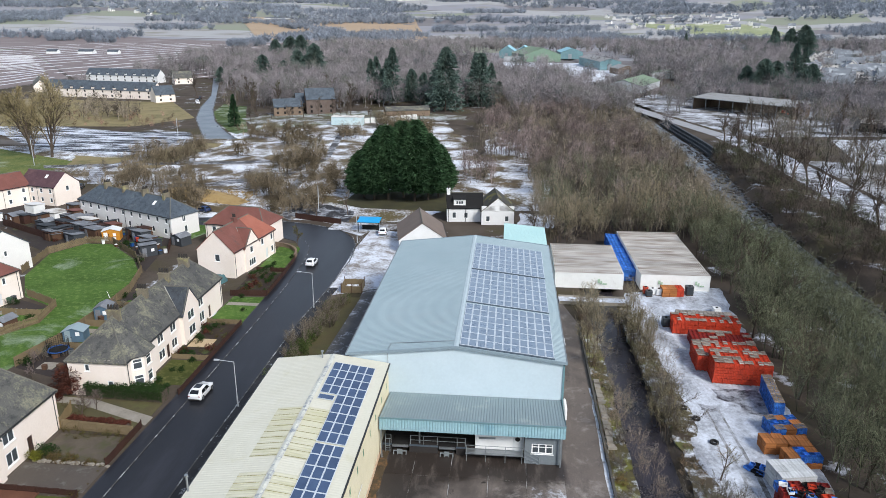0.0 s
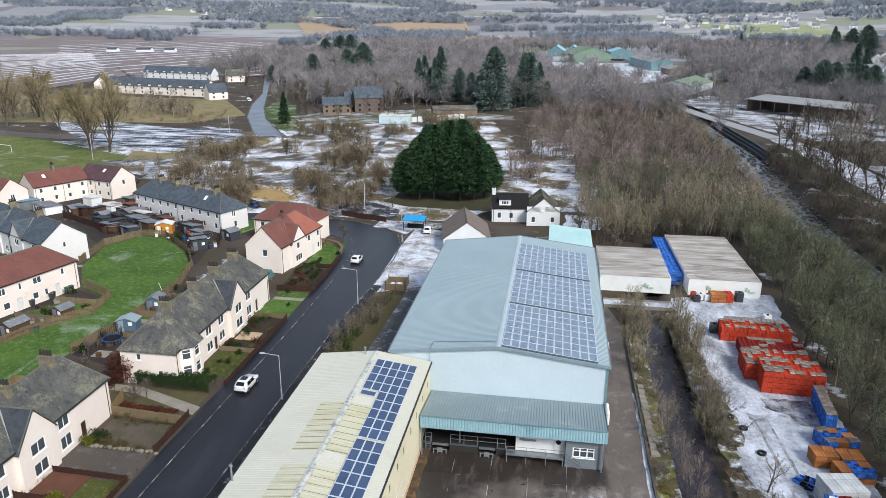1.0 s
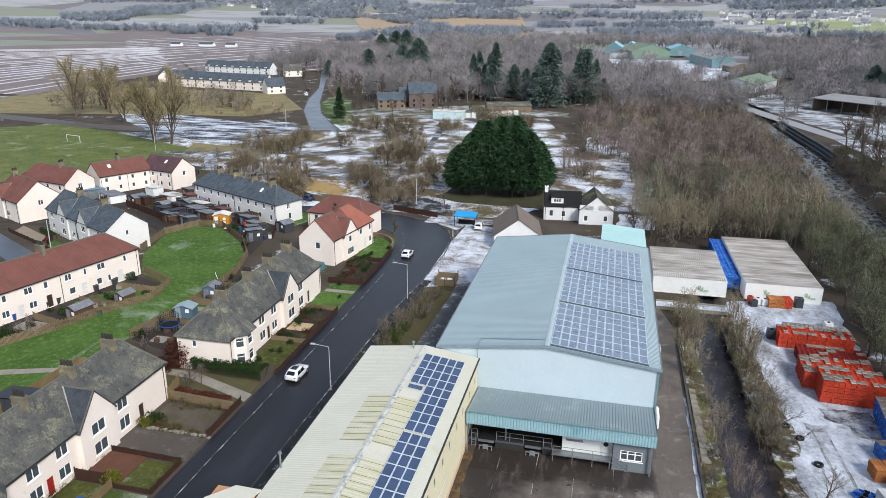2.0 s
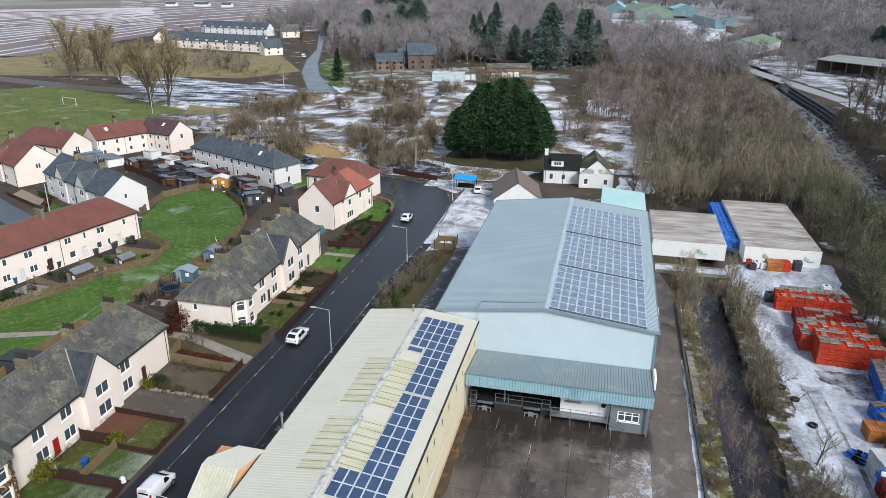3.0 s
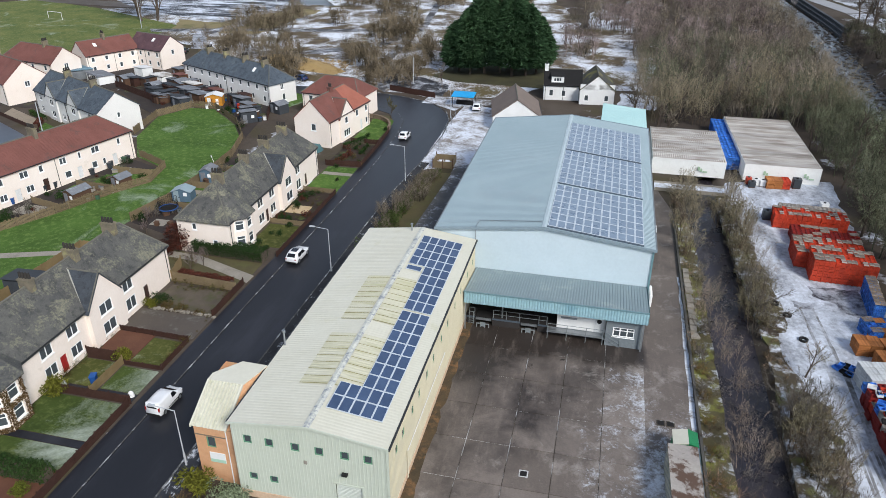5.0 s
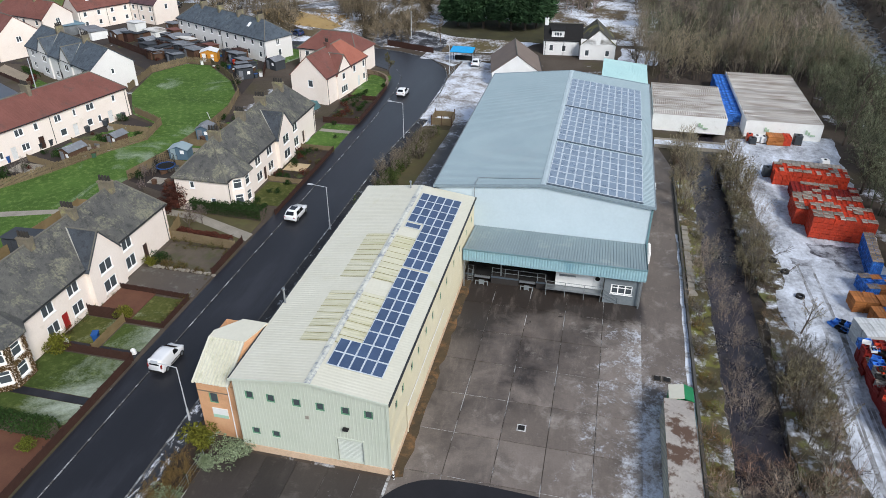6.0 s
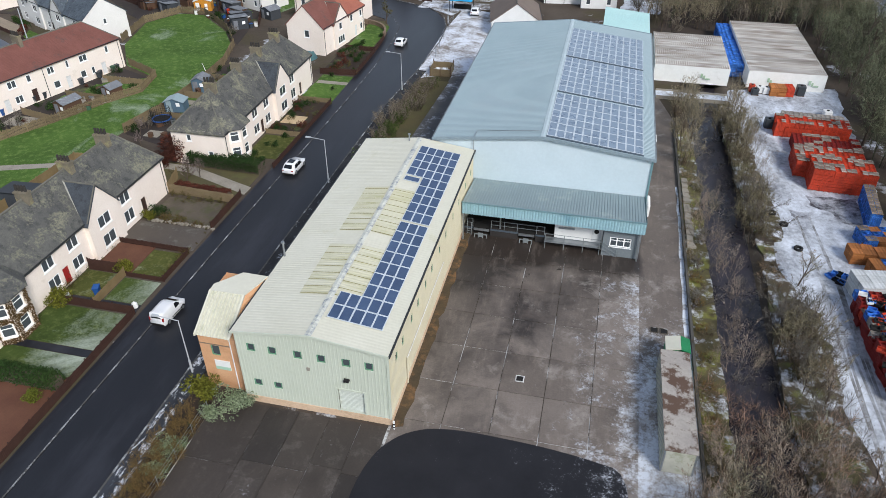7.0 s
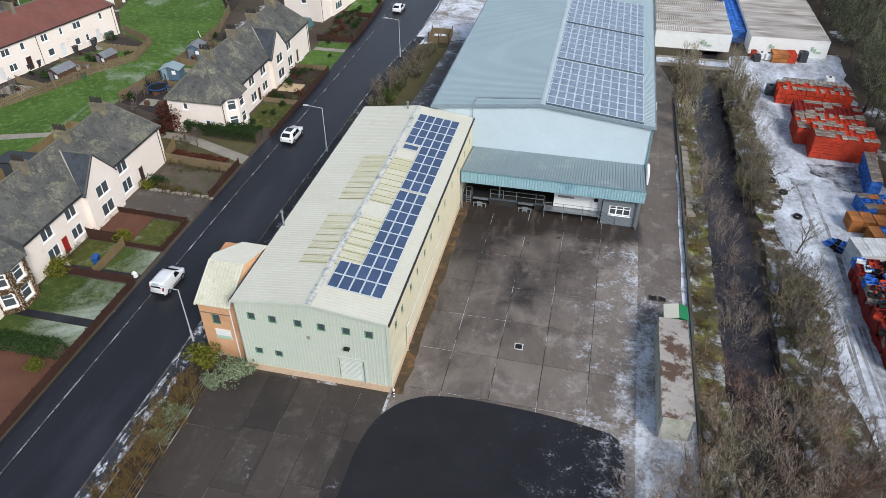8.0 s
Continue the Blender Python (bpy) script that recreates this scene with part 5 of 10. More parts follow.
red_house()


def cottage():
    h = house(pose(-14.0, 161.5, 0, 0, 0, 6), "white cottage with black slate roof and dormer", 8.5, 6.5, 3.6, 6.4, M["white"], M["dark"], (0, 0), front=[(1.2, 0.9, 1.0, 1.5, 0), (4.0, 0.9, 1.0, 1.4, 0)], chimneys=[(0.4, 3.2, 5.6, 7.4, 0.8, 1.0, 2, M["white"])])
    d = Shape()
    wall(d, (1.6, 0.4), (4.4, 0.4), 3.8, 5.4, [(0.5, 0.35 + 3.8, 1.8, 0.9)], 0.2)
    part("dormer", d, M["white"], h)
    window(h, (1.6, 0.4), (4.4, 0.4), (0.5, 4.15, 1.8, 0.9), M["frame"], 2, False, 0.06)
    part("dormer_roof", Shape().slab([(1.4, 0.2, 5.45), (4.6, 0.2, 5.45), (4.6, 2.8, 5.9), (1.4, 2.8, 5.9)], 0.12), M["dark"], h)
    part("dormer_cheek", Shape().face((1.62, 0.42, 3.8), (1.62, 0.42, 5.4), (1.62, 2.6, 5.7)).face((4.38, 0.42, 3.8), (4.38, 0.42, 5.4), (4.38, 2.6, 5.7)), M["white"], h)
    house(pose(1.8, 160.4, 0, 0, 0, 96), "white gabled cottage wing with mossy roof", 10.0, 7.6, 3.4, 6.6, M["white"], surface("mossy slate", "3b3a38", "4a4840", 0.4, 5.0, 0.8, 0.4, stain=("7a7440", 0.3, 0.5, 0.62)), (0, 0), left=[(3.2, 3.4, 1.0, 1.1, 0), (1.0, 0.8, 1.0, 1.4, 0), (5.4, 0.8, 1.0, 1.4, 0)])
    setting("snowy_yard", sheet(ragged([(2.6, 158.5), (11.0, 158.5), (12.0, 170.0), (3.4, 171.0)], 1.2, 0.4), 0.06), snowy("snowy court", "5d5a57", "6b6864", 0.62, 0.3), "snowy court beside the cottage", "yard")


cottage()


def tiled_house():
    house(pose(-12.2, 138.6, 0, 0, 0, 100), "low house with brown pantiled roof beside the warehouse", 12.0, 9.6, 3.0, 6.4, M["white"], surface("brown pantile", "6f625a", "7d7066", 0.35, 5.0, 0.8, 0.4), (0, 0))


tiled_house()
b = thing("workshop", pose(-0.2, 117.4, 0), "low workshop with pale teal sheet roof behind the warehouse", "building")
s = Shape()
wall(s, (0, 0), (8.0, 0), 0, 4.4, (), 0.2)
wall(s, (8.0, 0), (8.0, 26), 0, 4.4, (), 0.2)
wall(s, (8.0, 26), (0, 26), 0, 4.4, (), 0.2)
wall(s, (0, 26), (0, 0), 0, 4.4, (), 0.2)
part("wall", s, M["teal"], b)
part("roof", corrugated((8.2, 0, 4.45), (8.2, 26.2, 4.45), (-0.2, 0, 5.2), (-0.2, 26.2, 5.2), 0.33, 0.04), surface("pale teal sheet", "9cc0c0", "a8c8c6", 0.2, 3.0, 0.45, 0.0), b)


# ------------------------------------------------------------------ trees and scrub
def twig_material(name, a, b, c, lo=0.42, hi=1.4, each=0.8):
    """Bark tones that drift over the woods; every tree has a tone of its own, and each twig is a little lighter or darker."""
    n = Nodes(name)
    tone = n.t.nodes.new("ShaderNodeAttribute")
    tone.attribute_name = "tone"
    big = n.math("ADD", n.noise(0.05, 4.0, 0.6), n.math("MULTIPLY", tone.outputs["Fac"], 0.5))
    col = n.mix(n.ramp(big, 0.3, 0.7), srgb(a), srgb(b))
    col = n.mix(n.ramp(n.math("SUBTRACT", n.noise(0.11, 3.0, 0.6), n.math("MULTIPLY", tone.outputs["Fac"], 0.3)), 0.52, 0.66), col, srgb(c))
    v = n.math("MULTIPLY", n.ramp(n.geo.outputs["Random Per Island"], 0, 1, lo, hi), n.math("ADD", n.math("MULTIPLY", tone.outputs["Fac"], each), 1.0))
    comb = n.t.nodes.new("ShaderNodeCombineColor")
    for k in range(3):
        n.link(v, comb.inputs[k])
    return n.done(n.mix(1.0, col, comb.outputs[0], "MULTIPLY"), 0.95, 0.0, 0.1)


TWIG = twig_material("bare twigs", "6e6861", "7f786f", "6a685c", 0.3, 1.4)
TWIG_RED = twig_material("birch and willow twigs", "776864", "8a7c78", "716b60", 0.32, 1.4)
TWIG_GREEN = twig_material("lichened twigs", "6b6f5a", "5d604d", "7d8066", 0.25, 1.4)
TWIG_RUST = twig_material("rust-brown willow twigs", "765c4c", "8c7464", "857b66", 0.3, 1.6)
TWIG_OLIVE = twig_material("olive poplar twigs", "8f8260", "9a8d6c", "7f7556")
TWIG_YELLOW = twig_material("yellow willow twigs", "776e61", "857b6c", "6e6558")
NEEDLE_C = twig_material("green cypress sprays", "334a32", "405a3c", "2a3f2c", 0.45, 1.45)
# needles, far twigs and far wood: distance haze lightened into their base tones
NEEDLE = twig_material("dark conifer needles", "4a5a54", "56685f", "607068", 0.65, 1.3)
TWIG_FAR = twig_material("haze-pale far twigs", "787e88", "868d97", "6e757d", 0.95, 1.05, 0.3)
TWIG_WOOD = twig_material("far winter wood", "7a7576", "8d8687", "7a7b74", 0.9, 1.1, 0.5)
LEAF = twig_material("evergreen leaves", "25371c", "2f4422", "3a4a26", 0.6, 1.3)
LEAF_Y = twig_material("yellowish leaves", "6f6a2a", "5f6428", "4d5a26")
LEAF_R = twig_material("copper hedge leaves", "4e2c24", "5e372c", "45302a")
LEAF_G = twig_material("grey-green leaves", "7d8a6c", "8d987c", "65744f")


def tri_mesh(name, tris, material):
    """A mesh of loose triangles from an array n x 3 x 3."""
    tris = np.asarray(tris, dtype=np.float32)
    n = len(tris)
    me = bpy.data.meshes.new(name)
    me.vertices.add(3 * n)
    me.vertices.foreach_set("co", tris.reshape(-1))
    me.loops.add(3 * n)
    me.loops.foreach_set("vertex_index", np.arange(3 * n, dtype=np.int32))
    me.polygons.add(n)
    me.polygons.foreach_set("loop_start", np.arange(0, 3 * n, 3, dtype=np.int32))
    me.materials.append(material)
    me.update(calc_edges=True)
    return me


def blades(base, tip, width, rng):
    """Thin triangles from base points to tips."""
    d = tip - base
    side = np.cross(d, rng.normal(size=d.shape))
    side /= np.linalg.norm(side, axis=1, keepdims=True) + 1e-9
    w = np.broadcast_to(np.asarray(width, dtype=float).reshape(-1, 1), (len(base), 1))
    return np.stack([base - side * w / 2, base + side * w / 2, tip], 1)


def unit(v):
    return v / (np.linalg.norm(v, axis=-1, keepdims=True) + 1e-9)


class Growth:
    """Limbs as tapered bars, twigs as blades."""

    def __init__(self, seed):
        self.r = random.Random(seed)
        self.rng = np.random.default_rng(seed)
        self.limbs, self.base, self.tip, self.width = Shape(), [], [], []

    def turn(self, d, spread):
        v = Vector((self.r.gauss(0, 1), self.r.gauss(0, 1), self.r.gauss(0, 1)))
        v = (v - v.dot(d) * d).normalized()
        return (d + v * math.tan(spread)).normalized()

    def limb(self, p, d, length, radius, level, plan):
        """plan: for each level (children, spread, shrink, rise)."""
        p, d = Vector(p), Vector(d)
        if level >= len(plan) - 1:
            self.base.append(tuple(p))
            self.tip.append(tuple(p + d * length))
            self.width.append(max(plan[-1][4], radius * 1.6))
            count, spread = plan[-1][0], plan[-1][1]
            for k in range(count):
                q = p + d * length * self.r.uniform(0.2, 0.9)
                e = self.turn(d, self.r.uniform(0.3, spread))
                self.base.append(tuple(q))
                self.tip.append(tuple(q + e * length * self.r.uniform(0.35, 0.7)))
                self.width.append(plan[-1][4])
            return
        count, spread, shrink, rise, first = plan[level]
        segs = 3 if level < 2 else 2
        pts, dirs = [p], []
        for k in range(segs):
            d = self.turn(d, 0.13)
            d = (d + Vector((0, 0, rise))).normalized()
            dirs.append(d)
            pts.append(pts[-1] + d * length / segs)
        for k in range(segs):
            ra, rb = radius * (1 - 0.75 * k / segs), radius * (1 - 0.75 * (k + 1) / segs)
            if radius > 0.03:
                self.limbs.bar(pts[k], pts[k + 1], ra, 5 if level == 0 else 3, rb)
            else:
                self.base.append(tuple(pts[k]))
                self.tip.append(tuple(pts[k + 1]))
                self.width.append(ra * 2.2)
        for k in range(count):
            u = first + (0.98 - first) * (k + self.r.random()) / count
            i = min(segs - 1, int(u * segs))
            q = pts[i].lerp(pts[i + 1], u * segs - i)
            e = self.turn(dirs[i], self.r.uniform(0.5, 1.0) * spread)
            self.limb(q, e, length * shrink * self.r.uniform(0.7, 1.15) * (1.15 - 0.5 * u), radius * 0.5 * (1.2 - 0.6 * u), level + 1, plan)

    def crown(self, name, material):
        return tri_mesh(name, blades(np.array(self.base), np.array(self.tip), np.array(self.width), self.rng), material)


def bare_tree(seed, height, twig, label, plan=None, width=0.05, radius=None, lean=0.0):
    """A leafless tree: trunk and limbs, and a crown of twigs."""
    g = Growth(seed)
    plan = plan or [(9, 0.75, 0.52, 0.06, 0.25), (6, 0.7, 0.5, 0.05, 0.25), (5, 0.7, 0.55, 0.03, 0.2), (5, 0.9, 0.6, 0.0, width)]
    g.limb((0, 0, -0.2), (lean, 0, 1), height * 0.72, radius or height * 0.02, 0, plan)
    t = thing("tree", pose(0, 0, 0), label, "tree")
    part("trunk", g.limbs, M["bark"], t)
    part("crown", g.crown("crown", twig), twig, t)
    return t


def stem_bush(seed, height, spread, stems, twig, label, width=0.04, name="shrub", upright=0.3, radius=0.045):
    """A many-stemmed leafless bush."""
    g = Growth(seed)
    plan = [(7, 0.55, 0.5, 0.08, 0.25), (4, 0.6, 0.55, 0.05, 0.2), (4, 0.8, 0.6, 0.0, width)]
    for k in range(stems):
        a, r = g.r.uniform(0, 6.283), spread * 0.45 * math.sqrt(g.r.random())
        lean = upright * g.r.uniform(0.2, 1.3)
        b = g.r.gauss(a, 0.7)
        g.limb((r * math.cos(a), r * math.sin(a), -0.1), Vector((lean * math.cos(b), lean * math.sin(b), 1)).normalized(), height * g.r.uniform(0.55, 1.0), radius, 0, plan)
    t = thing(name, pose(0, 0, 0), label, "shrub")
    tagged(part("stem", g.limbs, M["bark"], t), kind="stuff") if g.limbs.v else None
    part("crown", g.crown("crown", twig), twig, t)
    return t


def leafy(seed, height, radius, count, leaf, label, size=0.16, name="shrub", squat=0.55):
    """A leafed bush: a short stem and many small leaves in uneven lumps."""
    rng = np.random.default_rng(seed)
    lumps = rng.normal(size=(14, 3)) * (0.38, 0.38, 0.2) * (radius, radius, height) + (0, 0, height * squat)
    lumps[:, 2] = np.abs(lumps[:, 2])
    c = lumps[rng.integers(0, 14, count)]
    d = unit(rng.normal(size=(count, 3)))
    p = c + d * (0.42 * radius) * rng.uniform(0.4, 1.0, (count, 1)) ** 0.5 * (1, 1, 0.8 * height / radius * 0.8)
    p[:, 2] = np.maximum(p[:, 2], 0.02)
    tip = p + (d + rng.normal(size=d.shape) * 0.5) * size
    t = thing(name, pose(0, 0, 0), label, "shrub")
    s = Shape()
    for k in range(5):
        s.bar((0, 0, 0), tuple(lumps[k] * 0.9), 0.04, 4, 0.02)
    tagged(part("stem", s, M["bark"], t), kind="stuff")
    part("crown", tri_mesh("crown", blades(p, tip, np.full(count, size * 0.8), rng), leaf), leaf, t)
    return t


def conifer(seed, height, radius, count, label, slim=1.0, dome=0.9, needle=None):
    """A dark conifer: uneven tiers of drooping branches round a trunk, some of them missing."""
    rng = np.random.default_rng(seed)
    needle = needle or NEEDLE
    tiers = max(40, count // 34)
    tz = rng.random(tiers) ** 0.85
    ta, tl = rng.random(tiers) * 6.283, rng.uniform(0.45, 1.2, tiers)
    k = rng.integers(0, tiers, count)
    u = np.clip(tz[k] + rng.normal(size=count) * 0.018, 0, 1)
    a = ta[k] + rng.normal(size=count) * 0.28
    out = rng.random(count) ** 0.6
    rad = radius * np.minimum(1, (1 - u) * 1.7) ** dome * tl[k] * out
    z = height * (0.05 + 0.95 * u) - 0.22 * rad
    p = np.stack([rad * np.cos(a), rad * np.sin(a), np.maximum(z, 0.3)], 1)
    way = np.stack([np.cos(a), np.sin(a), rng.normal(-0.15, 0.35, count)], 1)
    tip = p + way * height * 0.04 * rng.uniform(0.5, 1.4, (count, 1))
    t = thing("conifer", pose(0, 0, 0), label, "tree")
    part("trunk", Shape().bar((0, 0, -0.2), (0, 0, height * 0.97), height * 0.014, 6, 0.02), M["bark"], t)
    part("crown", tri_mesh("crown", blades(p, tip, np.full(count, height * 0.02), rng), needle), needle, t)
    return t


def place(ob, spots, rng, lo=0.8, hi=1.15, group=""):
    """Copies of a thing at (x, y) or (x, y, scale); the first spot takes the thing itself."""
    for k, spot in enumerate(spots):
        s = (spot[2] if len(spot) > 2 else 1.0) * rng.uniform(lo, hi)
        m = pose(spot[0], spot[1], ground_z(spot[0], spot[1]), rng.uniform(-3, 3), rng.uniform(-3, 3), rng.uniform(0, 360))
        o = ob if k == 0 else copy_thing(ob, m)
        o.matrix_basis = m @ Matrix.Diagonal((s, s, s * rng.uniform(0.9, 1.1), 1))
        if group:
            o["group"] = group


def spread(rng, n, x0, x1, y0, y1, keep=None):
    out = []
    while len(out) < n:
        p = (rng.uniform(x0, x1), rng.uniform(y0, y1))
        if keep is None or keep(*p):
            out.append(p)
    return out


def scrub(name, spots, twig, label, seed, per=60, blade=0.09, tall=(4, 8), wide=0.45, thin=0.35, category="scrub", rise=0.6):
    """Uncountable bare trees or bushes: a trunk, limbs, and twigs that radiate from a handful of lobes."""
    rng = np.random.default_rng(seed)
    n, lob = len(spots), 7
    xy = np.array([s[:2] for s in spots], float)
    hs = rng.uniform(*tall, n) * np.array([s[2] if len(s) > 2 else 1.0 for s in spots])
    gz = np.array([ground_z(*p) for p in xy])
    tone = rng.uniform(-0.5, 0.5, n)
    # lobes
    low = category in ("scrub", "undergrowth")
    ld = unit(rng.normal(size=(n, lob, 3)) + (0, 0, 0.2 if low else 0.5))
    reach = np.stack([hs * wide * 0.62, hs * wide * 0.62, hs * 0.27], 1)[:, None, :]
    centre = np.stack([xy[:, 0], xy[:, 1], gz + hs * (0.4 if low else 0.6)], 1)[:, None, :] + ld * reach * rng.uniform(0.55, 1.1, (n, lob, 1))
    lr = hs[:, None] * wide * rng.uniform(0.42, 0.68, (n, lob))
    # twigs
    idx = np.repeat(np.arange(n), per)
    pick = rng.integers(0, lob, len(idx))
    c, r = centre[idx, pick], lr[idx, pick][:, None]
    d = unit(rng.normal(size=(len(idx), 3)) + (0, 0, 0.25 + 0.7 * rise))
    start = rng.uniform(0.0, 0.75, (len(idx), 1))
    tall_way = np.array((1.0, 1.0, 1.0 + 0.35 * rise))
    p = c + d * r * start * tall_way
    tip = c + (d + rng.normal(size=d.shape) * 0.16) * r * (start + rng.uniform(0.35, 0.75, (len(idx), 1)) * (thin / 0.35) ** 0.5) * tall_way
    p[:, 2] = np.maximum(p[:, 2], gz[idx] + 0.05)
    tip[:, 2] = np.maximum(tip[:, 2], gz[idx] + 0.08)
    tris = [blades(p, tip, blade * (hs[idx] / np.mean(tall)) ** 0.3, rng)]
    who = [idx]
    # trunks and limbs
    foot = np.stack([xy[:, 0], xy[:, 1], gz - 0.1], 1)
    fork = foot + np.stack([rng.normal(size=n) * 0.05 * hs, rng.normal(size=n) * 0.05 * hs, hs * 0.5], 1)
    tris.append(blades(foot, fork + (fork - foot) * 0.5, np.maximum(blade * 2.5, hs * 0.028), rng))
    who.append(np.arange(n))
    li = np.repeat(np.arange(n), lob)
    tris.append(blades(foot[li] * 0.45 + fork[li] * 0.55, centre.reshape(-1, 3) + ld.reshape(-1, 3) * lr.reshape(-1, 1) * 0.6, np.maximum(blade * 1.6, hs[li] * 0.013), rng))
    who.append(li)
    me = tri_mesh(name, np.concatenate(tris), twig)
    at = me.attributes.new("tone", "FLOAT", "FACE")
    at.data.foreach_set("value", tone[np.concatenate(who)].astype(np.float32))
    return tagged(part(name, me, twig), label, category, kind="stuff")


rng = random.Random(7)
TWIG_SCRUB = twig_material("brown scrub twigs", "6c614f", "7d715f", "5f5644", 0.35, 1.45)


def on_waste(x, y):
    """Clumps and clearings on the derelict ground."""
    return noise.noise((x / 15, y / 11, 5.0)) > 0.14


# derelict ground: clumps of brown scrub between clearings
scrub("scrub", spread(rng, 800, -190, -22, 162, 318, lambda x, y: on_waste(x, y) and not (x > -47 and y < 200) and x > -120 + (y - 215) * -0.35 and abs(y - 250 - (x + 100) * 0.1) > 6 and not (y > 245 and x / y < -0.40) and not (y > 285 and x / y < -0.2)), TWIG_SCRUB, "brown leafless scrub in clumps on the waste ground", 11, 220, 0.055, (3.0, 8.5), 0.34, 0.45, rise=1.6)
scrub("scrub", spread(rng, 180, -60, -24, 150, 215, lambda x, y: y > 163 and noise.noise((x / 12, y / 12, 1)) > 0.0 and not (-47 < x < -12 and 150 < y < 200)), TWIG_SCRUB, "straw-brown bushes beside the bend", 12, 220, 0.05, (2.5, 6), 0.4, 0.4, rise=1.2)
# birch and willow thicket north-east of the works
scrub("thicket", spread(rng, 950, -14, 60, 168, 440, lambda x, y: x < river_x(y) - 15 and not (x < 6 and y < 200) and noise.noise((x / 17, y / 26, 8.0)) > 0.06), TWIG_RED, "dense reddish-brown leafless thicket", 13, 130, 0.08, (5, 11), 0.32, 0.33, "thicket")
scrub("thicket", spread(rng, 110, 8, 58, 150, 215, lambda x, y: x < river_x(y) - 14), TWIG_GREEN, "grey-green leafless willows behind the containers", 14, 230, 0.05, (6, 10), 0.4, 0.3, "thicket")
scrub("thicket", spread(rng, 170, 6, 58, 148, 220, lambda x, y: x < river_x(y) - 14), TWIG_YELLOW, "upright straw-brown willows behind the containers", 49, 210, 0.05, (5, 9), 0.34, 0.6, "thicket", 1.6)
scrub("thicket", spread(rng, 420, -14, 60, 168, 440, lambda x, y: x < river_x(y) - 14 and not (x < 6 and y < 200) and noise.noise((x / 30, y / 30, 4.0)) > 0.05), TWIG_YELLOW, "straw-coloured willow crowns in the thicket", 17, 120, 0.09, (5, 10), 0.36, 0.4, "thicket")
# leaf litter, its colour darkened to deepen shade among the stems
setting("thicket_floor", sheet(ragged([(9, 144.5), (36, 150.5), (56, 150), (55, 232), (16, 236), (13, 176), (13, 158)], 3.0, 1.2), 0.045), surface("shade-dark leaf litter", "332c28", "423932", 0.3, 4.0, 0.95, 0.5, stain=("55503c", 0.2, 0.56, 0.7)), "leaf litter darkened for shade under the thicket", "ground")
# woods east of the storage yard, down to the river
scrub("woods", spread(rng, 560, 31, 56, 20, 172, lambda x, y: x > min(39.5, 34.6 + (y - 60) * 0.085) and x < river_x(y) - (6.0 if y < 150 else 10.0)), TWIG_GREEN, "grey-green lichened bare trees along the river", 15, 200, 0.045, (4.5, 8.5), 0.42, 0.28, "woods")
# far bank
scrub("woods", spread(rng, 800, 68, 190, 60, 330, lambda x, y: x > 100 and noise.noise((x / 25, y / 25, 3.0)) > -0.1 and not (112 < x < 182 and 240 < y < 305)), TWIG, "dark bare trees on the far bank of the river", 16, 100, 0.08, (7, 13), 0.42, 0.4, "woods")

scrub("woods", [(river_x(y) - rng.uniform(2.2, 7.0), y, 1.0) for y in (rng.uniform(30, 150) for k in range(170))], TWIG_GREEN, "lichened trees leaning over the river", 20, 200, 0.045, (5.0, 8.0), 0.45, 0.3, "woods")
scrub("thicket", [(river_x(y) - rng.uniform(6.5, 15.0), y, 1.0) for y in (rng.uniform(165, 430) for k in range(260))], TWIG_YELLOW, "straw-brown willows on the river bank", 40, 150, 0.07, (4.5, 8.0), 0.4, 0.35, "thicket")
# shadow on the far bank put into the low tone of these twigs
DARKTWIG = twig_material("dark bare twigs", "4c4540", "5a514a", "55563f", 0.5, 1.4)
scrub("woods", spread(rng, 420, 66, 84.5, 50, 262, lambda x, y: x > river_x(y) + 6), DARKTWIG, "dark shrubs and small trees on the far river bank", 18, 170, 0.06, (3, 6.5), 0.5, 0.33, "woods")
scrub("woods", spread(rng, 60, 68, 83, 120, 262, lambda x, y: x > river_x(y) + 6), TWIG_GREEN, "lichened bushes on the far river bank", 19, 240, 0.05, (3.5, 6), 0.5, 0.3, "woods")

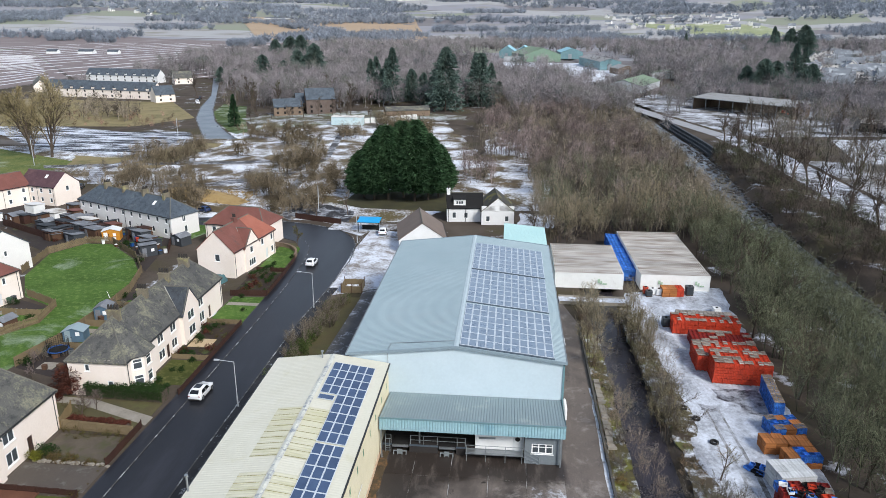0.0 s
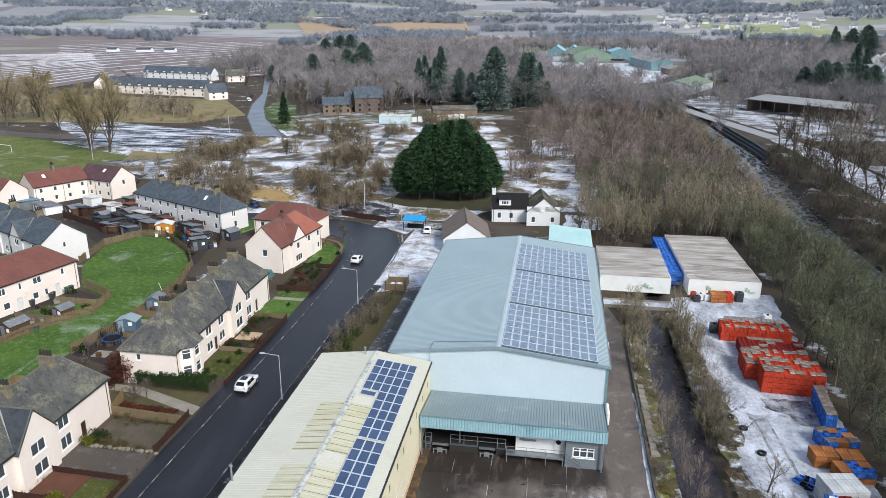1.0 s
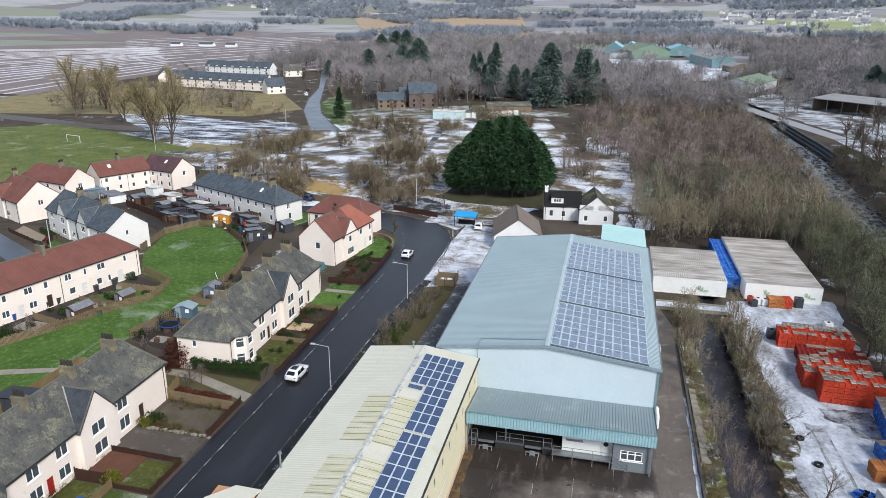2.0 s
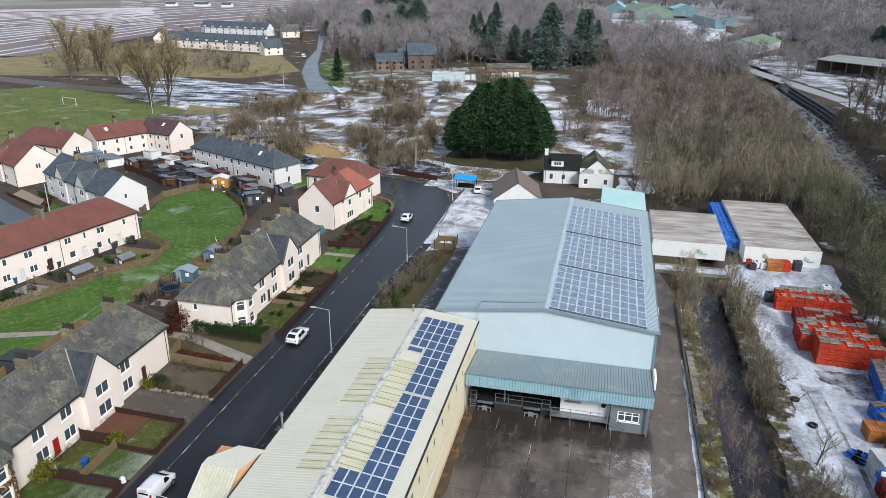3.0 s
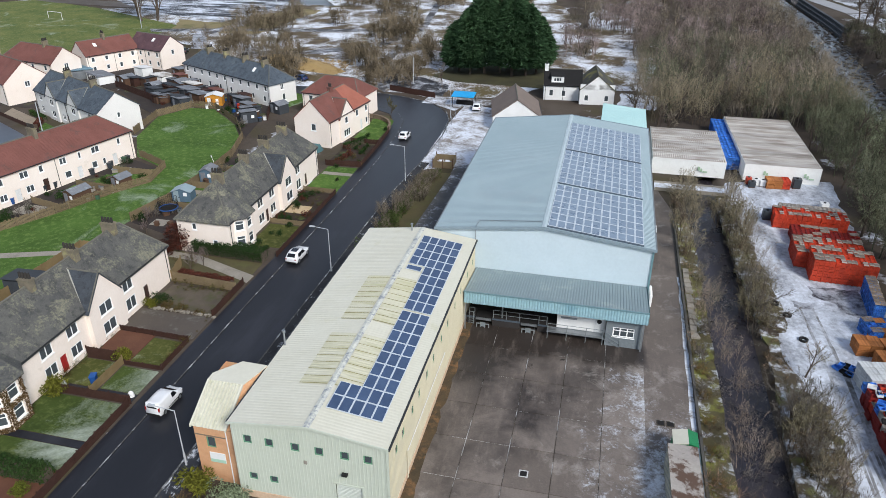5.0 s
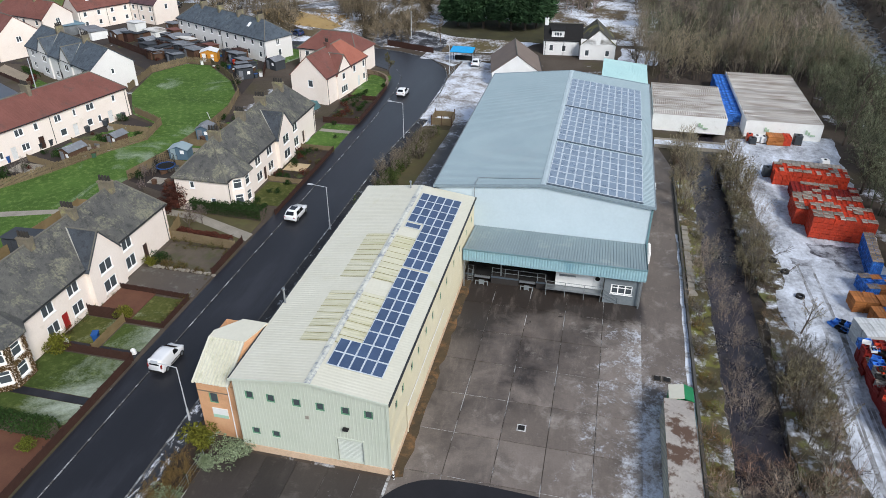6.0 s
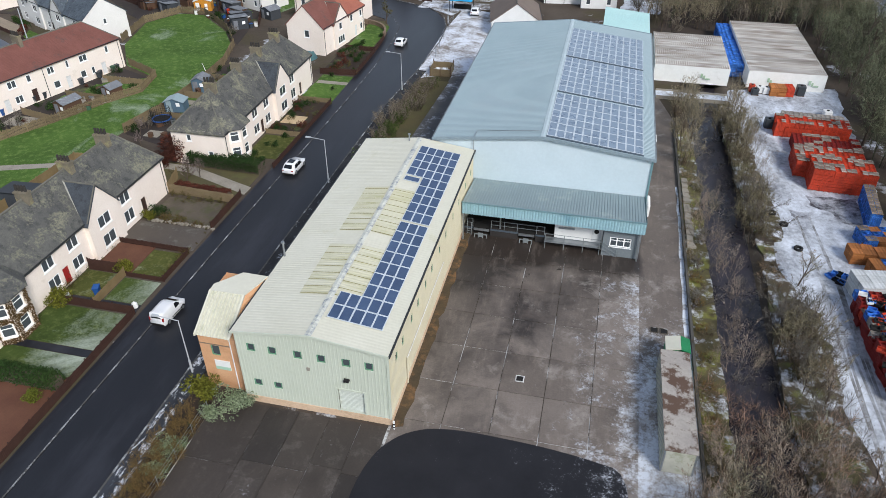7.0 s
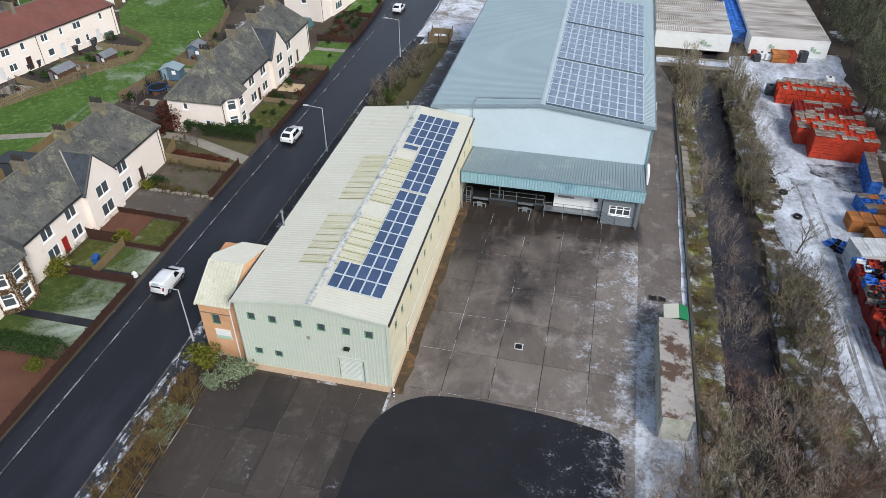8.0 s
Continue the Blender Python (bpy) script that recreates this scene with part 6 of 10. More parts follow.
# far woods, belt after belt
def clear_of_works(x, y):
    """Keeps the far road, depot, sheds and town free of trees."""
    if 285 < y < 495 and abs(x - (87.5 - (y - 303) * 0.222)) < 13:
        return False
    if 94 < x < 152 and 300 < y < 412 and noise.noise((x / 12, y / 12, 7.0)) < 0.25:
        return False
    if 520 < y < 900 and -0.03 < x / y < 0.165 and noise.noise((x / 20, y / 20, 6.0)) < 0.2:
        return False
    if 48 < x < 128 and 450 < y < 600 and noise.noise((x / 14, y / 14, 7.0)) < 0.3:
        return False
    if -60 < x < 135 and 730 < y < 1070:
        return False
    if 195 < x < 640 and 490 < y < 1270 and noise.noise((x / 45, y / 60, 9.0)) < -0.12:
        return False
    if 440 < y < 980 and 0.375 < x / y < 0.56 and noise.noise((x / 25, y / 40, 4.0)) < 0.33:
        return False
    if 300 < y < 398 and 0.235 < x / y < 0.385:
        return False
    if y < 540 and -0.478 < x / y < -0.412:
        return False
    if y < 372 and -0.412 < x / y < -0.235 and noise.noise((x / 9, y / 9, 2.0)) < 0.3:
        return False
    if y < 384 and -0.235 <= x / y < 0.0:
        return False
    if -175 < x < -95 and 296 < y < 372 and x + 0.53 * (y - 283) + 117 < 24:
        return False
    if x < -147 and y < 300:
        return False
    if x < -290 and y < 1300 and x < -230 - 0.5 * (y - 500):
        return False
    return not (240 < x < 780 and 1600 < y < 2720 and noise.noise((x / 120, y / 160, 9.0)) < 0.15)


def belt(n, x0, x1, y0, y1, seed, twig=TWIG, tall=(8, 15), per=34, blade=0.35, cut=-0.1, scale=60.0, wide=0.45):
    rg = random.Random(seed)
    return scrub("woods", spread(rg, n, x0, x1, y0, y1, lambda x, y: clear_of_works(x, y) and noise.noise((x / scale, y / scale, seed * 1.0)) > cut), twig, "far winter woods, brown and grey", seed, int(per * 1.9), blade * 1.05, tall, wide, 0.3, "woods", 0.3)


belt(900, -130, 75, 345, 520, 21, TWIG_WOOD, (9, 17), 110, 0.15, -0.3, 40)
belt(640, 66, 330, 300, 520, 22, TWIG_WOOD, (8, 14), 70, 0.17, -0.12, 45)
belt(1000, -330, 40, 510, 860, 23, TWIG_WOOD, (10, 19), 70, 0.26, -0.25, 90)
belt(900, 60, 520, 520, 950, 24, TWIG_WOOD, (9, 16), 50, 0.28, -0.1, 80)
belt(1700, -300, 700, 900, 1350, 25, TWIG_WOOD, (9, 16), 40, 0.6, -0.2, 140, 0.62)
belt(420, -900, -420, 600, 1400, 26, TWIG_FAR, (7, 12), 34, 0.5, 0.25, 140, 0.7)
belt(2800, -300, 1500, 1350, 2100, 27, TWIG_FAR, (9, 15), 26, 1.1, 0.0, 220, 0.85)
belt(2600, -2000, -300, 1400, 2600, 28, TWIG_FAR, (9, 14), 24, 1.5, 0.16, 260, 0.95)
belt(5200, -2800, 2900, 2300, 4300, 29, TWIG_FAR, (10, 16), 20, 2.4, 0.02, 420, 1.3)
belt(260, -175, -60, 330, 520, 32, TWIG_WOOD, (8, 15), 100, 0.13, -0.2, 30)
belt(160, -330, -150, 205, 400, 30, TWIG_YELLOW, (4, 8), 60, 0.14, 0.0, 40)
belt(160, -420, -180, 440, 600, 31, TWIG_WOOD, (6, 11), 44, 0.25, 0.1, 60)

scrub("scrub", spread(rng, 60, -215, -128, 296, 338, lambda x, y: x / y < -0.48), TWIG_RUST, "dark hedge bushes before the far terrace", 47, 130, 0.06, (1.8, 3.4), 0.6, 0.4)
scrub("scrub", spread(rng, 90, -136, -104, 190, 262), TWIG_YELLOW, "brown bushes beside the old car park", 48, 170, 0.05, (1.5, 3.5), 0.6, 0.4)
# tone of the dark wood lifted to put distance haze into it
DARKWOOD = twig_material("dark winter wood", "676364", "757072", "64676a", 0.9, 1.1, 0.5)
belt(260, -140, 80, 345, 560, 33, DARKWOOD, (9, 16), 90, 0.16, 0.12, 28)
belt(420, 100, 430, 300, 700, 34, DARKWOOD, (8, 15), 70, 0.22, -0.05, 50)
belt(420, -320, 420, 560, 1000, 35, DARKWOOD, (10, 18), 50, 0.3, 0.1, 60)
belt(420, 120, 360, 310, 560, 36, DARKWOOD, (10, 17), 80, 0.17, -0.2, 40)
belt(300, 150, 330, 235, 440, 39, DARKWOOD, (8, 14), 110, 0.12, -0.25, 30)
belt(380, 150, 480, 560, 900, 37, TWIG_WOOD, (11, 18), 55, 0.28, -0.15, 60)
belt(520, 300, 800, 900, 1450, 38, DARKWOOD, (10, 17), 40, 0.5, -0.1, 90, 0.6)
# far conifers
SPIRE = conifer(41, 26, 5.2, 5200, "tall dark spruce among bare woods")
belt(330, 96, 240, 300, 470, 45, TWIG_WOOD, (7, 12), 90, 0.14, -0.3, 30)
belt(260, 70, 150, 440, 640, 46, TWIG_WOOD, (6, 11), 80, 0.16, -0.3, 25)
place(SPIRE, [(-78, 405, 0.9), (-72, 400, 0.66), (-65, 394, 1.0), (-26, 532, 1.0), (-20, 540, 0.8), (-58, 408, 0.6), (205, 553, 1.15), (214, 560, 0.9), (390, 1148, 1.6), (415, 1152, 1.5), (400, 1160, 1.2), (300, 1315, 0.9), (238, 640, 0.8), (215, 430, 0.8), (-71, 414, 1.0), (-84, 456, 0.9), (-76, 410, 0.7), (-12, 420, 0.9), (-20, 424, 1.0)], rng, group="spruces in the woods")
BROAD = conifer(42, 22, 8.6, 13000, "broad dark evergreen among bare woods", dome=0.5)
place(BROAD, [(-186, 534, 0.85), (-172, 542, 0.75), (-158, 548, 0.9), (-149, 546, 1.2), (-166, 560, 1.0), (-214, 522, 0.6), (-206, 530, 0.55), (154, 460, 1.1), (164, 468, 0.95), (147, 470, 0.9), (178, 462, 0.9), (186, 470, 0.8), (349, 912, 1.6), (-225, 770, 1.2), (-242, 790, 1.2), (-256, 780, 1.1), (436, 1154, 1.6), (420, 1165, 1.4)], rng, group="broad evergreens in the woods")
PINE = conifer(44, 28, 7.5, 6500, "round-topped dark pine in the wood", dome=0.45)
place(PINE, [(-33, 368, 1.0), (-48, 400, 0.7), (-43, 394, 0.65), (-17, 390, 0.95), (-57, 413, 0.6), (-38, 388, 0.7), (-30, 398, 0.6), (-24, 402, 0.55), (-6, 404, 0.5)], rng, group="pines behind the waste ground")
S = conifer(43, 14, 2.3, 7000, "slim dark cypress by the far road", needle=NEEDLE_C)
S.matrix_basis = pose(-120.6, 304.8, 0)


def creeper(h):
    """A brown climber over the canted bay, clear of its windows."""
    g = np.random.default_rng(401)
    pts = [(1.2, 0.02), (2.2, -1.3), (4.6, -1.3), (5.8, 0.02)]
    base, tip = [], []
    for a, b in zip(pts[:2], pts[1:3]):
        L = math.dist(a, b)
        d = Vector(((b[0] - a[0]) / L, (b[1] - a[1]) / L, 0))
        out = Vector((d.y, -d.x, 0))
        for k in range(2600):
            u, z = g.uniform(0, L), g.uniform(0.1, 4.7)
            if abs(u - L / 2) < 0.72 and (3.0 < z < 4.7 or 0.65 < z < 2.4):
                continue
            p = Vector((a[0], a[1], z)) + d * u + out * g.uniform(0.01, 0.12)
            base.append(tuple(p))
            tip.append(tuple(p + out * g.uniform(0.02, 0.12) + d * g.uniform(-0.15, 0.15) + Vector((0, 0, g.uniform(-0.18, 0.1)))))
    leaf = twig_material("brown creeper", "6a5236", "574630", "4d4a2c", 0.5, 1.4)
    part("creeper", tri_mesh("creeper", blades(np.array(base), np.array(tip), np.full(len(base), 0.13), g), leaf), leaf, h, "brown climbing plant over the bay")


creeper(NEAR_PAIR)
# the big cluster of cypresses by the bend
def cypress(seed, height, radius, count):
    """A broad cypress with a domed crown of layered sprays."""
    g = np.random.default_rng(seed)
    a, u = g.random(count) * 6.283, g.random(count) ** 1.1
    prof = np.maximum(0.0, 1 - np.maximum(0.0, (u - 0.2) / 0.8) ** 1.7) ** 0.7 * np.where(u < 0.2, 0.72 + 1.4 * u, 1.0)
    z = height * (0.15 + 0.85 * u)
    lump = 1 + 0.11 * np.sin(a * 3 + u * 5 + seed) + 0.10 * np.sin(a * 8 - u * 13 + seed * 2) + 0.09 * np.sin(z * 3.0 + 2.5 * np.sin(a * 5 + seed)) + 0.09 * g.normal(size=count)
    rad = radius * prof * lump * (0.5 + 0.5 * g.random(count) ** 0.25)
    p = np.stack([rad * np.cos(a), rad * np.sin(a), z], 1)
    out = np.stack([np.cos(a) + g.normal(size=count) * 0.3, np.sin(a) + g.normal(size=count) * 0.3, g.normal(-0.05, 0.3, count)], 1)
    tip = p + unit(out) * g.uniform(0.4, 1.5, (count, 1))
    t = thing("cypress", pose(0, 0, 0), "huge dark green cypress in a dense cluster by the bend", "tree", "cluster of cypresses")
    s = Shape().bar((0, 0, -0.2), (0, 0, height * 0.9), 0.35, 7, 0.05)
    part("trunk", s, M["bark"], t)
    part("crown", tri_mesh("crown", blades(p, tip, np.full(count, 0.36), g), NEEDLE_C), NEEDLE_C, t)
    return t


for k, (x, y, h, r) in enumerate(((-38.2, 182.5, 12.8, 4.0), (-35.0, 180.5, 16.2, 4.3), (-31.4, 181.5, 19.4, 4.7), (-27.6, 183.5, 20.4, 4.8), (-24.2, 180.5, 19.8, 4.7), (-20.8, 182.0, 17.6, 4.4), (-18.4, 185.0, 14.2, 3.8), (-33.4, 186.5, 18.6, 4.6), (-24.6, 187.5, 20.2, 4.8))):
    cypress(50 + k, h, r, 12000).matrix_basis = pose(x, y, 0, 0, 0, 60 * k)

# mossy grass with the trees' shade painted into its tones
setting("cypress_floor", sheet(ragged([(-44, 176), (-36, 171.5), (-14, 170.5), (-12, 190), (-40, 192)], 2.0, 0.7), 0.052), surface("shaded mossy grass", "33301f", "45442a", 0.25, 4.0, 0.95, 0.5), "dark mossy grass under the cypresses", "grass")
# tall bare trees by the playing field, street tree
T1 = bare_tree(61, 24, TWIG_OLIVE, "tall leafless tree by the playing field", [(14, 0.62, 0.7, 0.2, 0.06), (8, 0.6, 0.55, 0.1, 0.2), (6, 0.7, 0.6, 0.05, 0.2), (7, 0.8, 0.6, 0.0, 0.09)])
place(T1, [(-161, 226), (-156, 228, 0.95), (-166, 232, 0.85), (-236, 276), (-243, 305, 1.0), (-230, 292, 0.85), (-205, 268, 0.7), (-252, 300, 0.8)], rng, group="bare trees by the field")
T2 = bare_tree(62, 15, DARKTWIG, "spreading leafless tree on the river bank", width=0.09)
bank = [(84.2 - rng.uniform(0, 3.5), y + rng.uniform(-2, 2), rng.uniform(0.85, 1.2)) for y in range(96, 282, 8)]
place(T2, bank + [(101 + rng.uniform(0, 22), y) for y in range(120, 320, 12)], rng, group="bare trees along the river")
TH = copy_thing(T2, pose(0, 0, 0))
place(TH, [(-92, 340, 0.62), (-78, 346, 0.7), (-104, 336, 0.45), (-70, 352, 0.8), (-122, 338, 0.6), (-66, 336, 0.5), (-113, 332, 0.5), (-99, 338, 0.55), (-86, 342, 0.7), (-84, 372, 1.0), (-118, 362, 1.0), (-97, 382, 1.1), (-108, 372, 0.9), (-128, 352, 0.7), (-125, 345), (-108, 376), (-84, 352, 0.9), (-136, 368, 1.1), (-131, 331, 0.6), (-101, 322, 0.55), (-78, 338, 0.8), (-146, 392, 1.2), (-156, 402, 1.1), (-118, 318, 0.5), (104, 318, 0.9), (112, 330), (123, 322, 0.9), (131, 336), (142, 326, 0.9), (152, 340), (-210, 412, 0.8), (-188, 420)] + [(140 + 9.5 * (k % 8) + rng.uniform(-4, 4), 232 + 26 * (k // 8) + rng.uniform(-9, 9) + 2 * (k % 8), rng.uniform(0.7, 1.1)) for k in range(32)], rng, group="bare trees round the far houses")
T3 = bare_tree(63, 10, TWIG_GREEN, "lichened bare tree beside the storage yard", width=0.055)
place(T3, [(38.5 + rng.uniform(-1, 9), 24 + 4.6 * k, rng.uniform(0.8, 1.15)) for k in range(27)], rng, group="lichened trees east of the yard")
T4 = bare_tree(64, 6.4, twig_material("olive-brown twigs", "6b6544", "7a7350", "5f5a3e", 0.4, 1.4), "small leafless street tree on a grass corner", width=0.06)
place(T4, [(-43.9, 139.5)], rng)
T5 = bare_tree(65, 9, TWIG_YELLOW, "leafless birch behind the works", width=0.05)
place(T5, [(6.5, 152), (11, 147), (14, 155, 1.2), (9, 162), (18, 150), (21, 160, 1.2), (26, 154), (31, 152), (-13, 170, 0.6), (-39, 166, 0.7), (-45, 160, 0.55), (12, 139, 0.9)], rng, group="birches behind the works")

TALL = stem_bush(79, 9.0, 4.2, 15, twig_material("tall pale stems", "8a8069", "978c76", "7c7460", 0.5, 1.4), "tall clump of pale willow stems behind the containers", 0.04, upright=0.28, radius=0.05)
place(TALL, [(11.5, 149.5), (15.5, 152, 1.1), (9.5, 155, 0.8), (20, 150.5, 0.9), (24, 156), (30, 153.5, 1.1), (36, 156, 0.9), (41, 154), (46, 157, 1.1), (18, 160, 1.1), (27, 163), (34, 166, 1.1), (43, 164), (51, 160, 0.9), (14, 166, 0.9)], rng, 0.85, 1.15, "tall willows behind the containers")
# lade banks: upright stems
B1 = stem_bush(71, 6.0, 2.4, 11, twig_material("upright willow shoots", "8a806a", "988d77", "7a725f", 0.3, 1.5), "upright leafless willow bush on the stream bank", 0.045, upright=0.18, radius=0.05)
place(B1, [(13.0, 106), (13.4, 101, 1.1), (13.2, 95, 1.1), (13.0, 90, 0.9), (13.6, 110, 0.8), (20.2, 104, 0.9), (20.6, 96, 0.8), (14.2, 84, 0.55), (21.0, 112, 0.8)], rng, 0.85, 1.1, "willow bushes along the stream")
B2 = stem_bush(72, 5.0, 3.0, 12, twig_material("lichened shoots", "756d56", "857d66", "8e8470", 0.28, 1.5), "tangled leafless bush on the stream bank", 0.036, upright=0.36, radius=0.045)
place(B2, [(19.9 + rng.uniform(-0.9, 1.4), y + rng.uniform(-1.5, 1.5), rng.uniform(0.6, 1.0)) for y in (75, 77, 79.5, 82, 84, 86, 88, 91, 94, 97, 100, 103, 107)] + [(20.6, 54.4, 0.9), (22.4, 56, 0.8), (21.8, 49.8, 0.8)], rng, 0.85, 1.1, "bushes along the stream")
PALETWIG = twig_material("pale bare shoots", "857669", "978a7c", "87856e", 0.3, 1.6)
B3 = stem_bush(73, 5.6, 5.5, 26, PALETWIG, "large pale-twigged leafless bush at the yard's end", 0.034, upright=0.62, radius=0.042)
place(B3, [(15.4, 35.5), (19.0, 38.5), (12.6, 32.0, 0.8), (17.0, 31), (20.5, 33.5, 0.9), (14.0, 40.2, 0.62), (18.2, 43.0, 0.55), (21.5, 28), (9.4, 30.5, 0.7), (11.6, 34.0, 0.6), (7.4, 27.6, 0.8), (15.5, 27)], rng, 0.9, 1.1, "bushes at the yard's end")
B4 = stem_bush(74, 3.6, 3.0, 20, TWIG, "small leafless bush at the edge of the snow", 0.03, upright=0.6)
place(B4, [(21.5, 61, 0.9), (22.6, 57.4), (21.6, 52), (23.0, 53.6, 0.9), (20.9, 57.6, 0.8), (22.4, 46.6, 0.9), (23.6, 43.4, 0.8), (21.2, 76), (20.8, 81, 0.9), (13.3, 66, 0.5), (12.9, 60, 0.4), (13.4, 72, 0.5), (23.6, 37)], rng, 0.8, 1.15, "bushes beside the snow")
B7 = stem_bush(78, 5.4, 2.8, 13, PALETWIG, "slender pale shoots standing in the stream", 0.018, upright=0.32, radius=0.028)
place(B7, [(14.3, 74.4, 1.1), (14.9, 71.5, 0.7), (16.1, 66.4, 0.8), (16.9, 62.4, 0.7), (15.4, 50.8, 0.9), (16.4, 56.8, 0.7), (17.6, 53.0, 0.6), (14.5, 79, 0.8), (22.0, 84, 0.7), (22.2, 90, 0.8), (22.4, 97, 0.8), (21.8, 104, 0.9)], rng, 0.9, 1.1, "pale shoots in the stream")
B8 = bare_tree(67, 5.2, PALETWIG, "low spreading bare tree at the edge of the snow", width=0.022)
place(B8, [(23.2, 65.6), (22.6, 48.4, 0.8), (24.6, 40.6, 0.8)], rng, 0.95, 1.05, "bare trees at the edge of the snow")
B5 = stem_bush(75, 3.2, 2.6, 22, TWIG_YELLOW, "bushy shrub on the grass bank by the street", 0.03, upright=0.5)
place(B5, [(-28.6, 95.5), (-29.6, 92), (-27.6, 100), (-28.0, 104.5, 0.9), (-27.0, 108, 0.8), (-29.2, 98, 0.8), (-29.8, 88, 0.7)], rng, 0.85, 1.1, "shrubs on the street bank")
B6 = stem_bush(76, 1.7, 2.6, 60, twig_material("dead ochre weeds", "7d6742", "6a5838", "5a4a30", 0.5, 1.4), "ochre-brown dead weeds along a verge", 0.014, upright=0.6, radius=0.012)
place(B6, [(-30.2 + 0.9 * (k % 2), 34.5 - 1.3 * k, rng.uniform(0.6, 1.0)) for k in range(14)] + [(12.9, 64 - 4 * k, 0.5) for k in range(6)], rng, 0.8, 1.1, "undergrowth")
E1 = leafy(81, 2.3, 1.6, 1700, LEAF_Y, "yellow-green evergreen bush beside the works", 0.2)
place(E1, [(-29.9, 37.4), (-47.0, 51.9, 0.62), (-43.9, 33.6, 0.5), (-49.9, 45.4, 0.8), (-50.3, 62.0, 0.5)], rng, 0.95, 1.05)
E2 = leafy(82, 1.5, 1.9, 1800, LEAF_G, "low grey-green shrub by the works door", 0.16)
place(E2, [(-26.6, 36.9), (-28.2, 35.6, 0.6), (-29.4, 31.4, 0.7), (-29.6, 29.4, 0.6)], rng, 0.95, 1.05)
E3 = leafy(83, 2.6, 1.9, 6500, LEAF_R, "copper-brown hedge bush by a garden gate", 0.12)
place(E3, [(-54.6, 77.0, 1.5), (-55.8, 74.6, 0.8)], rng, 0.95, 1.05)
E4 = leafy(84, 1.5, 0.9, 900, LEAF, "round clipped green bush in a front garden", 0.13)
place(E4, [(-49.6, 63.2), (-44.8, 92.8, 0.6), (-45.0, 96.4, 0.6), (-43.0, 117.6, 0.6), (-44.6, 119.6, 0.6), (-43.0, 121.6, 0.5), (-45.0, 124.0, 0.7), (-84.6, 77.6, 1.3), (-86.2, 75.4, 1.2), (-43.2, 86.0, 0.6), (-43.4, 83.2, 0.55), (-44.8, 127, 0.6), (-42.6, 131.5, 0.6), (-99, 141, 1.1), (-64, 104, 0.7)], rng, 0.9, 1.1, "clipped garden bushes")
place(leafy(85, 1.0, 0.8, 420, LEAF, "small evergreen shrub in a front garden bed", 0.12), [(rng.uniform(-46.0, -41.6), y + rng.uniform(-0.8, 0.8), rng.uniform(0.5, 1.0)) for y in (79, 80.5, 84, 87.6, 88.4, 89.6, 94.2, 95.8, 97.4, 98.4, 100.2, 104.8, 110, 112.2, 113.6, 115.4, 118, 120, 121.6)], rng, 0.9, 1.1, "front-garden shrubs")
T6 = bare_tree(66, 4.2, TWIG_RED, "small bare ornamental tree in a garden", width=0.03)
place(T6, [(-50.0, 70.4), (-49.4, 72.6, 0.8), (-64, 82, 0.8), (-62, 79, 0.7)], rng, 0.9, 1.1)


# ------------------------------------------------------------------ fields and far settlements
def field(name, outline, material, label, z=0.3):
    """A sheet between four corners, or a flat one, laid over the land."""
    if len(outline) != 4:
        return setting(name, sheet(outline, z), material, label, "field")
    s, n = Shape(), 16
    a, b2, c, d = [Vector((x, y, 0)) for x, y in outline]
    for j in range(n + 1):
        for i in range(n + 1):
            p = a.lerp(b2, i / n).lerp(d.lerp(c, i / n), j / n)
            s.v.append((p.x, p.y, ground_z(p.x, p.y) + z))
    s.f = [(j * (n + 1) + i, j * (n + 1) + i + 1, (j + 1) * (n + 1) + i + 1, (j + 1) * (n + 1) + i) for j in range(n) for i in range(n)]
    return setting(name, s, material, label, "field")


M["frost"] = surface("frosted ploughland", "736765", "817674", 0.02, 0.4, 0.95, 0.0, stain=("9a9494", 0.012, 0.56, 0.7))
M["pitch"] = lawn("playing field turf", "4a5c30", "6c7040", "808050", 0.28)
M["stubble"] = surface("stubble field", "a08a70", "ab967e", 0.01, 0.3, 0.95, 0.0)
M["pasture"] = surface("winter pasture", "8a9168", "979c78", 0.02, 0.4, 0.95, 0.0, stain=("a8ac92", 0.02, 0.5, 0.65))
M["tunnel"] = surface("snow in furrows", "d2d2d6", "c3c2c6", 0.05, 1.0, 0.8, 0.0)
field("field", [(-1100, 330), (-325, 345), (-345, 540), (-700, 1010)], M["frost"], "mauve-brown ploughed field striped with snow", 0.25)
field("field", [(-700, 1010), (-345, 545), (-225, 555), (-330, 1300)], M["frost"], "ploughed field striped with snow beyond the terrace", 0.3)
field("field", [(-1700, 1000), (-700, 1010), (-340, 1300), (-1100, 1700)], M["frost"], "frosty brown field before the far woods", 0.35)
field("field", [(-520, 1500), (-130, 1320), (-330, 2500), (-900, 2400)], M["stubble"], "tan stubble field", 1.0)
field("field", [(500, 1640), (640, 1660), (700, 2200), (340, 2300)], M["pasture"], "pale green playing field in the far town", 0.8)
field("playing_field", [(-168, 160), (-152, 176), (-142, 191), (-143, 221), (-194, 246), (-229, 257), (-250, 240), (-330, 200), (-230, 150)], M["pitch"], "green and yellowish playing field", 0.05)
field("grass", [(-330, 400), (-190, 392), (-150, 330), (-165, 300), (-200, 296), (-330, 268)], M["wintergrass"], "bleached rough grass before the far terrace", 0.05)
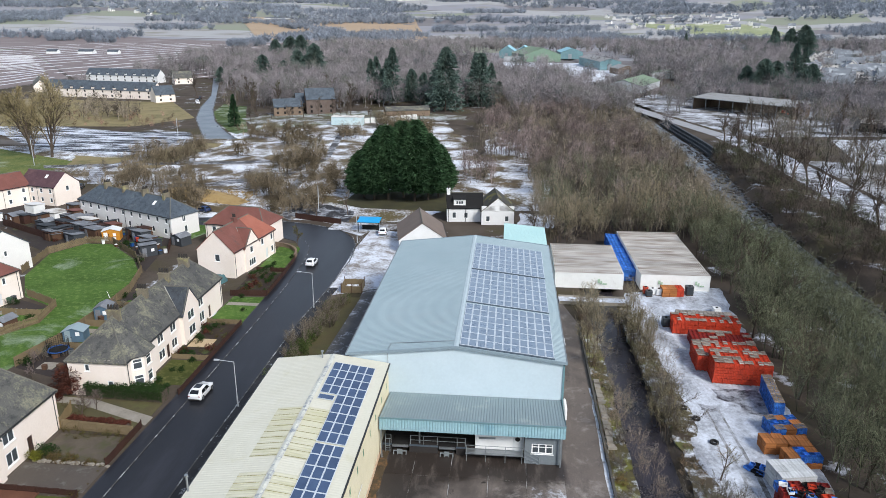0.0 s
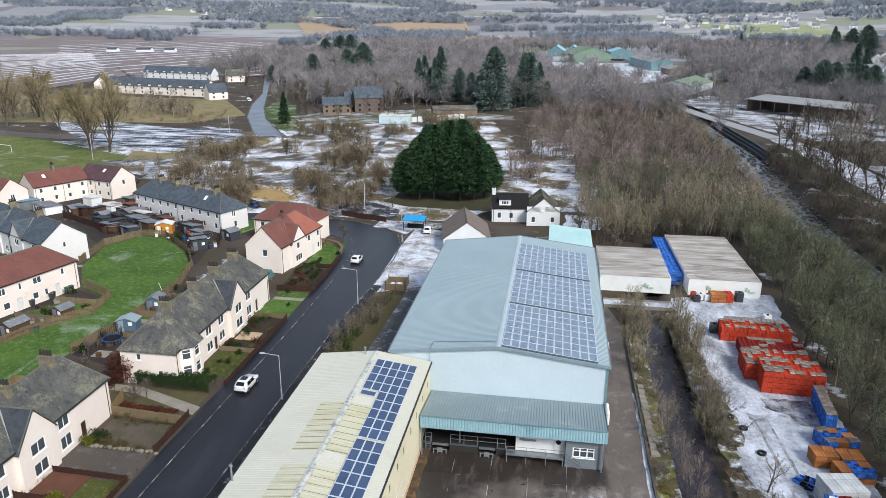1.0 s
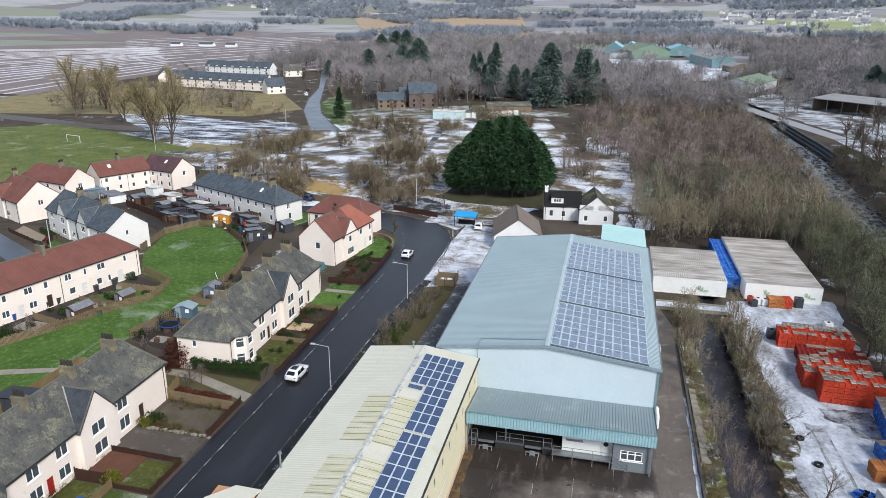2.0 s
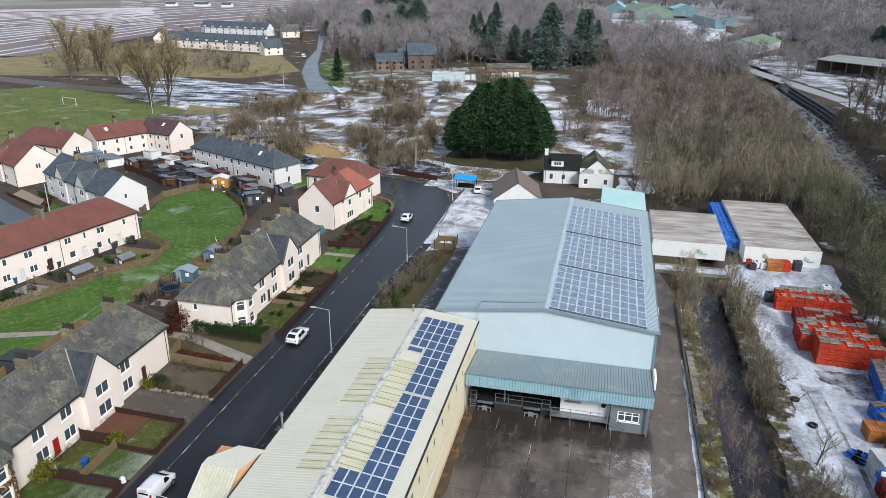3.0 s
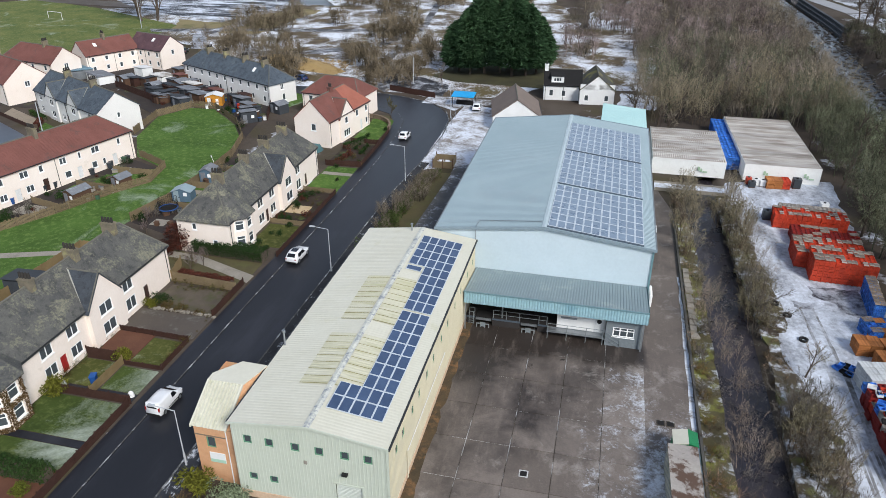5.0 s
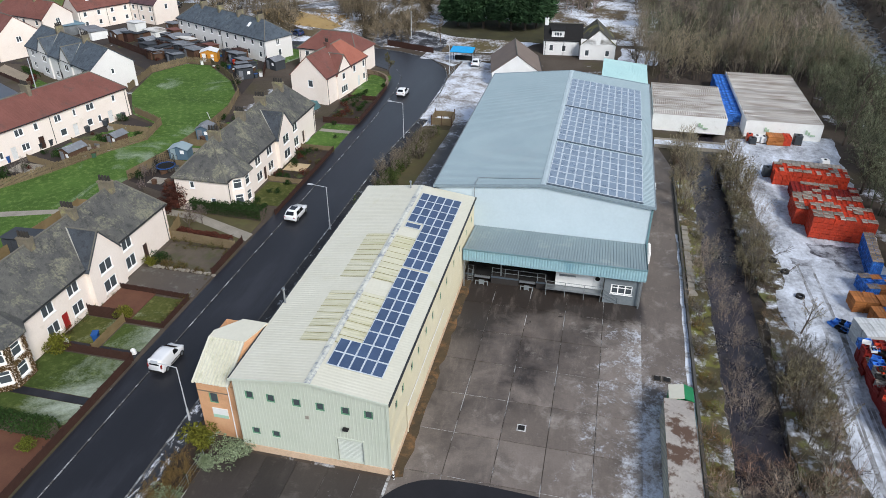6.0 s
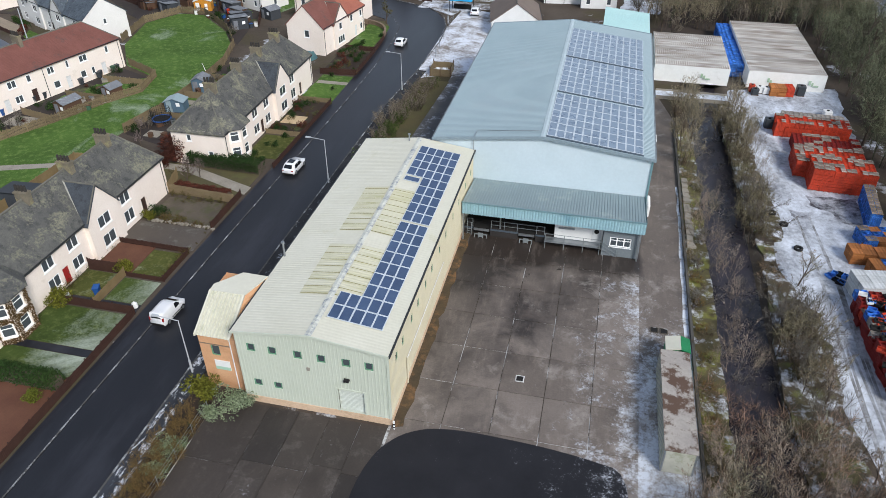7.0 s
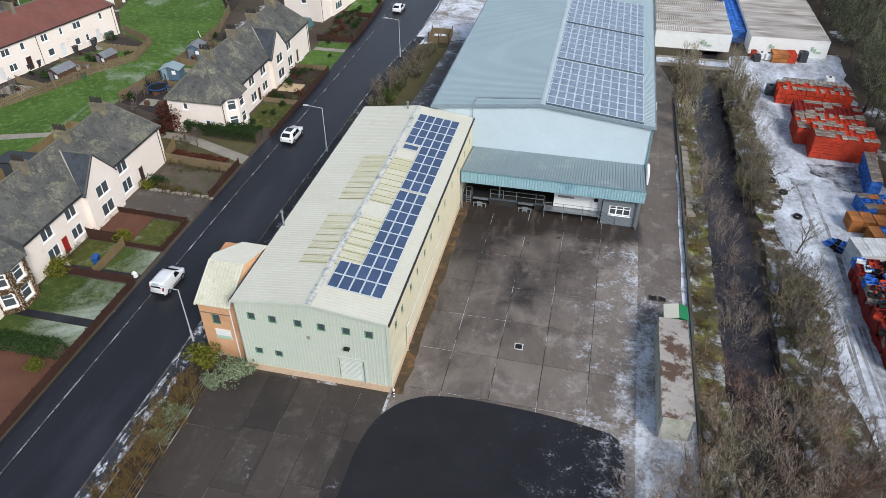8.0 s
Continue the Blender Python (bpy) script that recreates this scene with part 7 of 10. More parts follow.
setting("old_car_park", sheet(ragged([(-226, 292), (-193, 297), (-165, 285), (-136, 288), (-122, 268), (-133, 231), (-160, 240), (-192, 258)], 5.0, 2.0), 0.09), snowy("icy tarmac", "2c2e33", "3a3d43", 0.46, 0.12, snow="dfe5ee", soft=0.05, stretch=(0.5, 1.6, 1.0)), "derelict wet car park streaked with ice", "car park")
setting("grass", sheet(ragged([(-142, 214), (-150, 232), (-131, 229), (-119, 262), (-108, 262), (-112, 214)], 4.0, 1.5), 0.07), M["wintergrass"], "strip of bleached grass and weeds", "grass")
field("grass", [(-112, 284), (-110, 292), (-122, 322), (-142, 378), (-158, 386), (-150, 352), (-134, 318), (-118, 291)], M["frostgrass"], "frosty green bank by the far road", 0.06)
s = Shape()


def furrow(x0, slope, ya, yb, wide, keep):
    """A line of snow left in a furrow, thinning and breaking off in places."""
    step = 9.0
    for j in range(int((yb - ya) / step)):
        y0 = ya + step * j
        y1 = y0 + step
        xs = [x0 + slope * (y - ya) + 7 * noise.noise((x0 / 90, y / 170, 1.0)) + 1.6 * noise.noise((x0 / 11, y / 35, 2.0)) for y in (y0, y1)]
        if keep(xs[0], y0) and noise.noise((x0 / 7, y0 / 60, 4.0)) > -0.3:
            w = wide * (0.75 + 0.6 * noise.noise((x0 / 5, y0 / 40, 3.0)))
            z = ground_z(xs[0], y0) + 0.55
            s.slab([(xs[0] - w, y0, z), (xs[0], y0, z), (xs[1], y1 + 0.02, z), (xs[1] - w, y1 + 0.02, z)], 0.4)


def in_left_field(x, y):
    return x < -326 - 0.12 * max(0, y - 345) - 0.62 * max(0, y - 520) and y < 1010 and y > -0.85 * x


for k in range(24):
    furrow(-338 - 14.0 * k - 0.42 * k * k, -0.12 + 0.0024 * k * k, max(345.0, 330 + 12.0 * k), 1000.0, 2.2 + 0.09 * k, in_left_field)
for k in range(18):
    furrow(-245 - 26.0 * k - 0.7 * k * k, 0.22, 560.0, 1290.0, 2.4 + 0.16 * k, lambda x, y: -0.5 * y - 190 < x + 330 < 105 - 0.12 * (y - 560) and x > -345 - 0.75 * (y - 545) - 60)
tagged(part("furrow_snow", s, M["tunnel"]), "white lines of snow lying in the furrows", "snow lines", kind="stuff")


def simple_house(m, label, length, depth, ze, zr, walls, roof, group, wins=3, dormers=0):
    h = thing("house", m, label, "house", group)
    s = Shape()
    wall(s, (0, 0), (length, 0), 0, ze, (), 0.3)
    wall(s, (length, 0), (length, depth), 0, ze, (), 0.3, (depth / 2, zr - 0.1))
    wall(s, (length, depth), (0, depth), 0, ze, (), 0.3)
    wall(s, (0, depth), (0, 0), 0, ze, (), 0.3, (depth / 2, zr - 0.1))
    part("wall", s, walls, h)
    faces, r0, r1 = roof_faces(0, length, 0, depth, ze, zr, 0, 0, 0.3)
    for q in faces:
        part("roof", Shape().slab(q, 0.2), roof, h)
    for k in range(wins):
        x = length * (k + 0.5) / wins - 0.5
        for z in ((0.9, 3.2) if ze > 4 else (0.9,)):
            part("window", Shape().box(x, x + 1.0, -0.04, 0.1, z, z + 1.2), M["dark"], h)
    for k in range(dormers):
        x = length * (k + 0.5) / dormers
        d = part("dormer", Shape().prism([(x - 0.9, 0.0), (x + 0.9, 0.0), (x + 0.9, 2.0), (x - 0.9, 2.0)], ze - 0.6, ze + 0.9), walls, h)
        part("dormer_roof", Shape().face((x - 1.1, -0.2, ze + 0.85), (x, -0.2, ze + 1.9), (x, 3.0, ze + 1.9), (x - 1.1, 2.4, ze + 0.85)).face((x + 1.1, -0.2, ze + 0.85), (x, -0.2, ze + 1.9), (x, 3.0, ze + 1.9), (x + 1.1, 2.4, ze + 0.85)).face((x - 0.9, -0.02, ze + 0.85), (x + 0.9, -0.02, ze + 0.85), (x, -0.02, ze + 1.85)), roof, d)
    return h


# far terrace
simple_house(span((-282, 417), (-206, 402)), "long cream terrace with blue-grey slate roof and dormers", 77, 9, 5.2, 9.6, M["render"], M["slate_b"], "far terrace", 12, 10)
simple_house(span((-318, 520), (-256, 508)), "white terrace with slate roof beyond the far terrace", 63, 9, 5.2, 9.4, M["white"], M["slate_b"], "far terrace", 10, 8)
simple_house(span((-198, 388), (-190, 396)), "stone-gabled house at the end of the far terrace", 11, 9, 4.6, 9.0, M["render"], M["slate_b"], "far terrace", 2)
simple_house(span((-240, 500), (-228, 508)), "pale house by the far road", 13, 9, 4.6, 9.0, M["render"], M["slate"], "far terrace", 2)
simple_house(span((-296, 440), (-330, 490)), "low cream house with grey roof", 40, 8, 4.0, 7.5, M["render"], M["slate"], "far terrace", 6)
simple_house(span((-100.5, 349), (-87.5, 354.5)), "tall old red stone house with slate roof among trees", 14.5, 10, 7.6, 12.4, M["redstone"], M["slate_b"], "stone house", 3)
simple_house(span((-114.5, 341), (-100.8, 347)), "lower slated wing of the old stone house", 14, 8, 4.6, 8.0, M["stone"], M["slate_b"], "stone house", 4)
simple_house(span((-107, 354), (-94, 360)), "rear slated wing of the old stone house", 14, 8, 5.4, 9.6, M["stone"], M["slate_b"], "stone house", 2)
simple_house(span((-205, 600), (-192, 606)), "small stone house in the woods", 12, 9, 5, 9, M["stone"], M["slate"], "stone house", 2)
b = thing("pale_hut", pose(-79.6, 314.6, 0), "long pale blue hut streaked with rust", "hut")
part("body", Shape().box(0, 14, 0, 5, 0, 3.6), surface("pale blue hut", "b4cdd2", "c6d2d2", 0.3, 3.0, 0.8, 0.1, stain=("8d8a80", 0.4, 0.56, 0.7)), b)
part("roof", Shape().slab([(-0.2, -0.2, 3.8), (14.2, -0.2, 3.8), (14.2, 5.2, 4.0), (-0.2, 5.2, 4.0)], 0.2), M["container_roof"], b)
s = Shape()
for k in range(9):
    s.box(-66 + 2.5 * k, -63.7 + 2.5 * k, 322 + 1.9 * k, 322.3 + 1.9 * k, 0, 2.4)
setting("boundary_wall", s, M["container"], "low white boundary wall behind the waste ground", "wall")
simple_house(span((-60, 345), (-40, 352)), "long low stone shed with grey roof", 22, 7, 3.0, 4.6, M["stone"], M["slate"], "sheds", 0)


def shed(x, y, w, d, ze, zr, turn, walls, roof, label, group):
    b = thing("industrial_shed", pose(x, y, 0, 0, 0, turn), label, "industrial shed", group)
    s = Shape()
    wall(s, (0, 0), (w, 0), 0, ze, (), 0.3, (w / 2, zr))
    wall(s, (w, 0), (w, d), 0, ze, (), 0.3)
    wall(s, (w, d), (0, d), 0, ze, (), 0.3, (w / 2, zr))
    wall(s, (0, d), (0, 0), 0, ze, (), 0.3)
    part("wall", s, walls, b)
    part("roof", Shape().slab([(-0.3, -0.3, ze), (w / 2, -0.3, zr + 0.2), (w / 2, d + 0.3, zr + 0.2), (-0.3, d + 0.3, ze)], 0.2).slab([(w / 2, -0.3, zr + 0.2), (w + 0.3, -0.3, ze), (w + 0.3, d + 0.3, ze), (w / 2, d + 0.3, zr + 0.2)], 0.2), roof, b)
    part("roller_door", Shape().box(w * 0.35, w * 0.35 + 4, -0.06, 0.1, 0, ze * 0.75), M["steel"], b)


GREEN_W = surface("green shed cladding", "6a8270", "748b78", 0.1, 1.0, 0.6, 0.0)
BLUE_R = surface("blue sheet roof", "7fb3c0", "8fbfca", 0.1, 1.0, 0.5, 0.0)
GREEN_R = surface("green sheet roof", "6b7f64", "75886e", 0.1, 1.0, 0.6, 0.0, stain=("8a9784", 0.1, 0.55, 0.7))
shed(-15, 895, 19, 44, 8, 14, -3, M["tealdark"], BLUE_R, "large shed with pale blue sheet roof", "far industrial sheds")
shed(5, 899, 19, 44, 8, 14, -3, M["tealdark"], BLUE_R, "large shed with pale blue sheet roof", "far industrial sheds")
shed(14, 812, 42, 50, 8, 15, 16, GREEN_W, GREEN_R, "large green shed with a green sheet roof", "far industrial sheds")
shed(58, 880, 26, 40, 8, 12.5, 4, M["tealdark"], BLUE_R, "blue-walled shed with pale blue roof", "far industrial sheds")
shed(-8, 822, 46, 8, 5, 6.2, 4, M["shedwall"], M["shedroof"], "long low white industrial shed", "far industrial sheds")
shed(82, 690, 20, 85, 8, 10.5, 8, M["tealdark"], M["shedroof"], "long industrial unit with grey ribbed roof", "far industrial sheds")
shed(92, 640, 16, 22, 5, 7.5, 12, M["stone"], M["shedroof"], "small dark workshop with grey roof", "far industrial sheds")
shed(62, 488, 24, 52, 4.6, 8, -24, M["shedwall"], GREEN_R, "workshop with mossy green roof and white front", "far industrial sheds")
shed(110, 600, 36, 16, 4.5, 6.5, 6, M["shedwall"], GREEN_R, "low green-roofed workshop among bare trees", "far industrial sheds")
setting("snowy_yard", sheet([(8, 540), (70, 560), (95, 640), (80, 800), (-10, 805)], 0.1), snowy("snowy works yard", "6a6664", "7b7775", 0.6, 0.05), "snowy open yard before the industrial sheds", "yard")
# open depot across the river
b = thing("open_depot", pose(103, 402, 0, 0, 0, -48), "long open-fronted depot with a grey sheet roof", "depot")
part("roof", Shape().slab([(-1, -8, 6.2), (56, -8, 6.2), (56, 10, 7.6), (-1, 10, 7.6)], 0.3), M["shedroof"], b)
part("back_wall", Shape().box(0, 55, 9, 9.3, 0, 5.5).box(0, 0.3, -7, 9, 0, 6.4).box(54.7, 55, -7, 9, 0, 6.4), M["stone"], b)
for k in range(8):
    part("post", Shape().box(k * 7.8, k * 7.8 + 0.3, -7.4, -7.1, 0, 6.2), M["steel"], b)
t = thing("tractor", pose(134, 370, 0, 0, 0, -40), "red tractor parked in the open depot", "tractor")
part("body", Shape().box(0, 3.5, 0, 1.6, 0.8, 1.9).box(0.2, 1.6, 0.1, 1.5, 1.9, 3.0), M["crate"], t)
for x in (0.7, 3.0):
    part("wheel", Shape().bar((x, -0.3, 0.75), (x, 1.9, 0.75), 0.75, 12), M["dark"], t)
simple_house(span((150, 322), (178, 300)), "low dark shed under the trees", 34, 10, 4, 5.5, M["dark"], M["container_roof"], "sheds", 0)

# far town: rows of small houses
rg = random.Random(91)
HW = simple_house(pose(0, 0, 0), "small white house with grey roof in the far town", 11, 8, 4.2, 7.6, M["render_w"], surface("frosted far roof", "5f646a", "858a90", 0.06, 1.0, 0.8, 0.0, stain=("b0b4b8", 0.05, 0.54, 0.64)), "far town", 2)
spots = [(rg.uniform(250, 760), rg.uniform(2000, 2700)) for k in range(60)] + [(rg.uniform(260, 520), rg.uniform(900, 1250)) for k in range(26)] + [(rg.uniform(200, 330), rg.uniform(500, 800)) for k in range(34)] + [(rg.uniform(-1400, -900), rg.uniform(2300, 2600)) for k in range(10)] + [(rg.uniform(330, 620), rg.uniform(640, 1100)) for k in range(40)] + [(d * rg.uniform(0.4, 0.53), d) for d in (480 + 12 * k for k in range(40))]
for k, (x, y) in enumerate(spots):
    m = pose(x, y, ground_z(x, y) - 0.1, 0, 0, rg.choice((-20, 70, -15, 160)) + rg.uniform(-8, 8))
    sc = 1.7 if y > 1500 else 1.4 if k >= 170 else 1.0
    o = HW if k == 0 else copy_thing(HW, m)
    o.matrix_basis = m @ Matrix.Diagonal((sc, sc, sc, 1))
for x, y, w, d in ((-800, 2350, 90, 20), (-700, 2320, 50, 18), (-600, 900, 14, 9), (-560, 905, 20, 10), (-520, 905, 14, 9)):
    simple_house(pose(x, y, ground_z(x, y), 0, 0, 4), "white farm building among the fields", w, d, 3.4, 5.6, M["white"], M["slate_b"], "far farm", 0)

# far roads
setting("rough_ground", sheet(ragged([(99.5, 110), (150, 110), (196, 230), (182, 300), (150, 302), (118, 248), (100.5, 250)], 5.0, 1.5), 0.07), snowy("snow-flecked rough ground", "4a443d", "5a5349", 0.42, 0.07, soft=0.09), "rough ground flecked with snow beyond the river", "ground")
setting("rough_ground", sheet(ragged([(93.5, 304), (120, 303), (188, 312), (162, 420), (92, 472), (68, 432), (80.5, 364)], 4.0, 1.2), 0.075), snowy("snow-flecked yard edge", "45403b", "565049", 0.44, 0.09, soft=0.08), "rough ground flecked with snow before the depot", "ground")
setting("rough_ground", sheet(ragged([(-108, 296), (-70, 322), (-20, 338), (-22, 352), (-64, 372), (-118, 348), (-126, 330)], 4.0, 1.2), 0.065), snowy("frosted rough grass", "4d4a38", "5d5842", 0.34, 0.1, soft=0.09, extra=("5a6238", 0.05)), "frosty rough grass round the old stone house", "ground")
ROAD_FL, ROAD_FR = [(-120.7, 272.3), (-133.1, 297.1), (-148.2, 327.7), (-164.6, 370.9), (-182.3, 427.1), (-260, 620)], [(-107.5, 271.9), (-120.4, 291.9), (-136.5, 320.6), (-154.1, 360.8), (-177.1, 421.7), (-253, 620)]
setting("road", ribbon(ROAD_FL, ROAD_FR, 0.1), surface("wet far road", "4a5058", "575e67", 0.1, 3.0, 0.35, 0.1, spec=0.5), "far grey road climbing past the terrace", "road")
for line, w in ((ROAD_FL, 0.5), (ROAD_FR, -0.5)):
    setting("kerb", edge_strip(line[:5], w, 0.0, 0.16), M["kerb"], "pale kerb of the far road", "kerb")
setting("old_lane", ribbon([(-126.3, 271.4), (-130.2, 249.4), (-127.2, 226.2), (-131.2, 209.1), (-120.7, 189.9)], [(-121.6, 271.0), (-125.4, 249.0), (-122.4, 226.6), (-126.2, 209.4), (-115.9, 190.4)], 0.1), snowy("wet back lane", "3d3d42", "4b4a4e", 0.42, 0.25, soft=0.12), "wet lane with patches of snow beside the waste ground", "lane")
setting("road", ribbon([(-122, 285), (-160, 258), (-215, 262), (-330, 290)], [(-118, 276), (-158, 248), (-215, 252), (-330, 280)], 0.07), M["path"], "grey road past the waste ground", "road")
setting("road", ribbon([(84, 302), (70, 360), (57, 425), (44, 480)], [(91, 304), (77, 363), (64, 428), (51, 484)], 0.12), surface("pale road", "8f9092", "a0a0a2", 0.2, 3.0, 0.7, 0.1), "pale road along the far river bank", "road")
setting("road", ribbon([(85.5, 120), (86, 170), (86.5, 238), (85.5, 278), (84, 300)], [(97, 120), (98, 188), (98.5, 230), (98, 265), (93, 303)], 0.1), snowy("snowy lane", "5d5e61", "6b6b6e", 0.5, 0.2), "snowy lane beyond the river", "road")
setting("snowy_yard", sheet([(117, 248), (150, 246), (178, 290), (150, 300), (128, 296)], 0.1), snowy("snowy depot yard", "5d5e61", "6b6b6e", 0.6, 0.15), "snowy open yard before the depot", "yard")
s = Shape()
for k in range(3):
    for j in range(26):
        y = 262 + 3.2 * j
        x = river_x(y) + 6.2 + 1.0 * k
        s.box(x, x + 0.95, y, y + 3.1, -1.7 + k * 0.9, -0.8 + k * 0.9)
tagged(part("gabion_wall", s, surface("dark gabion stone", "3f4448", "4d5154", 0.8, 3.0, 0.9, 0.5)), "stepped dark gabion wall along the river", "retaining wall", kind="stuff")
# rocks in the river
g = np.random.default_rng(5)
s = Shape()
for k in range(800):
    y = g.uniform(20, 290)
    x = river_x(y) + g.uniform(0.05, 1.0) * 6.5 if k % 5 else river_x(y) - g.uniform(0, 6)
    r = g.uniform(0.2, 0.7)
    pts = [(x + r * math.cos(w) * g.uniform(0.7, 1.1), y + r * math.sin(w) * g.uniform(0.7, 1.1)) for w in (0, 1.2, 2.5, 3.7, 5.0)]
    s.prism(pts, -2.2, -1.55 + r * 0.4)
tagged(part("river_stones", s, surface("wet river stone", "35322f", "4a4641", 0.6, 4.0, 0.6, 0.4)), "wet boulders in the river bed", "boulders", kind="stuff")


# ------------------------------------------------------------------ yard slabs
def pieces(name, size, spots, material, parent, z, thick=0.06, e=0.034):
    """Alike flat pieces on one mesh, laid with open joints."""
    w, d = size
    s = Shape().prism([(e, e), (w - e, e), (w - e, d - e), (e, d - e)], -thick, 0)
    me = mesh(name, s, material)
    for x, y in spots:
        ob = new(name, me)
        ob.parent = parent
        ob.matrix_basis = pose(x, y, z)
    return me


yard = thing("concrete_yard", pose(0, 0, 0), "damp stained concrete yard laid in large slabs", "yard", kind="structure")
SW, SD = 4.02, 4.9
pieces("slab", (SW, SD), [(-13.1 + SW * i, 24.2 + SD * j) for i in range(5) for j in range(9)], M["concrete"], yard, 0.055)
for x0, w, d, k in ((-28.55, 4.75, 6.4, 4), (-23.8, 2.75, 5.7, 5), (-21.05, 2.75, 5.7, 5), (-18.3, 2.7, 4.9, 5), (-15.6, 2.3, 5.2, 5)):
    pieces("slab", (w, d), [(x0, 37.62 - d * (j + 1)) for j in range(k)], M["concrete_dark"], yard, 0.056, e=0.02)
for x, y in ((-3.4, 45.6), (8.4, 55.0), (9.3, 55.0)):
    d = thing("drain_cover", pose(x, y, 0.06), "square iron drain cover in the yard", "drain cover", "drain covers")
    part("cover", Shape().box(-0.3, 0.3, -0.3, 0.3, 0, 0.03), M["dark"], d)
    part("rim", Shape().box(-0.4, 0.4, -0.4, -0.3, 0, 0.025).box(-0.4, 0.4, 0.3, 0.4, 0, 0.025).box(-0.4, -0.3, -0.3, 0.3, 0, 0.025).box(0.3, 0.4, -0.3, 0.3, 0, 0.025), M["joint"], d)

# ------------------------------------------------------------------ fences, walls and hedges
def fence(p, q, h, material, label, board=0.14, gap=0.02, group="garden fences"):
    """Posts, rails and upright boards."""
    L = math.dist(p, q)
    f = thing("fence", span(p, q), label, "fence", group)
    n = max(1, round(L / 2.4))
    for k in range(n + 1):
        part("post", Shape().box(L * k / n - 0.05, L * k / n + 0.05, 0.0, 0.1, 0, h + 0.06), material, f)
    part("rail", Shape().box(0, L, 0.01, 0.05, h * 0.25, h * 0.25 + 0.08).box(0, L, 0.01, 0.05, h * 0.8, h * 0.8 + 0.08), material, f)
    s, r = Shape(), random.Random(int(L * 100))
    for k in range(int(L / (board + gap))):
        x = k * (board + gap)
        s.box(x, x + board, -0.025, 0.008, 0.04, h + (r.uniform(-0.05, 0.03) if gap < 0.04 else r.uniform(-0.18, 0.12)))
    tagged(part("boarding", s, material, f), kind="stuff")
    return f


def fences(points, h, material, label, **kw):
    for p, q in zip(points, points[1:]):
        fence(p, q, h, material, label, **kw)


def hedge(p, q, width, h, leaf, label, seed, dense=420):
    """A clipped hedge: a core of stems under a coat of leaves."""
    L = math.dist(p, q)
    rg2 = np.random.default_rng(seed)
    t = thing("hedge", span(p, q), label, "hedge")
    n = int(L * dense)
    pos = np.stack([rg2.uniform(0, L, n), rg2.uniform(-0.5, 0.5, n) * width, rg2.uniform(0.05, 1.0, n) ** 0.6 * h], 1)
    pos[:, 2] *= 1 + 0.08 * np.sin(pos[:, 0] * 1.7) + 0.05 * np.sin(pos[:, 0] * 5.1)
    tip = pos + unit(rg2.normal(size=(n, 3)) + (0, 0, 0.4)) * 0.16
    part("stem", Shape().box(0.05, L - 0.05, -width * 0.3, width * 0.3, 0, h * 0.75), M["bark"], t)
    part("foliage", tri_mesh("foliage", blades(pos, tip, np.full(n, 0.13), rg2), leaf), leaf, t)
    return t


RF, WF = M["redfence"], M["fence"]
LF = surface("mossy fence wood", "83704f", "736244", 0.5, 8.0, 0.9, 0.3, vary=0.15)
# first pair's front gardens
def patch(name, x0, x1, y0, y1, material, label, category, z=0.05):
    return setting(name, Shape().box(x0, x1, y0, y1, -0.02, z), material, label, category)


patch("garden_bed", -52, -42.1, 14, 36.5, M["redchip"], "red-brown bare garden soil", "soil", 0.06)
patch("lawn", -52.3, -42.2, 36.6, 39.3, M["frontlawn"], "frosted front lawn", "lawn", 0.07)
patch("garden_path", -52.3, -42.2, 39.4, 40.25, M["asphalt"], "dark tarmac garden path", "path", 0.06)
patch("lawn", -51.2, -42.2, 40.35, 45.6, M["frontlawn"], "green front lawn with frost", "lawn", 0.07)
patch("garden_path", -51.2, -42.1, 46.1, 47.2, M["asphalt"], "dark tarmac garden path", "path", 0.06)
patch("lawn", -46.4, -42.2, 47.3, 51.0, M["frontlawn"], "frosty patch of lawn", "lawn", 0.07)
patch("lawn", -51.2, -46.8, 47.3, 51.4, M["mossgrass"], "small green lawn", "lawn", 0.07)
patch("garden_bed", -51.2, -46.3, 51.7, 56.8, M["redchip"], "bed of red chippings", "chippings", 0.07)
patch("lawn", -46.2, -42.2, 52.0, 56.3, M["mossgrass"], "green front lawn", "lawn", 0.08)
patch("garden_path", -51.2, -41.9, 57.1, 61.5, M["path"], "worn concrete parking strip", "drive", 0.06)
patch("garden_bed", -50.6, -42.3, 61.9, 67.2, surface("gravel bed", "4c443b", "5f564a", 0.5, 9.0, 0.95, 0.5, stain=("4a4a30", 0.6, 0.48, 0.64)), "gravelly bare garden bed", "gravel", 0.06)
patch("lawn", -60, -42.1, 68.0, 75.5, M["rough"], "rough brown grass between the houses", "lawn", 0.05)
setting("garden_path", Shape().prism([(-41.8, 69.8), (-41.7, 71.6), (-51.0, 74.9), (-61, 75.6), (-61, 74.2), (-51.6, 73.4)], 0.0, 0.075), M["slab"], "pale slab path between the houses", "path")
for k in range(16):
    x, y = -50.4 + 0.55 * k + rng.uniform(-0.1, 0.1), 61.65 + rng.uniform(-0.15, 0.15)
    part_ob = tagged(part("edging_stone", Shape().prism([(x, y), (x + 0.4, y - 0.1), (x + 0.5, y + 0.25), (x + 0.1, y + 0.3)], 0, rng.uniform(0.15, 0.3)), M["slab"]), "rough pale edging stone along the drive", "stone", "edging stones")
fences([(-41.95, 14), (-41.95, 45.6)], 1.0, RF, "red-brown boarded fence along the footpath")
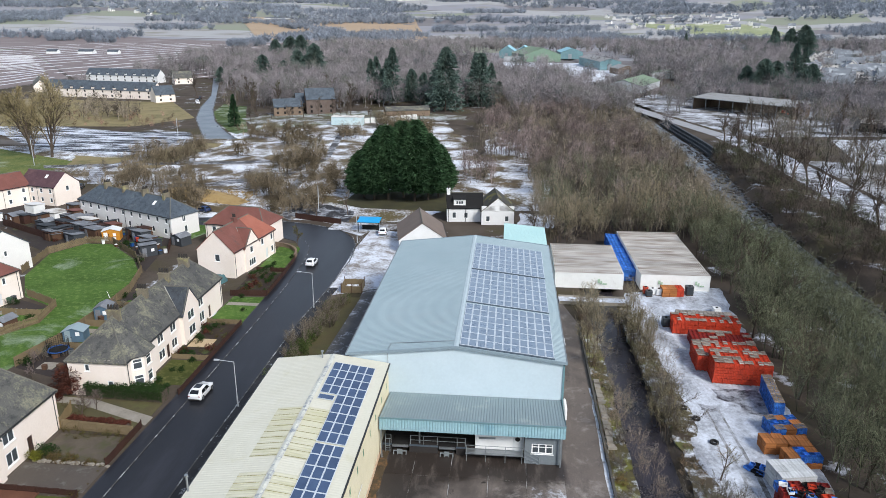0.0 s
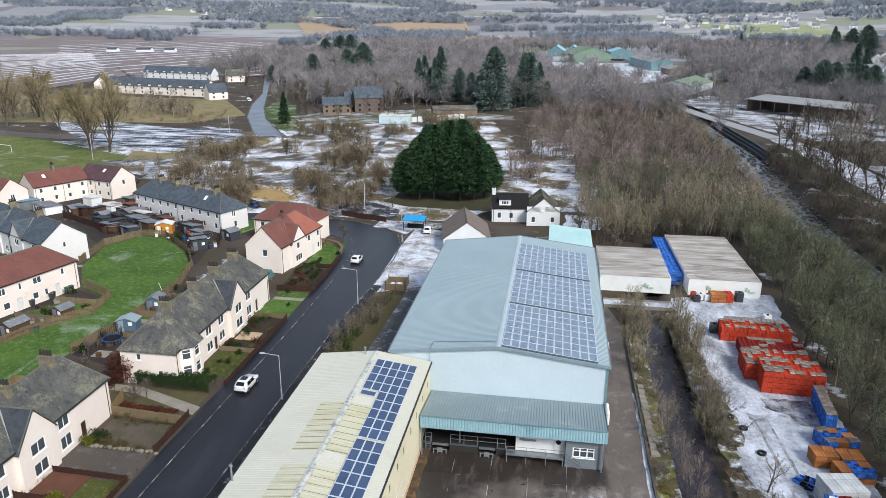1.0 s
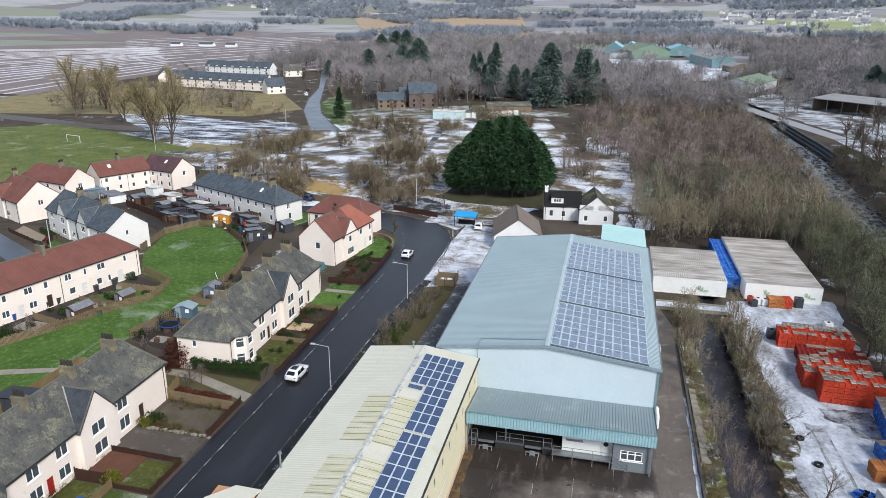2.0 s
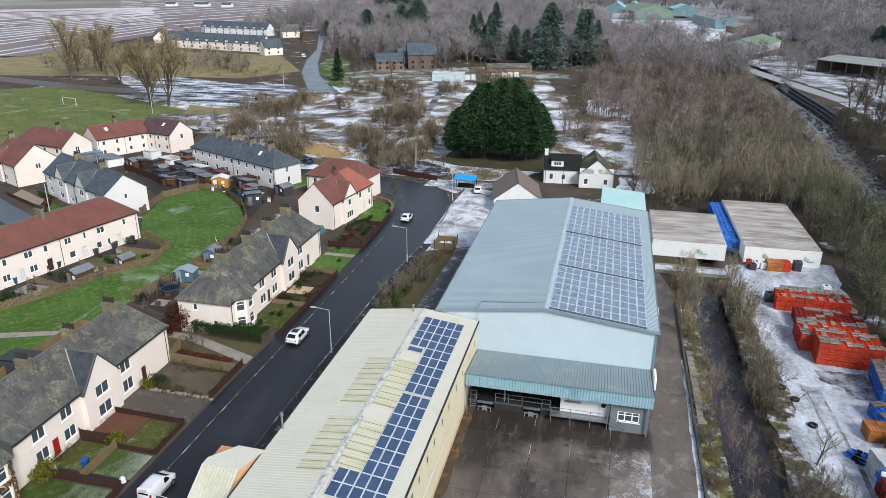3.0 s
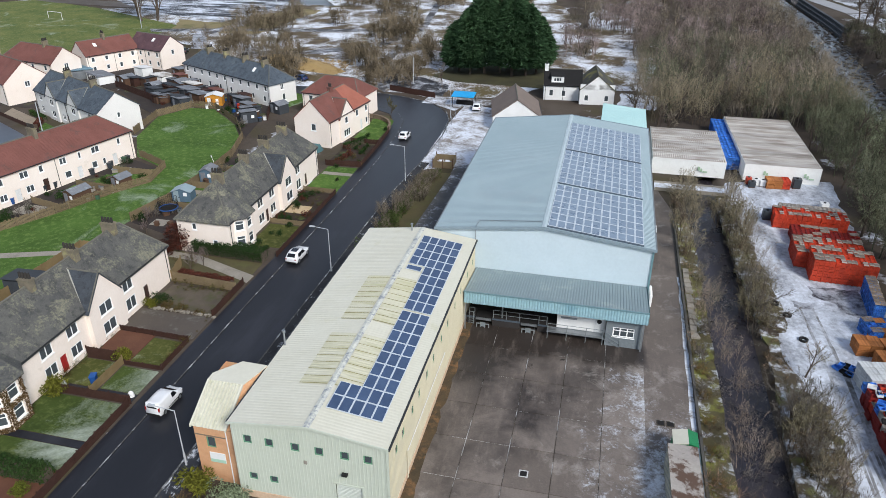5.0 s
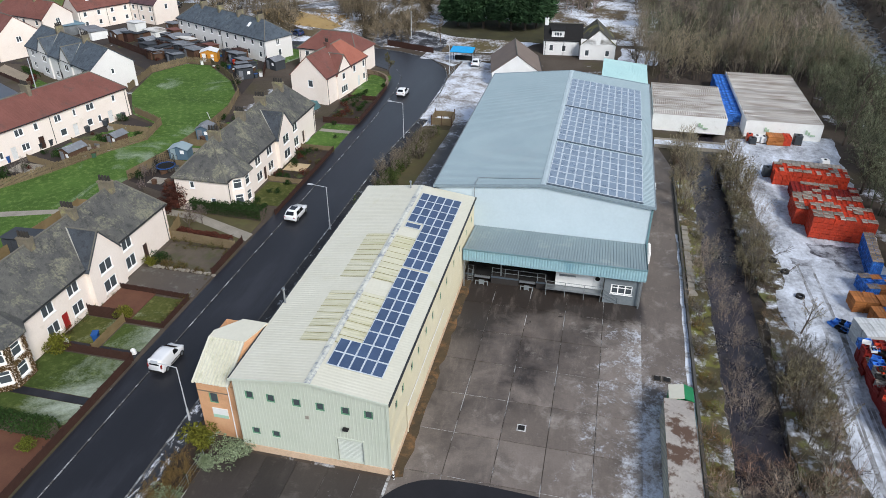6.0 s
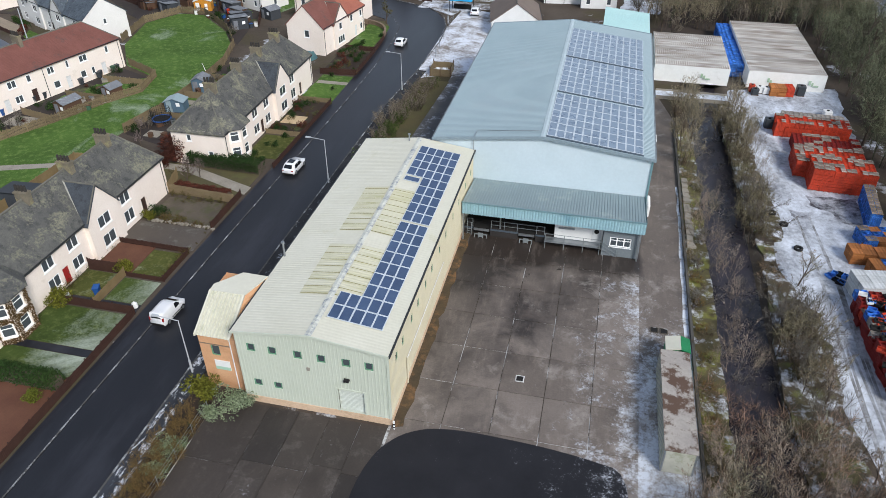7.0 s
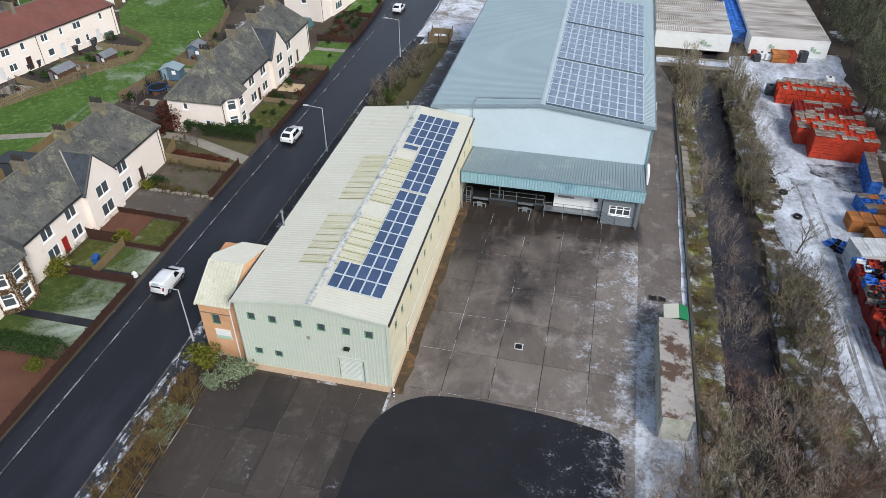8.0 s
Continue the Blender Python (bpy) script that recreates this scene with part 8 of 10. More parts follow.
fences([(-51.0, 45.85), (-42.0, 45.85)], 1.1, RF, "red-brown boarded fence between front gardens")
fences([(-46.6, 46.2), (-46.6, 51.4)], 1.1, LF, "pale new wooden fence between gardens")
fences([(-51.0, 51.55), (-47.4, 51.55)], 1.5, RF, "dark red-brown boarded fence by the house")
fences([(-46.4, 51.3), (-42.0, 51.3)], 0.6, RF, "low red-brown fence between garden lawns")
fences([(-42.05, 51.4), (-42.05, 56.6), (-50.9, 56.9)], 0.75, RF, "low red-brown fence round a lawn")
fences([(-41.95, 61.7), (-41.95, 69.4)], 1.0, RF, "red-brown boarded fence along the footpath")
fences([(-42.0, 67.6), (-51.0, 68.2)], 1.3, WF, "weathered fence beside the gravel garden")
fences([(-51.2, 68.2), (-52.2, 72.0)], 1.5, LF, "short orange-brown timber fence beside a house")
hedge((-52.3, 35.5), (-42.6, 35.5), 1.6, 1.5, LEAF, "clipped dark green hedge between gardens", 201, 900)
hedge((-52.4, 76.0), (-42.0, 75.6), 2.3, 1.9, LEAF, "dark green hedge beside a path", 202, 1300)
hedge((-50.6, 69.0), (-43.0, 68.6), 1.0, 1.2, LEAF_R, "low brown hedge along a garden", 204, 700)
# second pair's front gardens
patch("lawn", -46.4, -41.2, 79.5, 86.4, M["mossgrass"], "green front lawn with pale edging", "lawn", 0.06)
patch("garden_bed", -46.6, -41.0, 87.2, 98.8, M["soil"], "bare brown garden beds", "soil", 0.06)
patch("garden_path", -46.0, -42.6, 90.6, 93.4, surface("pale gravel", "b09a78", "bca888", 0.8, 9.0, 0.95, 0.4), "pale gravel circle in the garden", "gravel", 0.075)
patch("lawn", -46.6, -41.0, 99.6, 110.4, M["grass"], "bright green front lawn", "lawn", 0.06)
patch("garden_path", -46.4, -41.0, 106.6, 107.8, M["slab"], "frosted slab path", "path", 0.075)
fences([(-40.95, 77.0), (-40.95, 99.2)], 0.9, RF, "red-brown boarded fence along the footpath")
fences([(-46.5, 86.8), (-41.0, 86.8)], 0.8, WF, "low weathered wooden fence between gardens")
fences([(-46.5, 99.2), (-41.0, 99.2)], 0.8, WF, "low weathered wooden fence between gardens")
fences([(-47.2, 110.7), (-40.9, 111.2)], 1.1, RF, "red-brown lattice fence by the lawn")
patch("garden_bed", -47.4, -41.2, 111.6, 122.6, M["soil"], "garden bed of bark and small bushes", "soil", 0.06)
patch("lawn", -47.3, -42.4, 124.6, 138.4, M["grass"], "green lawn at the corner house", "lawn", 0.06)
fences([(-40.9, 111.3), (-41.1, 122.5), (-41.6, 130.6)], 1.0, RF, "brown boarded fence along the footpath")
fences([(-47.0, 123.4), (-41.2, 123.4)], 0.9, RF, "brown boarded fence across the front garden")
s = Shape()
for k in range(12):
    a, b2 = 0.13 * k, 0.13 * (k + 1) - 0.02
    s.prism([(-49.5 + 7.6 * math.cos(a), 131.8 + 7.6 * math.sin(a)), (-49.5 + 7.6 * math.cos(b2), 131.8 + 7.6 * math.sin(b2)), (-49.5 + 7.2 * math.cos(b2), 131.8 + 7.2 * math.sin(b2)), (-49.5 + 7.2 * math.cos(a), 131.8 + 7.2 * math.sin(a))], 0, 0.9)
setting("garden_wall", s, M["stone"], "curved dark stone garden wall at the bend", "wall")
patch("lawn", -47.6, -42.2, 136.5, 141.2, M["rough"], "grass corner by the bend", "lawn", 0.05)
hedge((-46.8, 119.2), (-44.2, 124.4), 1.0, 1.1, LEAF, "clipped hedge by the front door", 203)

GRAVEL = surface("garden gravel", "857868", "978a78", 0.8, 9.0, 0.95, 0.4)
setting("road", ribbon([(-165, 141), (-146, 131), (-128, 121.2), (-112, 112.5), (-101, 106)], [(-165, 134), (-146, 125), (-128, 115.2), (-112, 106.5), (-103, 101.5)], 0.055), surface("wet side road", "3c434d", "4a525c", 0.15, 5.0, 0.35, 0.1, spec=0.4), "wet side street before the white houses", "road")
setting("garden", sheet([(-127, 127), (-113.6, 120.2), (-111.6, 115.6), (-125.6, 122.6)], 0.06), GRAVEL, "gravel front garden with low hedges", "garden")
setting("garden", sheet([(-112.6, 119.7), (-97.2, 111.9), (-97.0, 106.6), (-110.6, 115.0)], 0.062), M["grass"], "front lawn of the white house", "lawn")
fences([(-126.6, 122.4), (-111.4, 115.2), (-98.4, 107.8)], 0.9, RF, "low red-brown fence along the side street")
hedge((-119.6, 124.0), (-113.2, 120.6), 0.9, 1.1, LEAF, "dark clipped hedge in a front garden", 211)
hedge((-113.4, 119.6), (-111.6, 116.0), 1.0, 1.2, LEAF_R, "brown hedge between front gardens", 212)
setting("lawn", sheet([(-75.0, 155.6), (-70.4, 155.6), (-66.6, 146.4), (-68.2, 141.6), (-70.2, 141.8)], 0.05), M["grass"], "grass strip beside the terrace", "lawn")
setting("lawn", sheet([(-81.4, 98.6), (-75.0, 102.4), (-73.4, 96.8), (-76.0, 92.2), (-80.4, 93.6)], 0.05), M["grass"], "rear lawn of the red-roofed terrace", "lawn")
setting("lawn", sheet([(-118, 153), (-111, 160), (-108, 157), (-114, 150)], 0.052), M["grass"], "small lawn before the corner house", "lawn")
fences([(-82.2, 170.8), (-74.6, 165.4), (-66.0, 161.2)], 1.6, WF, "dark timber fence below the straw mound")
# the green and back gardens
GREEN_EDGE = [(-89, 116.4), (-92.3, 129), (-88.8, 136.4), (-83.3, 136.5), (-73.9, 127.8), (-68.6, 120), (-65.9, 110.8), (-65.3, 100.9), (-65.7, 89.8), (-67.2, 82), (-68.8, 62), (-71, 40), (-90, 40), (-83.7, 75), (-79.9, 82), (-76.4, 90.6), (-73.2, 96.4), (-74.6, 102.7), (-82.3, 106.7)]
setting("lawn", Shape().prism(GREEN_EDGE[::-1], -0.05, 0.05), M["grass"], "wide mown green between the houses", "lawn")
setting("garden_path", Shape().prism([(-84, 65.4), (-69.0, 71.0), (-69.2, 72.2), (-84, 67.2)], 0, 0.06), M["slab"], "pale path over the green", "path")
for name, pts in (("yards", [(-101, 154.4), (-72, 141), (-68, 121), (-74, 128.4), (-83.3, 137.2), (-89, 137.2), (-93, 129.4), (-100, 134), (-116, 148), (-112, 160)]), ("rear", [(-65, 110), (-64.8, 90), (-66.6, 82), (-57.2, 79), (-57.2, 106.5), (-64, 112)]), ("rear", [(-67.8, 72.5), (-68.6, 58), (-70, 36), (-61.6, 36), (-61.6, 72)]), ("rear", [(-82.5, 105.4), (-75.2, 102.4), (-73.8, 96.6), (-77, 90.6), (-80.4, 82), (-84.4, 75), (-90, 75)]), ("front", [(-114, 150), (-122, 128), (-137, 128), (-150, 146), (-150, 165), (-118, 168)])):
    setting("garden", Shape().prism(pts if name != "x" else pts[::-1], -0.05, 0.04), surface("back garden ground", "2b2523", "3d3531", 0.25, 5.0, 0.9, 0.4, stain=("5a6338", 0.15, 0.55, 0.68)), "back gardens of soil, paving and grass", "garden")
fences([(-90.4, 117.8), (-92.6, 129.2), (-88.9, 136.9), (-83.2, 137.0), (-73.6, 128.2)], 1.5, WF, "weathered picket fence round the green", board=0.1, gap=0.05)
fences([(-73.6, 128.2), (-68.2, 120.2), (-65.5, 110.9), (-64.9, 100.9), (-65.3, 89.8), (-66.8, 82.2)], 1.5, WF, "dark weathered fence along the green")
fences([(-82.0, 107.0), (-74.2, 103.0), (-72.8, 96.4), (-76.1, 90.4), (-79.6, 81.8), (-83.4, 74.6), (-88, 60)], 1.4, WF, "weathered picket fence behind the terrace", board=0.1, gap=0.05)
fences([(-68.4, 58.4), (-67.8, 72.6), (-61.4, 73.0)], 1.6, LF, "mossy timber fence behind the houses")
for a, b2 in (((-81.6, 99), (-74, 99)), ((-83.6, 92), (-76.4, 91.6)), ((-86, 84.6), (-79.4, 83)), ((-64.8, 96), (-57.6, 96)), ((-65, 88), (-57.6, 88)), ((-64.9, 104), (-57.6, 103)), ((-68, 64), (-61.4, 64)), ((-69, 50), (-61.4, 50))):
    fence(a, b2, 1.2, WF, "weathered fence dividing back gardens")
for a, b2 in (((-99, 152.6), (-93.6, 142)), ((-94, 150), (-89.6, 140.6)), ((-88.8, 147.6), (-85, 138.6)), ((-83.6, 145.2), (-79.6, 136.2)), ((-78.2, 142.6), (-74.4, 133)), ((-112, 158), (-104, 142)), ((-101, 146), (-88, 139.4)), ((-116, 148), (-98, 138)), ((-72, 141), (-68.6, 132))):
    fence(a, b2, 1.6, RF, "dark red-brown fence dividing back yards")


# ------------------------------------------------------------------ sheds and yard clutter
def garden_shed(x, y, turn, w, d, h, walls, roof, label, pent=False, win=True):
    t = thing("garden_shed", pose(x, y, 0.03, 0, 0, turn), label, "shed", "garden sheds")
    part("wall", Shape().box(0, w, 0, d, 0, h), walls, t)
    s = Shape()
    for k in range(int(w / 0.22)):
        s.box(k * 0.22 + 0.01, k * 0.22 + 0.2, -0.02, -0.001, 0.05, h - 0.02)
    tagged(part("boarding", s, walls, t), kind="stuff")
    if pent:
        part("roof", Shape().slab([(-0.15, -0.2, h + 0.35), (w + 0.15, -0.2, h + 0.35), (w + 0.15, d + 0.15, h + 0.08), (-0.15, d + 0.15, h + 0.08)], 0.08), roof, t)
    else:
        part("roof", Shape().slab([(-0.15, -0.2, h), (w / 2, -0.2, h + 0.6), (w / 2, d + 0.2, h + 0.6), (-0.15, d + 0.2, h)], 0.06).slab([(w / 2, -0.2, h + 0.6), (w + 0.15, -0.2, h), (w + 0.15, d + 0.2, h), (w / 2, d + 0.2, h + 0.6)], 0.06), roof, t)
        part("gable", Shape().face((0, -0.01, h), (w, -0.01, h), (w / 2, -0.01, h + 0.56)).face((0, d + 0.01, h), (w, d + 0.01, h), (w / 2, d + 0.01, h + 0.56)), walls, t)
    part("door", Shape().box(w * 0.1, w * 0.1 + 0.8, -0.06, -0.02, 0.05, 1.85), roof, t)
    if win:
        part("window", Shape().box(w * 0.62, w * 0.62 + 0.6, -0.05, -0.02, 1.0, 1.6), M["frame"], t)
    return t


FELT = surface("grey roofing felt", "6a6d72", "7a7d82", 0.6, 6.0, 0.85, 0.2, stain=("9aa0a4", 0.8, 0.55, 0.7))
BROWN = surface("brown shed wood", "4d382b", "5a4232", 0.6, 6.0, 0.9, 0.2)
ORANGE = surface("orange shed wood", "c88a2e", "b87c28", 0.6, 6.0, 0.85, 0.2)
BLUE_S = surface("blue-grey shed wood", "4d6474", "587082", 0.6, 6.0, 0.85, 0.2)
CHAR = surface("charcoal shed wood", "34383d", "3d4146", 0.6, 6.0, 0.85, 0.2)
garden_shed(-86.4, 138.4, 18, 3.6, 2.6, 2.1, ORANGE, M["white"], "bright orange shed with a white roof")
garden_shed(-72.6, 128.6, 38, 3.2, 2.6, 2.2, CHAR, FELT, "charcoal summer house with white framed doors", True)
garden_shed(-64.6, 98.2, 8, 2.2, 2.6, 2.0, BLUE_S, FELT, "blue-grey shed with a felt roof")
garden_shed(-64.8, 90.2, 8, 3.0, 2.0, 1.7, BLUE_S, M["teal"], "low teal and red storage shed")
garden_shed(-80.8, 85.6, -14, 2.4, 3.2, 2.0, BROWN, FELT, "brown shed with a grey felt roof")
garden_shed(-77.6, 92.8, -14, 2.2, 2.4, 1.8, BROWN, FELT, "brown shed behind the terrace")
garden_shed(-69.0, 60.2, 4, 4.2, 2.8, 2.1, CHAR, CHAR, "dark lean-to shed behind the houses", True)
garden_shed(-68.6, 53.4, 4, 3.4, 2.4, 2.0, BROWN, CHAR, "dark shed behind the houses", True)
for x, y, tn, w, d, wl2, rf, p in ((-92.0, 141, -26, 4.2, 3.0, BROWN, FELT, 1), (-96.4, 143.6, -26, 4.6, 3.0, CHAR, FELT, 1), (-97.6, 147.8, -26, 4.4, 2.6, BROWN, M["container_roof"], 1), (-102, 149, -26, 5, 3, BROWN, FELT, 0), (-106, 146, -26, 3, 2.4, CHAR, FELT, 0), (-104, 154, -26, 3, 2.6, BROWN, M["redtile"], 1), (-110, 153, -20, 5, 4, M["container"], M["container_roof"], 1), (-126.5, 151.5, -30, 7, 4, M["container"], FELT, 1), (-117.5, 158.0, -20, 3.4, 3, M["white"], M["white"], 1), (-117, 150, -26, 4, 3, BROWN, FELT, 0), (-80.4, 139.6, -26, 3.4, 2.4, CHAR, FELT, 1), (-76.8, 136.0, -26, 3.0, 2.2, BROWN, FELT, 1), (-74.6, 132.4, 38, 2.4, 2.2, CHAR, FELT, 1), (-89.6, 145.2, -26, 3, 2.2, BROWN, M["redtile"], 1), (-93.6, 136.6, -26, 3.2, 2.4, CHAR, FELT, 1), (-99.6, 138.4, -26, 3.0, 2.6, BROWN, FELT, 1), (-108, 160, -26, 3.4, 2.6, BROWN, FELT, 1), (-70.6, 137.6, -26, 3.2, 2.6, CHAR, FELT, 0), (-136.8, 155.2, -34, 9, 5, M["steel"], surface("steel-blue roof", "6f93a4", "5f8294", 0.3, 4.0, 0.5, 0.0, stain=("4d6674", 0.3, 0.5, 0.65)), 1)):
    garden_shed(x, y, tn, w, d, rng.uniform(1.8, 2.2), wl2, rf, "weathered back-yard shed among fences", bool(p), not p)


def wheelie_bin(x, y, turn, colour, label):
    t = thing("wheelie_bin", pose(x, y, 0.05, 0, 0, turn), label, "bin", "wheelie bins")
    s = Shape()
    s.v = [(-0.24, -0.28, 0.1), (0.24, -0.28, 0.1), (0.24, 0.28, 0.1), (-0.24, 0.28, 0.1), (-0.29, -0.36, 1.0), (0.29, -0.36, 1.0), (0.29, 0.36, 1.0), (-0.29, 0.36, 1.0)]
    s.f = [(3, 2, 1, 0), (4, 5, 6, 7), (0, 1, 5, 4), (1, 2, 6, 5), (2, 3, 7, 6), (3, 0, 4, 7)]
    part("body", s, colour, t)
    part("lid", Shape().slab([(-0.32, -0.42, 1.08), (0.32, -0.42, 1.08), (0.32, 0.4, 1.12), (-0.32, 0.4, 1.12)], 0.08), colour, t)
    for x2 in (-0.22, 0.22):
        part("wheel", Shape().bar((x2 - 0.03, 0.3, 0.1), (x2 + 0.03, 0.3, 0.1), 0.1, 8), M["dark"], t)


BIN_B = surface("blue bin plastic", "1f4a86", "24528f", 1.0, 6.0, 0.5, 0.0)
BIN_D = surface("dark bin plastic", "33383c", "3b4044", 1.0, 6.0, 0.5, 0.0)
BIN_G = surface("green bin plastic", "35523f", "3c5a46", 1.0, 6.0, 0.5, 0.0)
for x, y, c in ((-49.6, 78.2, BIN_B), (-50.5, 78.0, BIN_B), (-51.3, 78.3, BIN_B), (-47.4, 47.8, BIN_B), (-83.6, 101.0, BIN_D), (-83.3, 100.2, BIN_D), (-84.4, 97.0, BIN_D), (-82.6, 103.4, BIN_G), (-82.4, 104.2, BIN_D), (-86.6, 90.6, BIN_D), (-87.2, 88.8, BIN_D), (-88.4, 83.4, BIN_B), (-72.0, 130.6, BIN_D), (-79.0, 139.0, BIN_B), (-78.4, 138.4, M["crate"]), (-75.0, 137.6, BIN_G), (-64.0, 92.6, BIN_B)):
    wheelie_bin(x, y, rng.uniform(0, 360), c, "plastic wheelie bin with a closed lid")
# covered heap, tubs, trampoline, garden bits
t = thing("covered_heap", pose(-48.6, 77.4, 0), "heap under a pale green sheet by the house", "covered heap")
hp = Shape()
ring = [(1.5 * math.cos(a), 0.9 * math.sin(a)) for a in (k * math.pi / 6 for k in range(12))]
for k in range(12):
    a, b2 = ring[k], ring[(k + 1) % 12]
    hp.face((*a, 0.0), (*b2, 0.0), (b2[0] * 0.75, b2[1] * 0.7, 0.65 + 0.12 * math.sin(k * 2)), (a[0] * 0.75, a[1] * 0.7, 0.65 + 0.12 * math.sin(k * 2 - 2)))
    hp.face((a[0] * 0.75, a[1] * 0.7, 0.65 + 0.12 * math.sin(k * 2 - 2)), (b2[0] * 0.75, b2[1] * 0.7, 0.65 + 0.12 * math.sin(k * 2)), (0, 0, 0.9))
part("sheet", hp, surface("pale green sheet", "8fc4a8", "7eb496", 0.8, 4.0, 0.6, 0.3), t)
t = thing("covered_heap", pose(-52.4, 116.3, 0, 0, 0, 60) , "large heap under a dark teal tarpaulin", "covered heap")
o = part("sheet", hp, surface("dark teal tarpaulin", "3d5c60", "466a6c", 0.8, 4.0, 0.6, 0.3), t)
o.matrix_basis = Matrix.Diagonal((1.9, 1.6, 1.7, 1))
t = thing("trampoline", pose(-63.2, 86.6, 0), "round trampoline with blue padding and dark net", "trampoline")
tor = Shape()
for k in range(16):
    a = k * math.pi / 8
    tor.v += [(r * math.cos(a), r * math.sin(a), z) for r, z in ((1.5, 0.72), (1.5, 0.8), (1.25, 0.8), (1.25, 0.72))]
    tor.f += [(4 * k + q, 4 * ((k + 1) % 16) + q, 4 * ((k + 1) % 16) + (q + 1) % 4, 4 * k + (q + 1) % 4) for q in range(4)]
part("padding", tor, BIN_B, t, "blue padded rim")
part("mat", Shape().prism([(1.27 * math.cos(k * math.pi / 8), 1.27 * math.sin(k * math.pi / 8)) for k in range(16)], 0.73, 0.75), M["dark"], t)
for k in range(6):
    a = k * math.pi / 3
    part("pole", Shape().bar((1.45 * math.cos(a), 1.45 * math.sin(a), 0), (1.45 * math.cos(a), 1.45 * math.sin(a), 2.3), 0.03, 5), M["dark"], t)
net = Shape()
for k in range(30):
    a = k * math.pi / 15
    net.bar((1.45 * math.cos(a), 1.45 * math.sin(a), 0.8), (1.45 * math.cos(a), 1.45 * math.sin(a), 2.3), 0.02, 3)
    for z in (1.1, 1.4, 1.7, 2.0, 2.28):
        net.bar((1.45 * math.cos(a), 1.45 * math.sin(a), z), (1.45 * math.cos(a + math.pi / 15), 1.45 * math.sin(a + math.pi / 15), z), 0.018, 3)
tagged(part("net", net, M["dark"], t), "dark safety net", kind="stuff")
g2 = np.random.default_rng(8)
CL = [M["white"], BIN_D, BROWN, M["slab"], BIN_B, BROWN, M["steel"], BIN_G]
for k in range(64):
    zone = k % 4
    if zone < 2:
        u, v = g2.random(), g2.random()
        x, y = -100 + 27 * u + 6 * v, 150 - 12 * u - 12 * v + 2
    elif zone == 2:
        x, y = g2.uniform(-64, -58.4), g2.uniform(80, 105)
    else:
        x, y = g2.uniform(-82, -77) , g2.uniform(86, 102)
    w, d, h = g2.uniform(0.3, 1.1), g2.uniform(0.3, 0.9), g2.uniform(0.25, 0.9)
    t = thing("garden_box", pose(x, y, 0.04, 0, 0, g2.uniform(0, 90)), "small storage box among back-yard clutter", "garden clutter", "back-yard clutter")
    part("body", Shape().prism([(0.05, 0), (w - 0.05, 0), (w, 0.05), (w, d), (0, d), (0, 0.05)], 0, h), CL[k % 8], t)
    part("lid", Shape().slab([(-0.04, -0.04, h + 0.06), (w + 0.04, -0.04, h + 0.06), (w + 0.04, d + 0.04, h + 0.09), (-0.04, d + 0.04, h + 0.09)], 0.05), CL[(k + 3) % 8], t)
t = thing("washing_pole", pose(-65.2, 104.6, 0), "leaning pale washing pole", "pole")
part("pole", Shape().bar((0, 0, 0), (-0.9, 0.3, 2.4), 0.035, 6), M["frame"], t)


# ------------------------------------------------------------------ vehicles
def tinted(name, a):
    return surface(name, a, a, 0.5, 6.0, 0.25, 0.0, spec=0.6, grain=0.06)


CAR_WHITE, CAR_BLUE, CAR_BLACK = tinted("white car paint", "e2e3e4"), tinted("dark blue car paint", "28385a"), tinted("dark grey car paint", "2c2f33")
CAR_GLASS = surface("dark car glass", "15181b", "1a1d20", 0.5, 4.0, 0.08, 0.0, spec=0.7)
RUBBER = surface("tyre rubber", "1d1d1e", "242425", 1.0, 8.0, 0.9, 0.1)
LAMP_R = surface("red rear lamp", "8f1a1a", "7e1616", 1.0, 6.0, 0.3, 0.0)
LAMP_W = surface("clear head lamp", "c8ccd0", "d4d8dc", 1.0, 6.0, 0.2, 0.0)


def loft(sections):
    """A closed skin through cross-sections of equal count."""
    s, n = Shape(), len(sections[0])
    for sec in sections:
        s.v += sec
    for k in range(len(sections) - 1):
        for i in range(n):
            a, b2 = k * n + i, k * n + (i + 1) % n
            s.f.append((a, b2, b2 + n, a + n))
    s.f += [tuple(range(n))[::-1], tuple(range(len(s.v) - n, len(s.v)))]
    return s


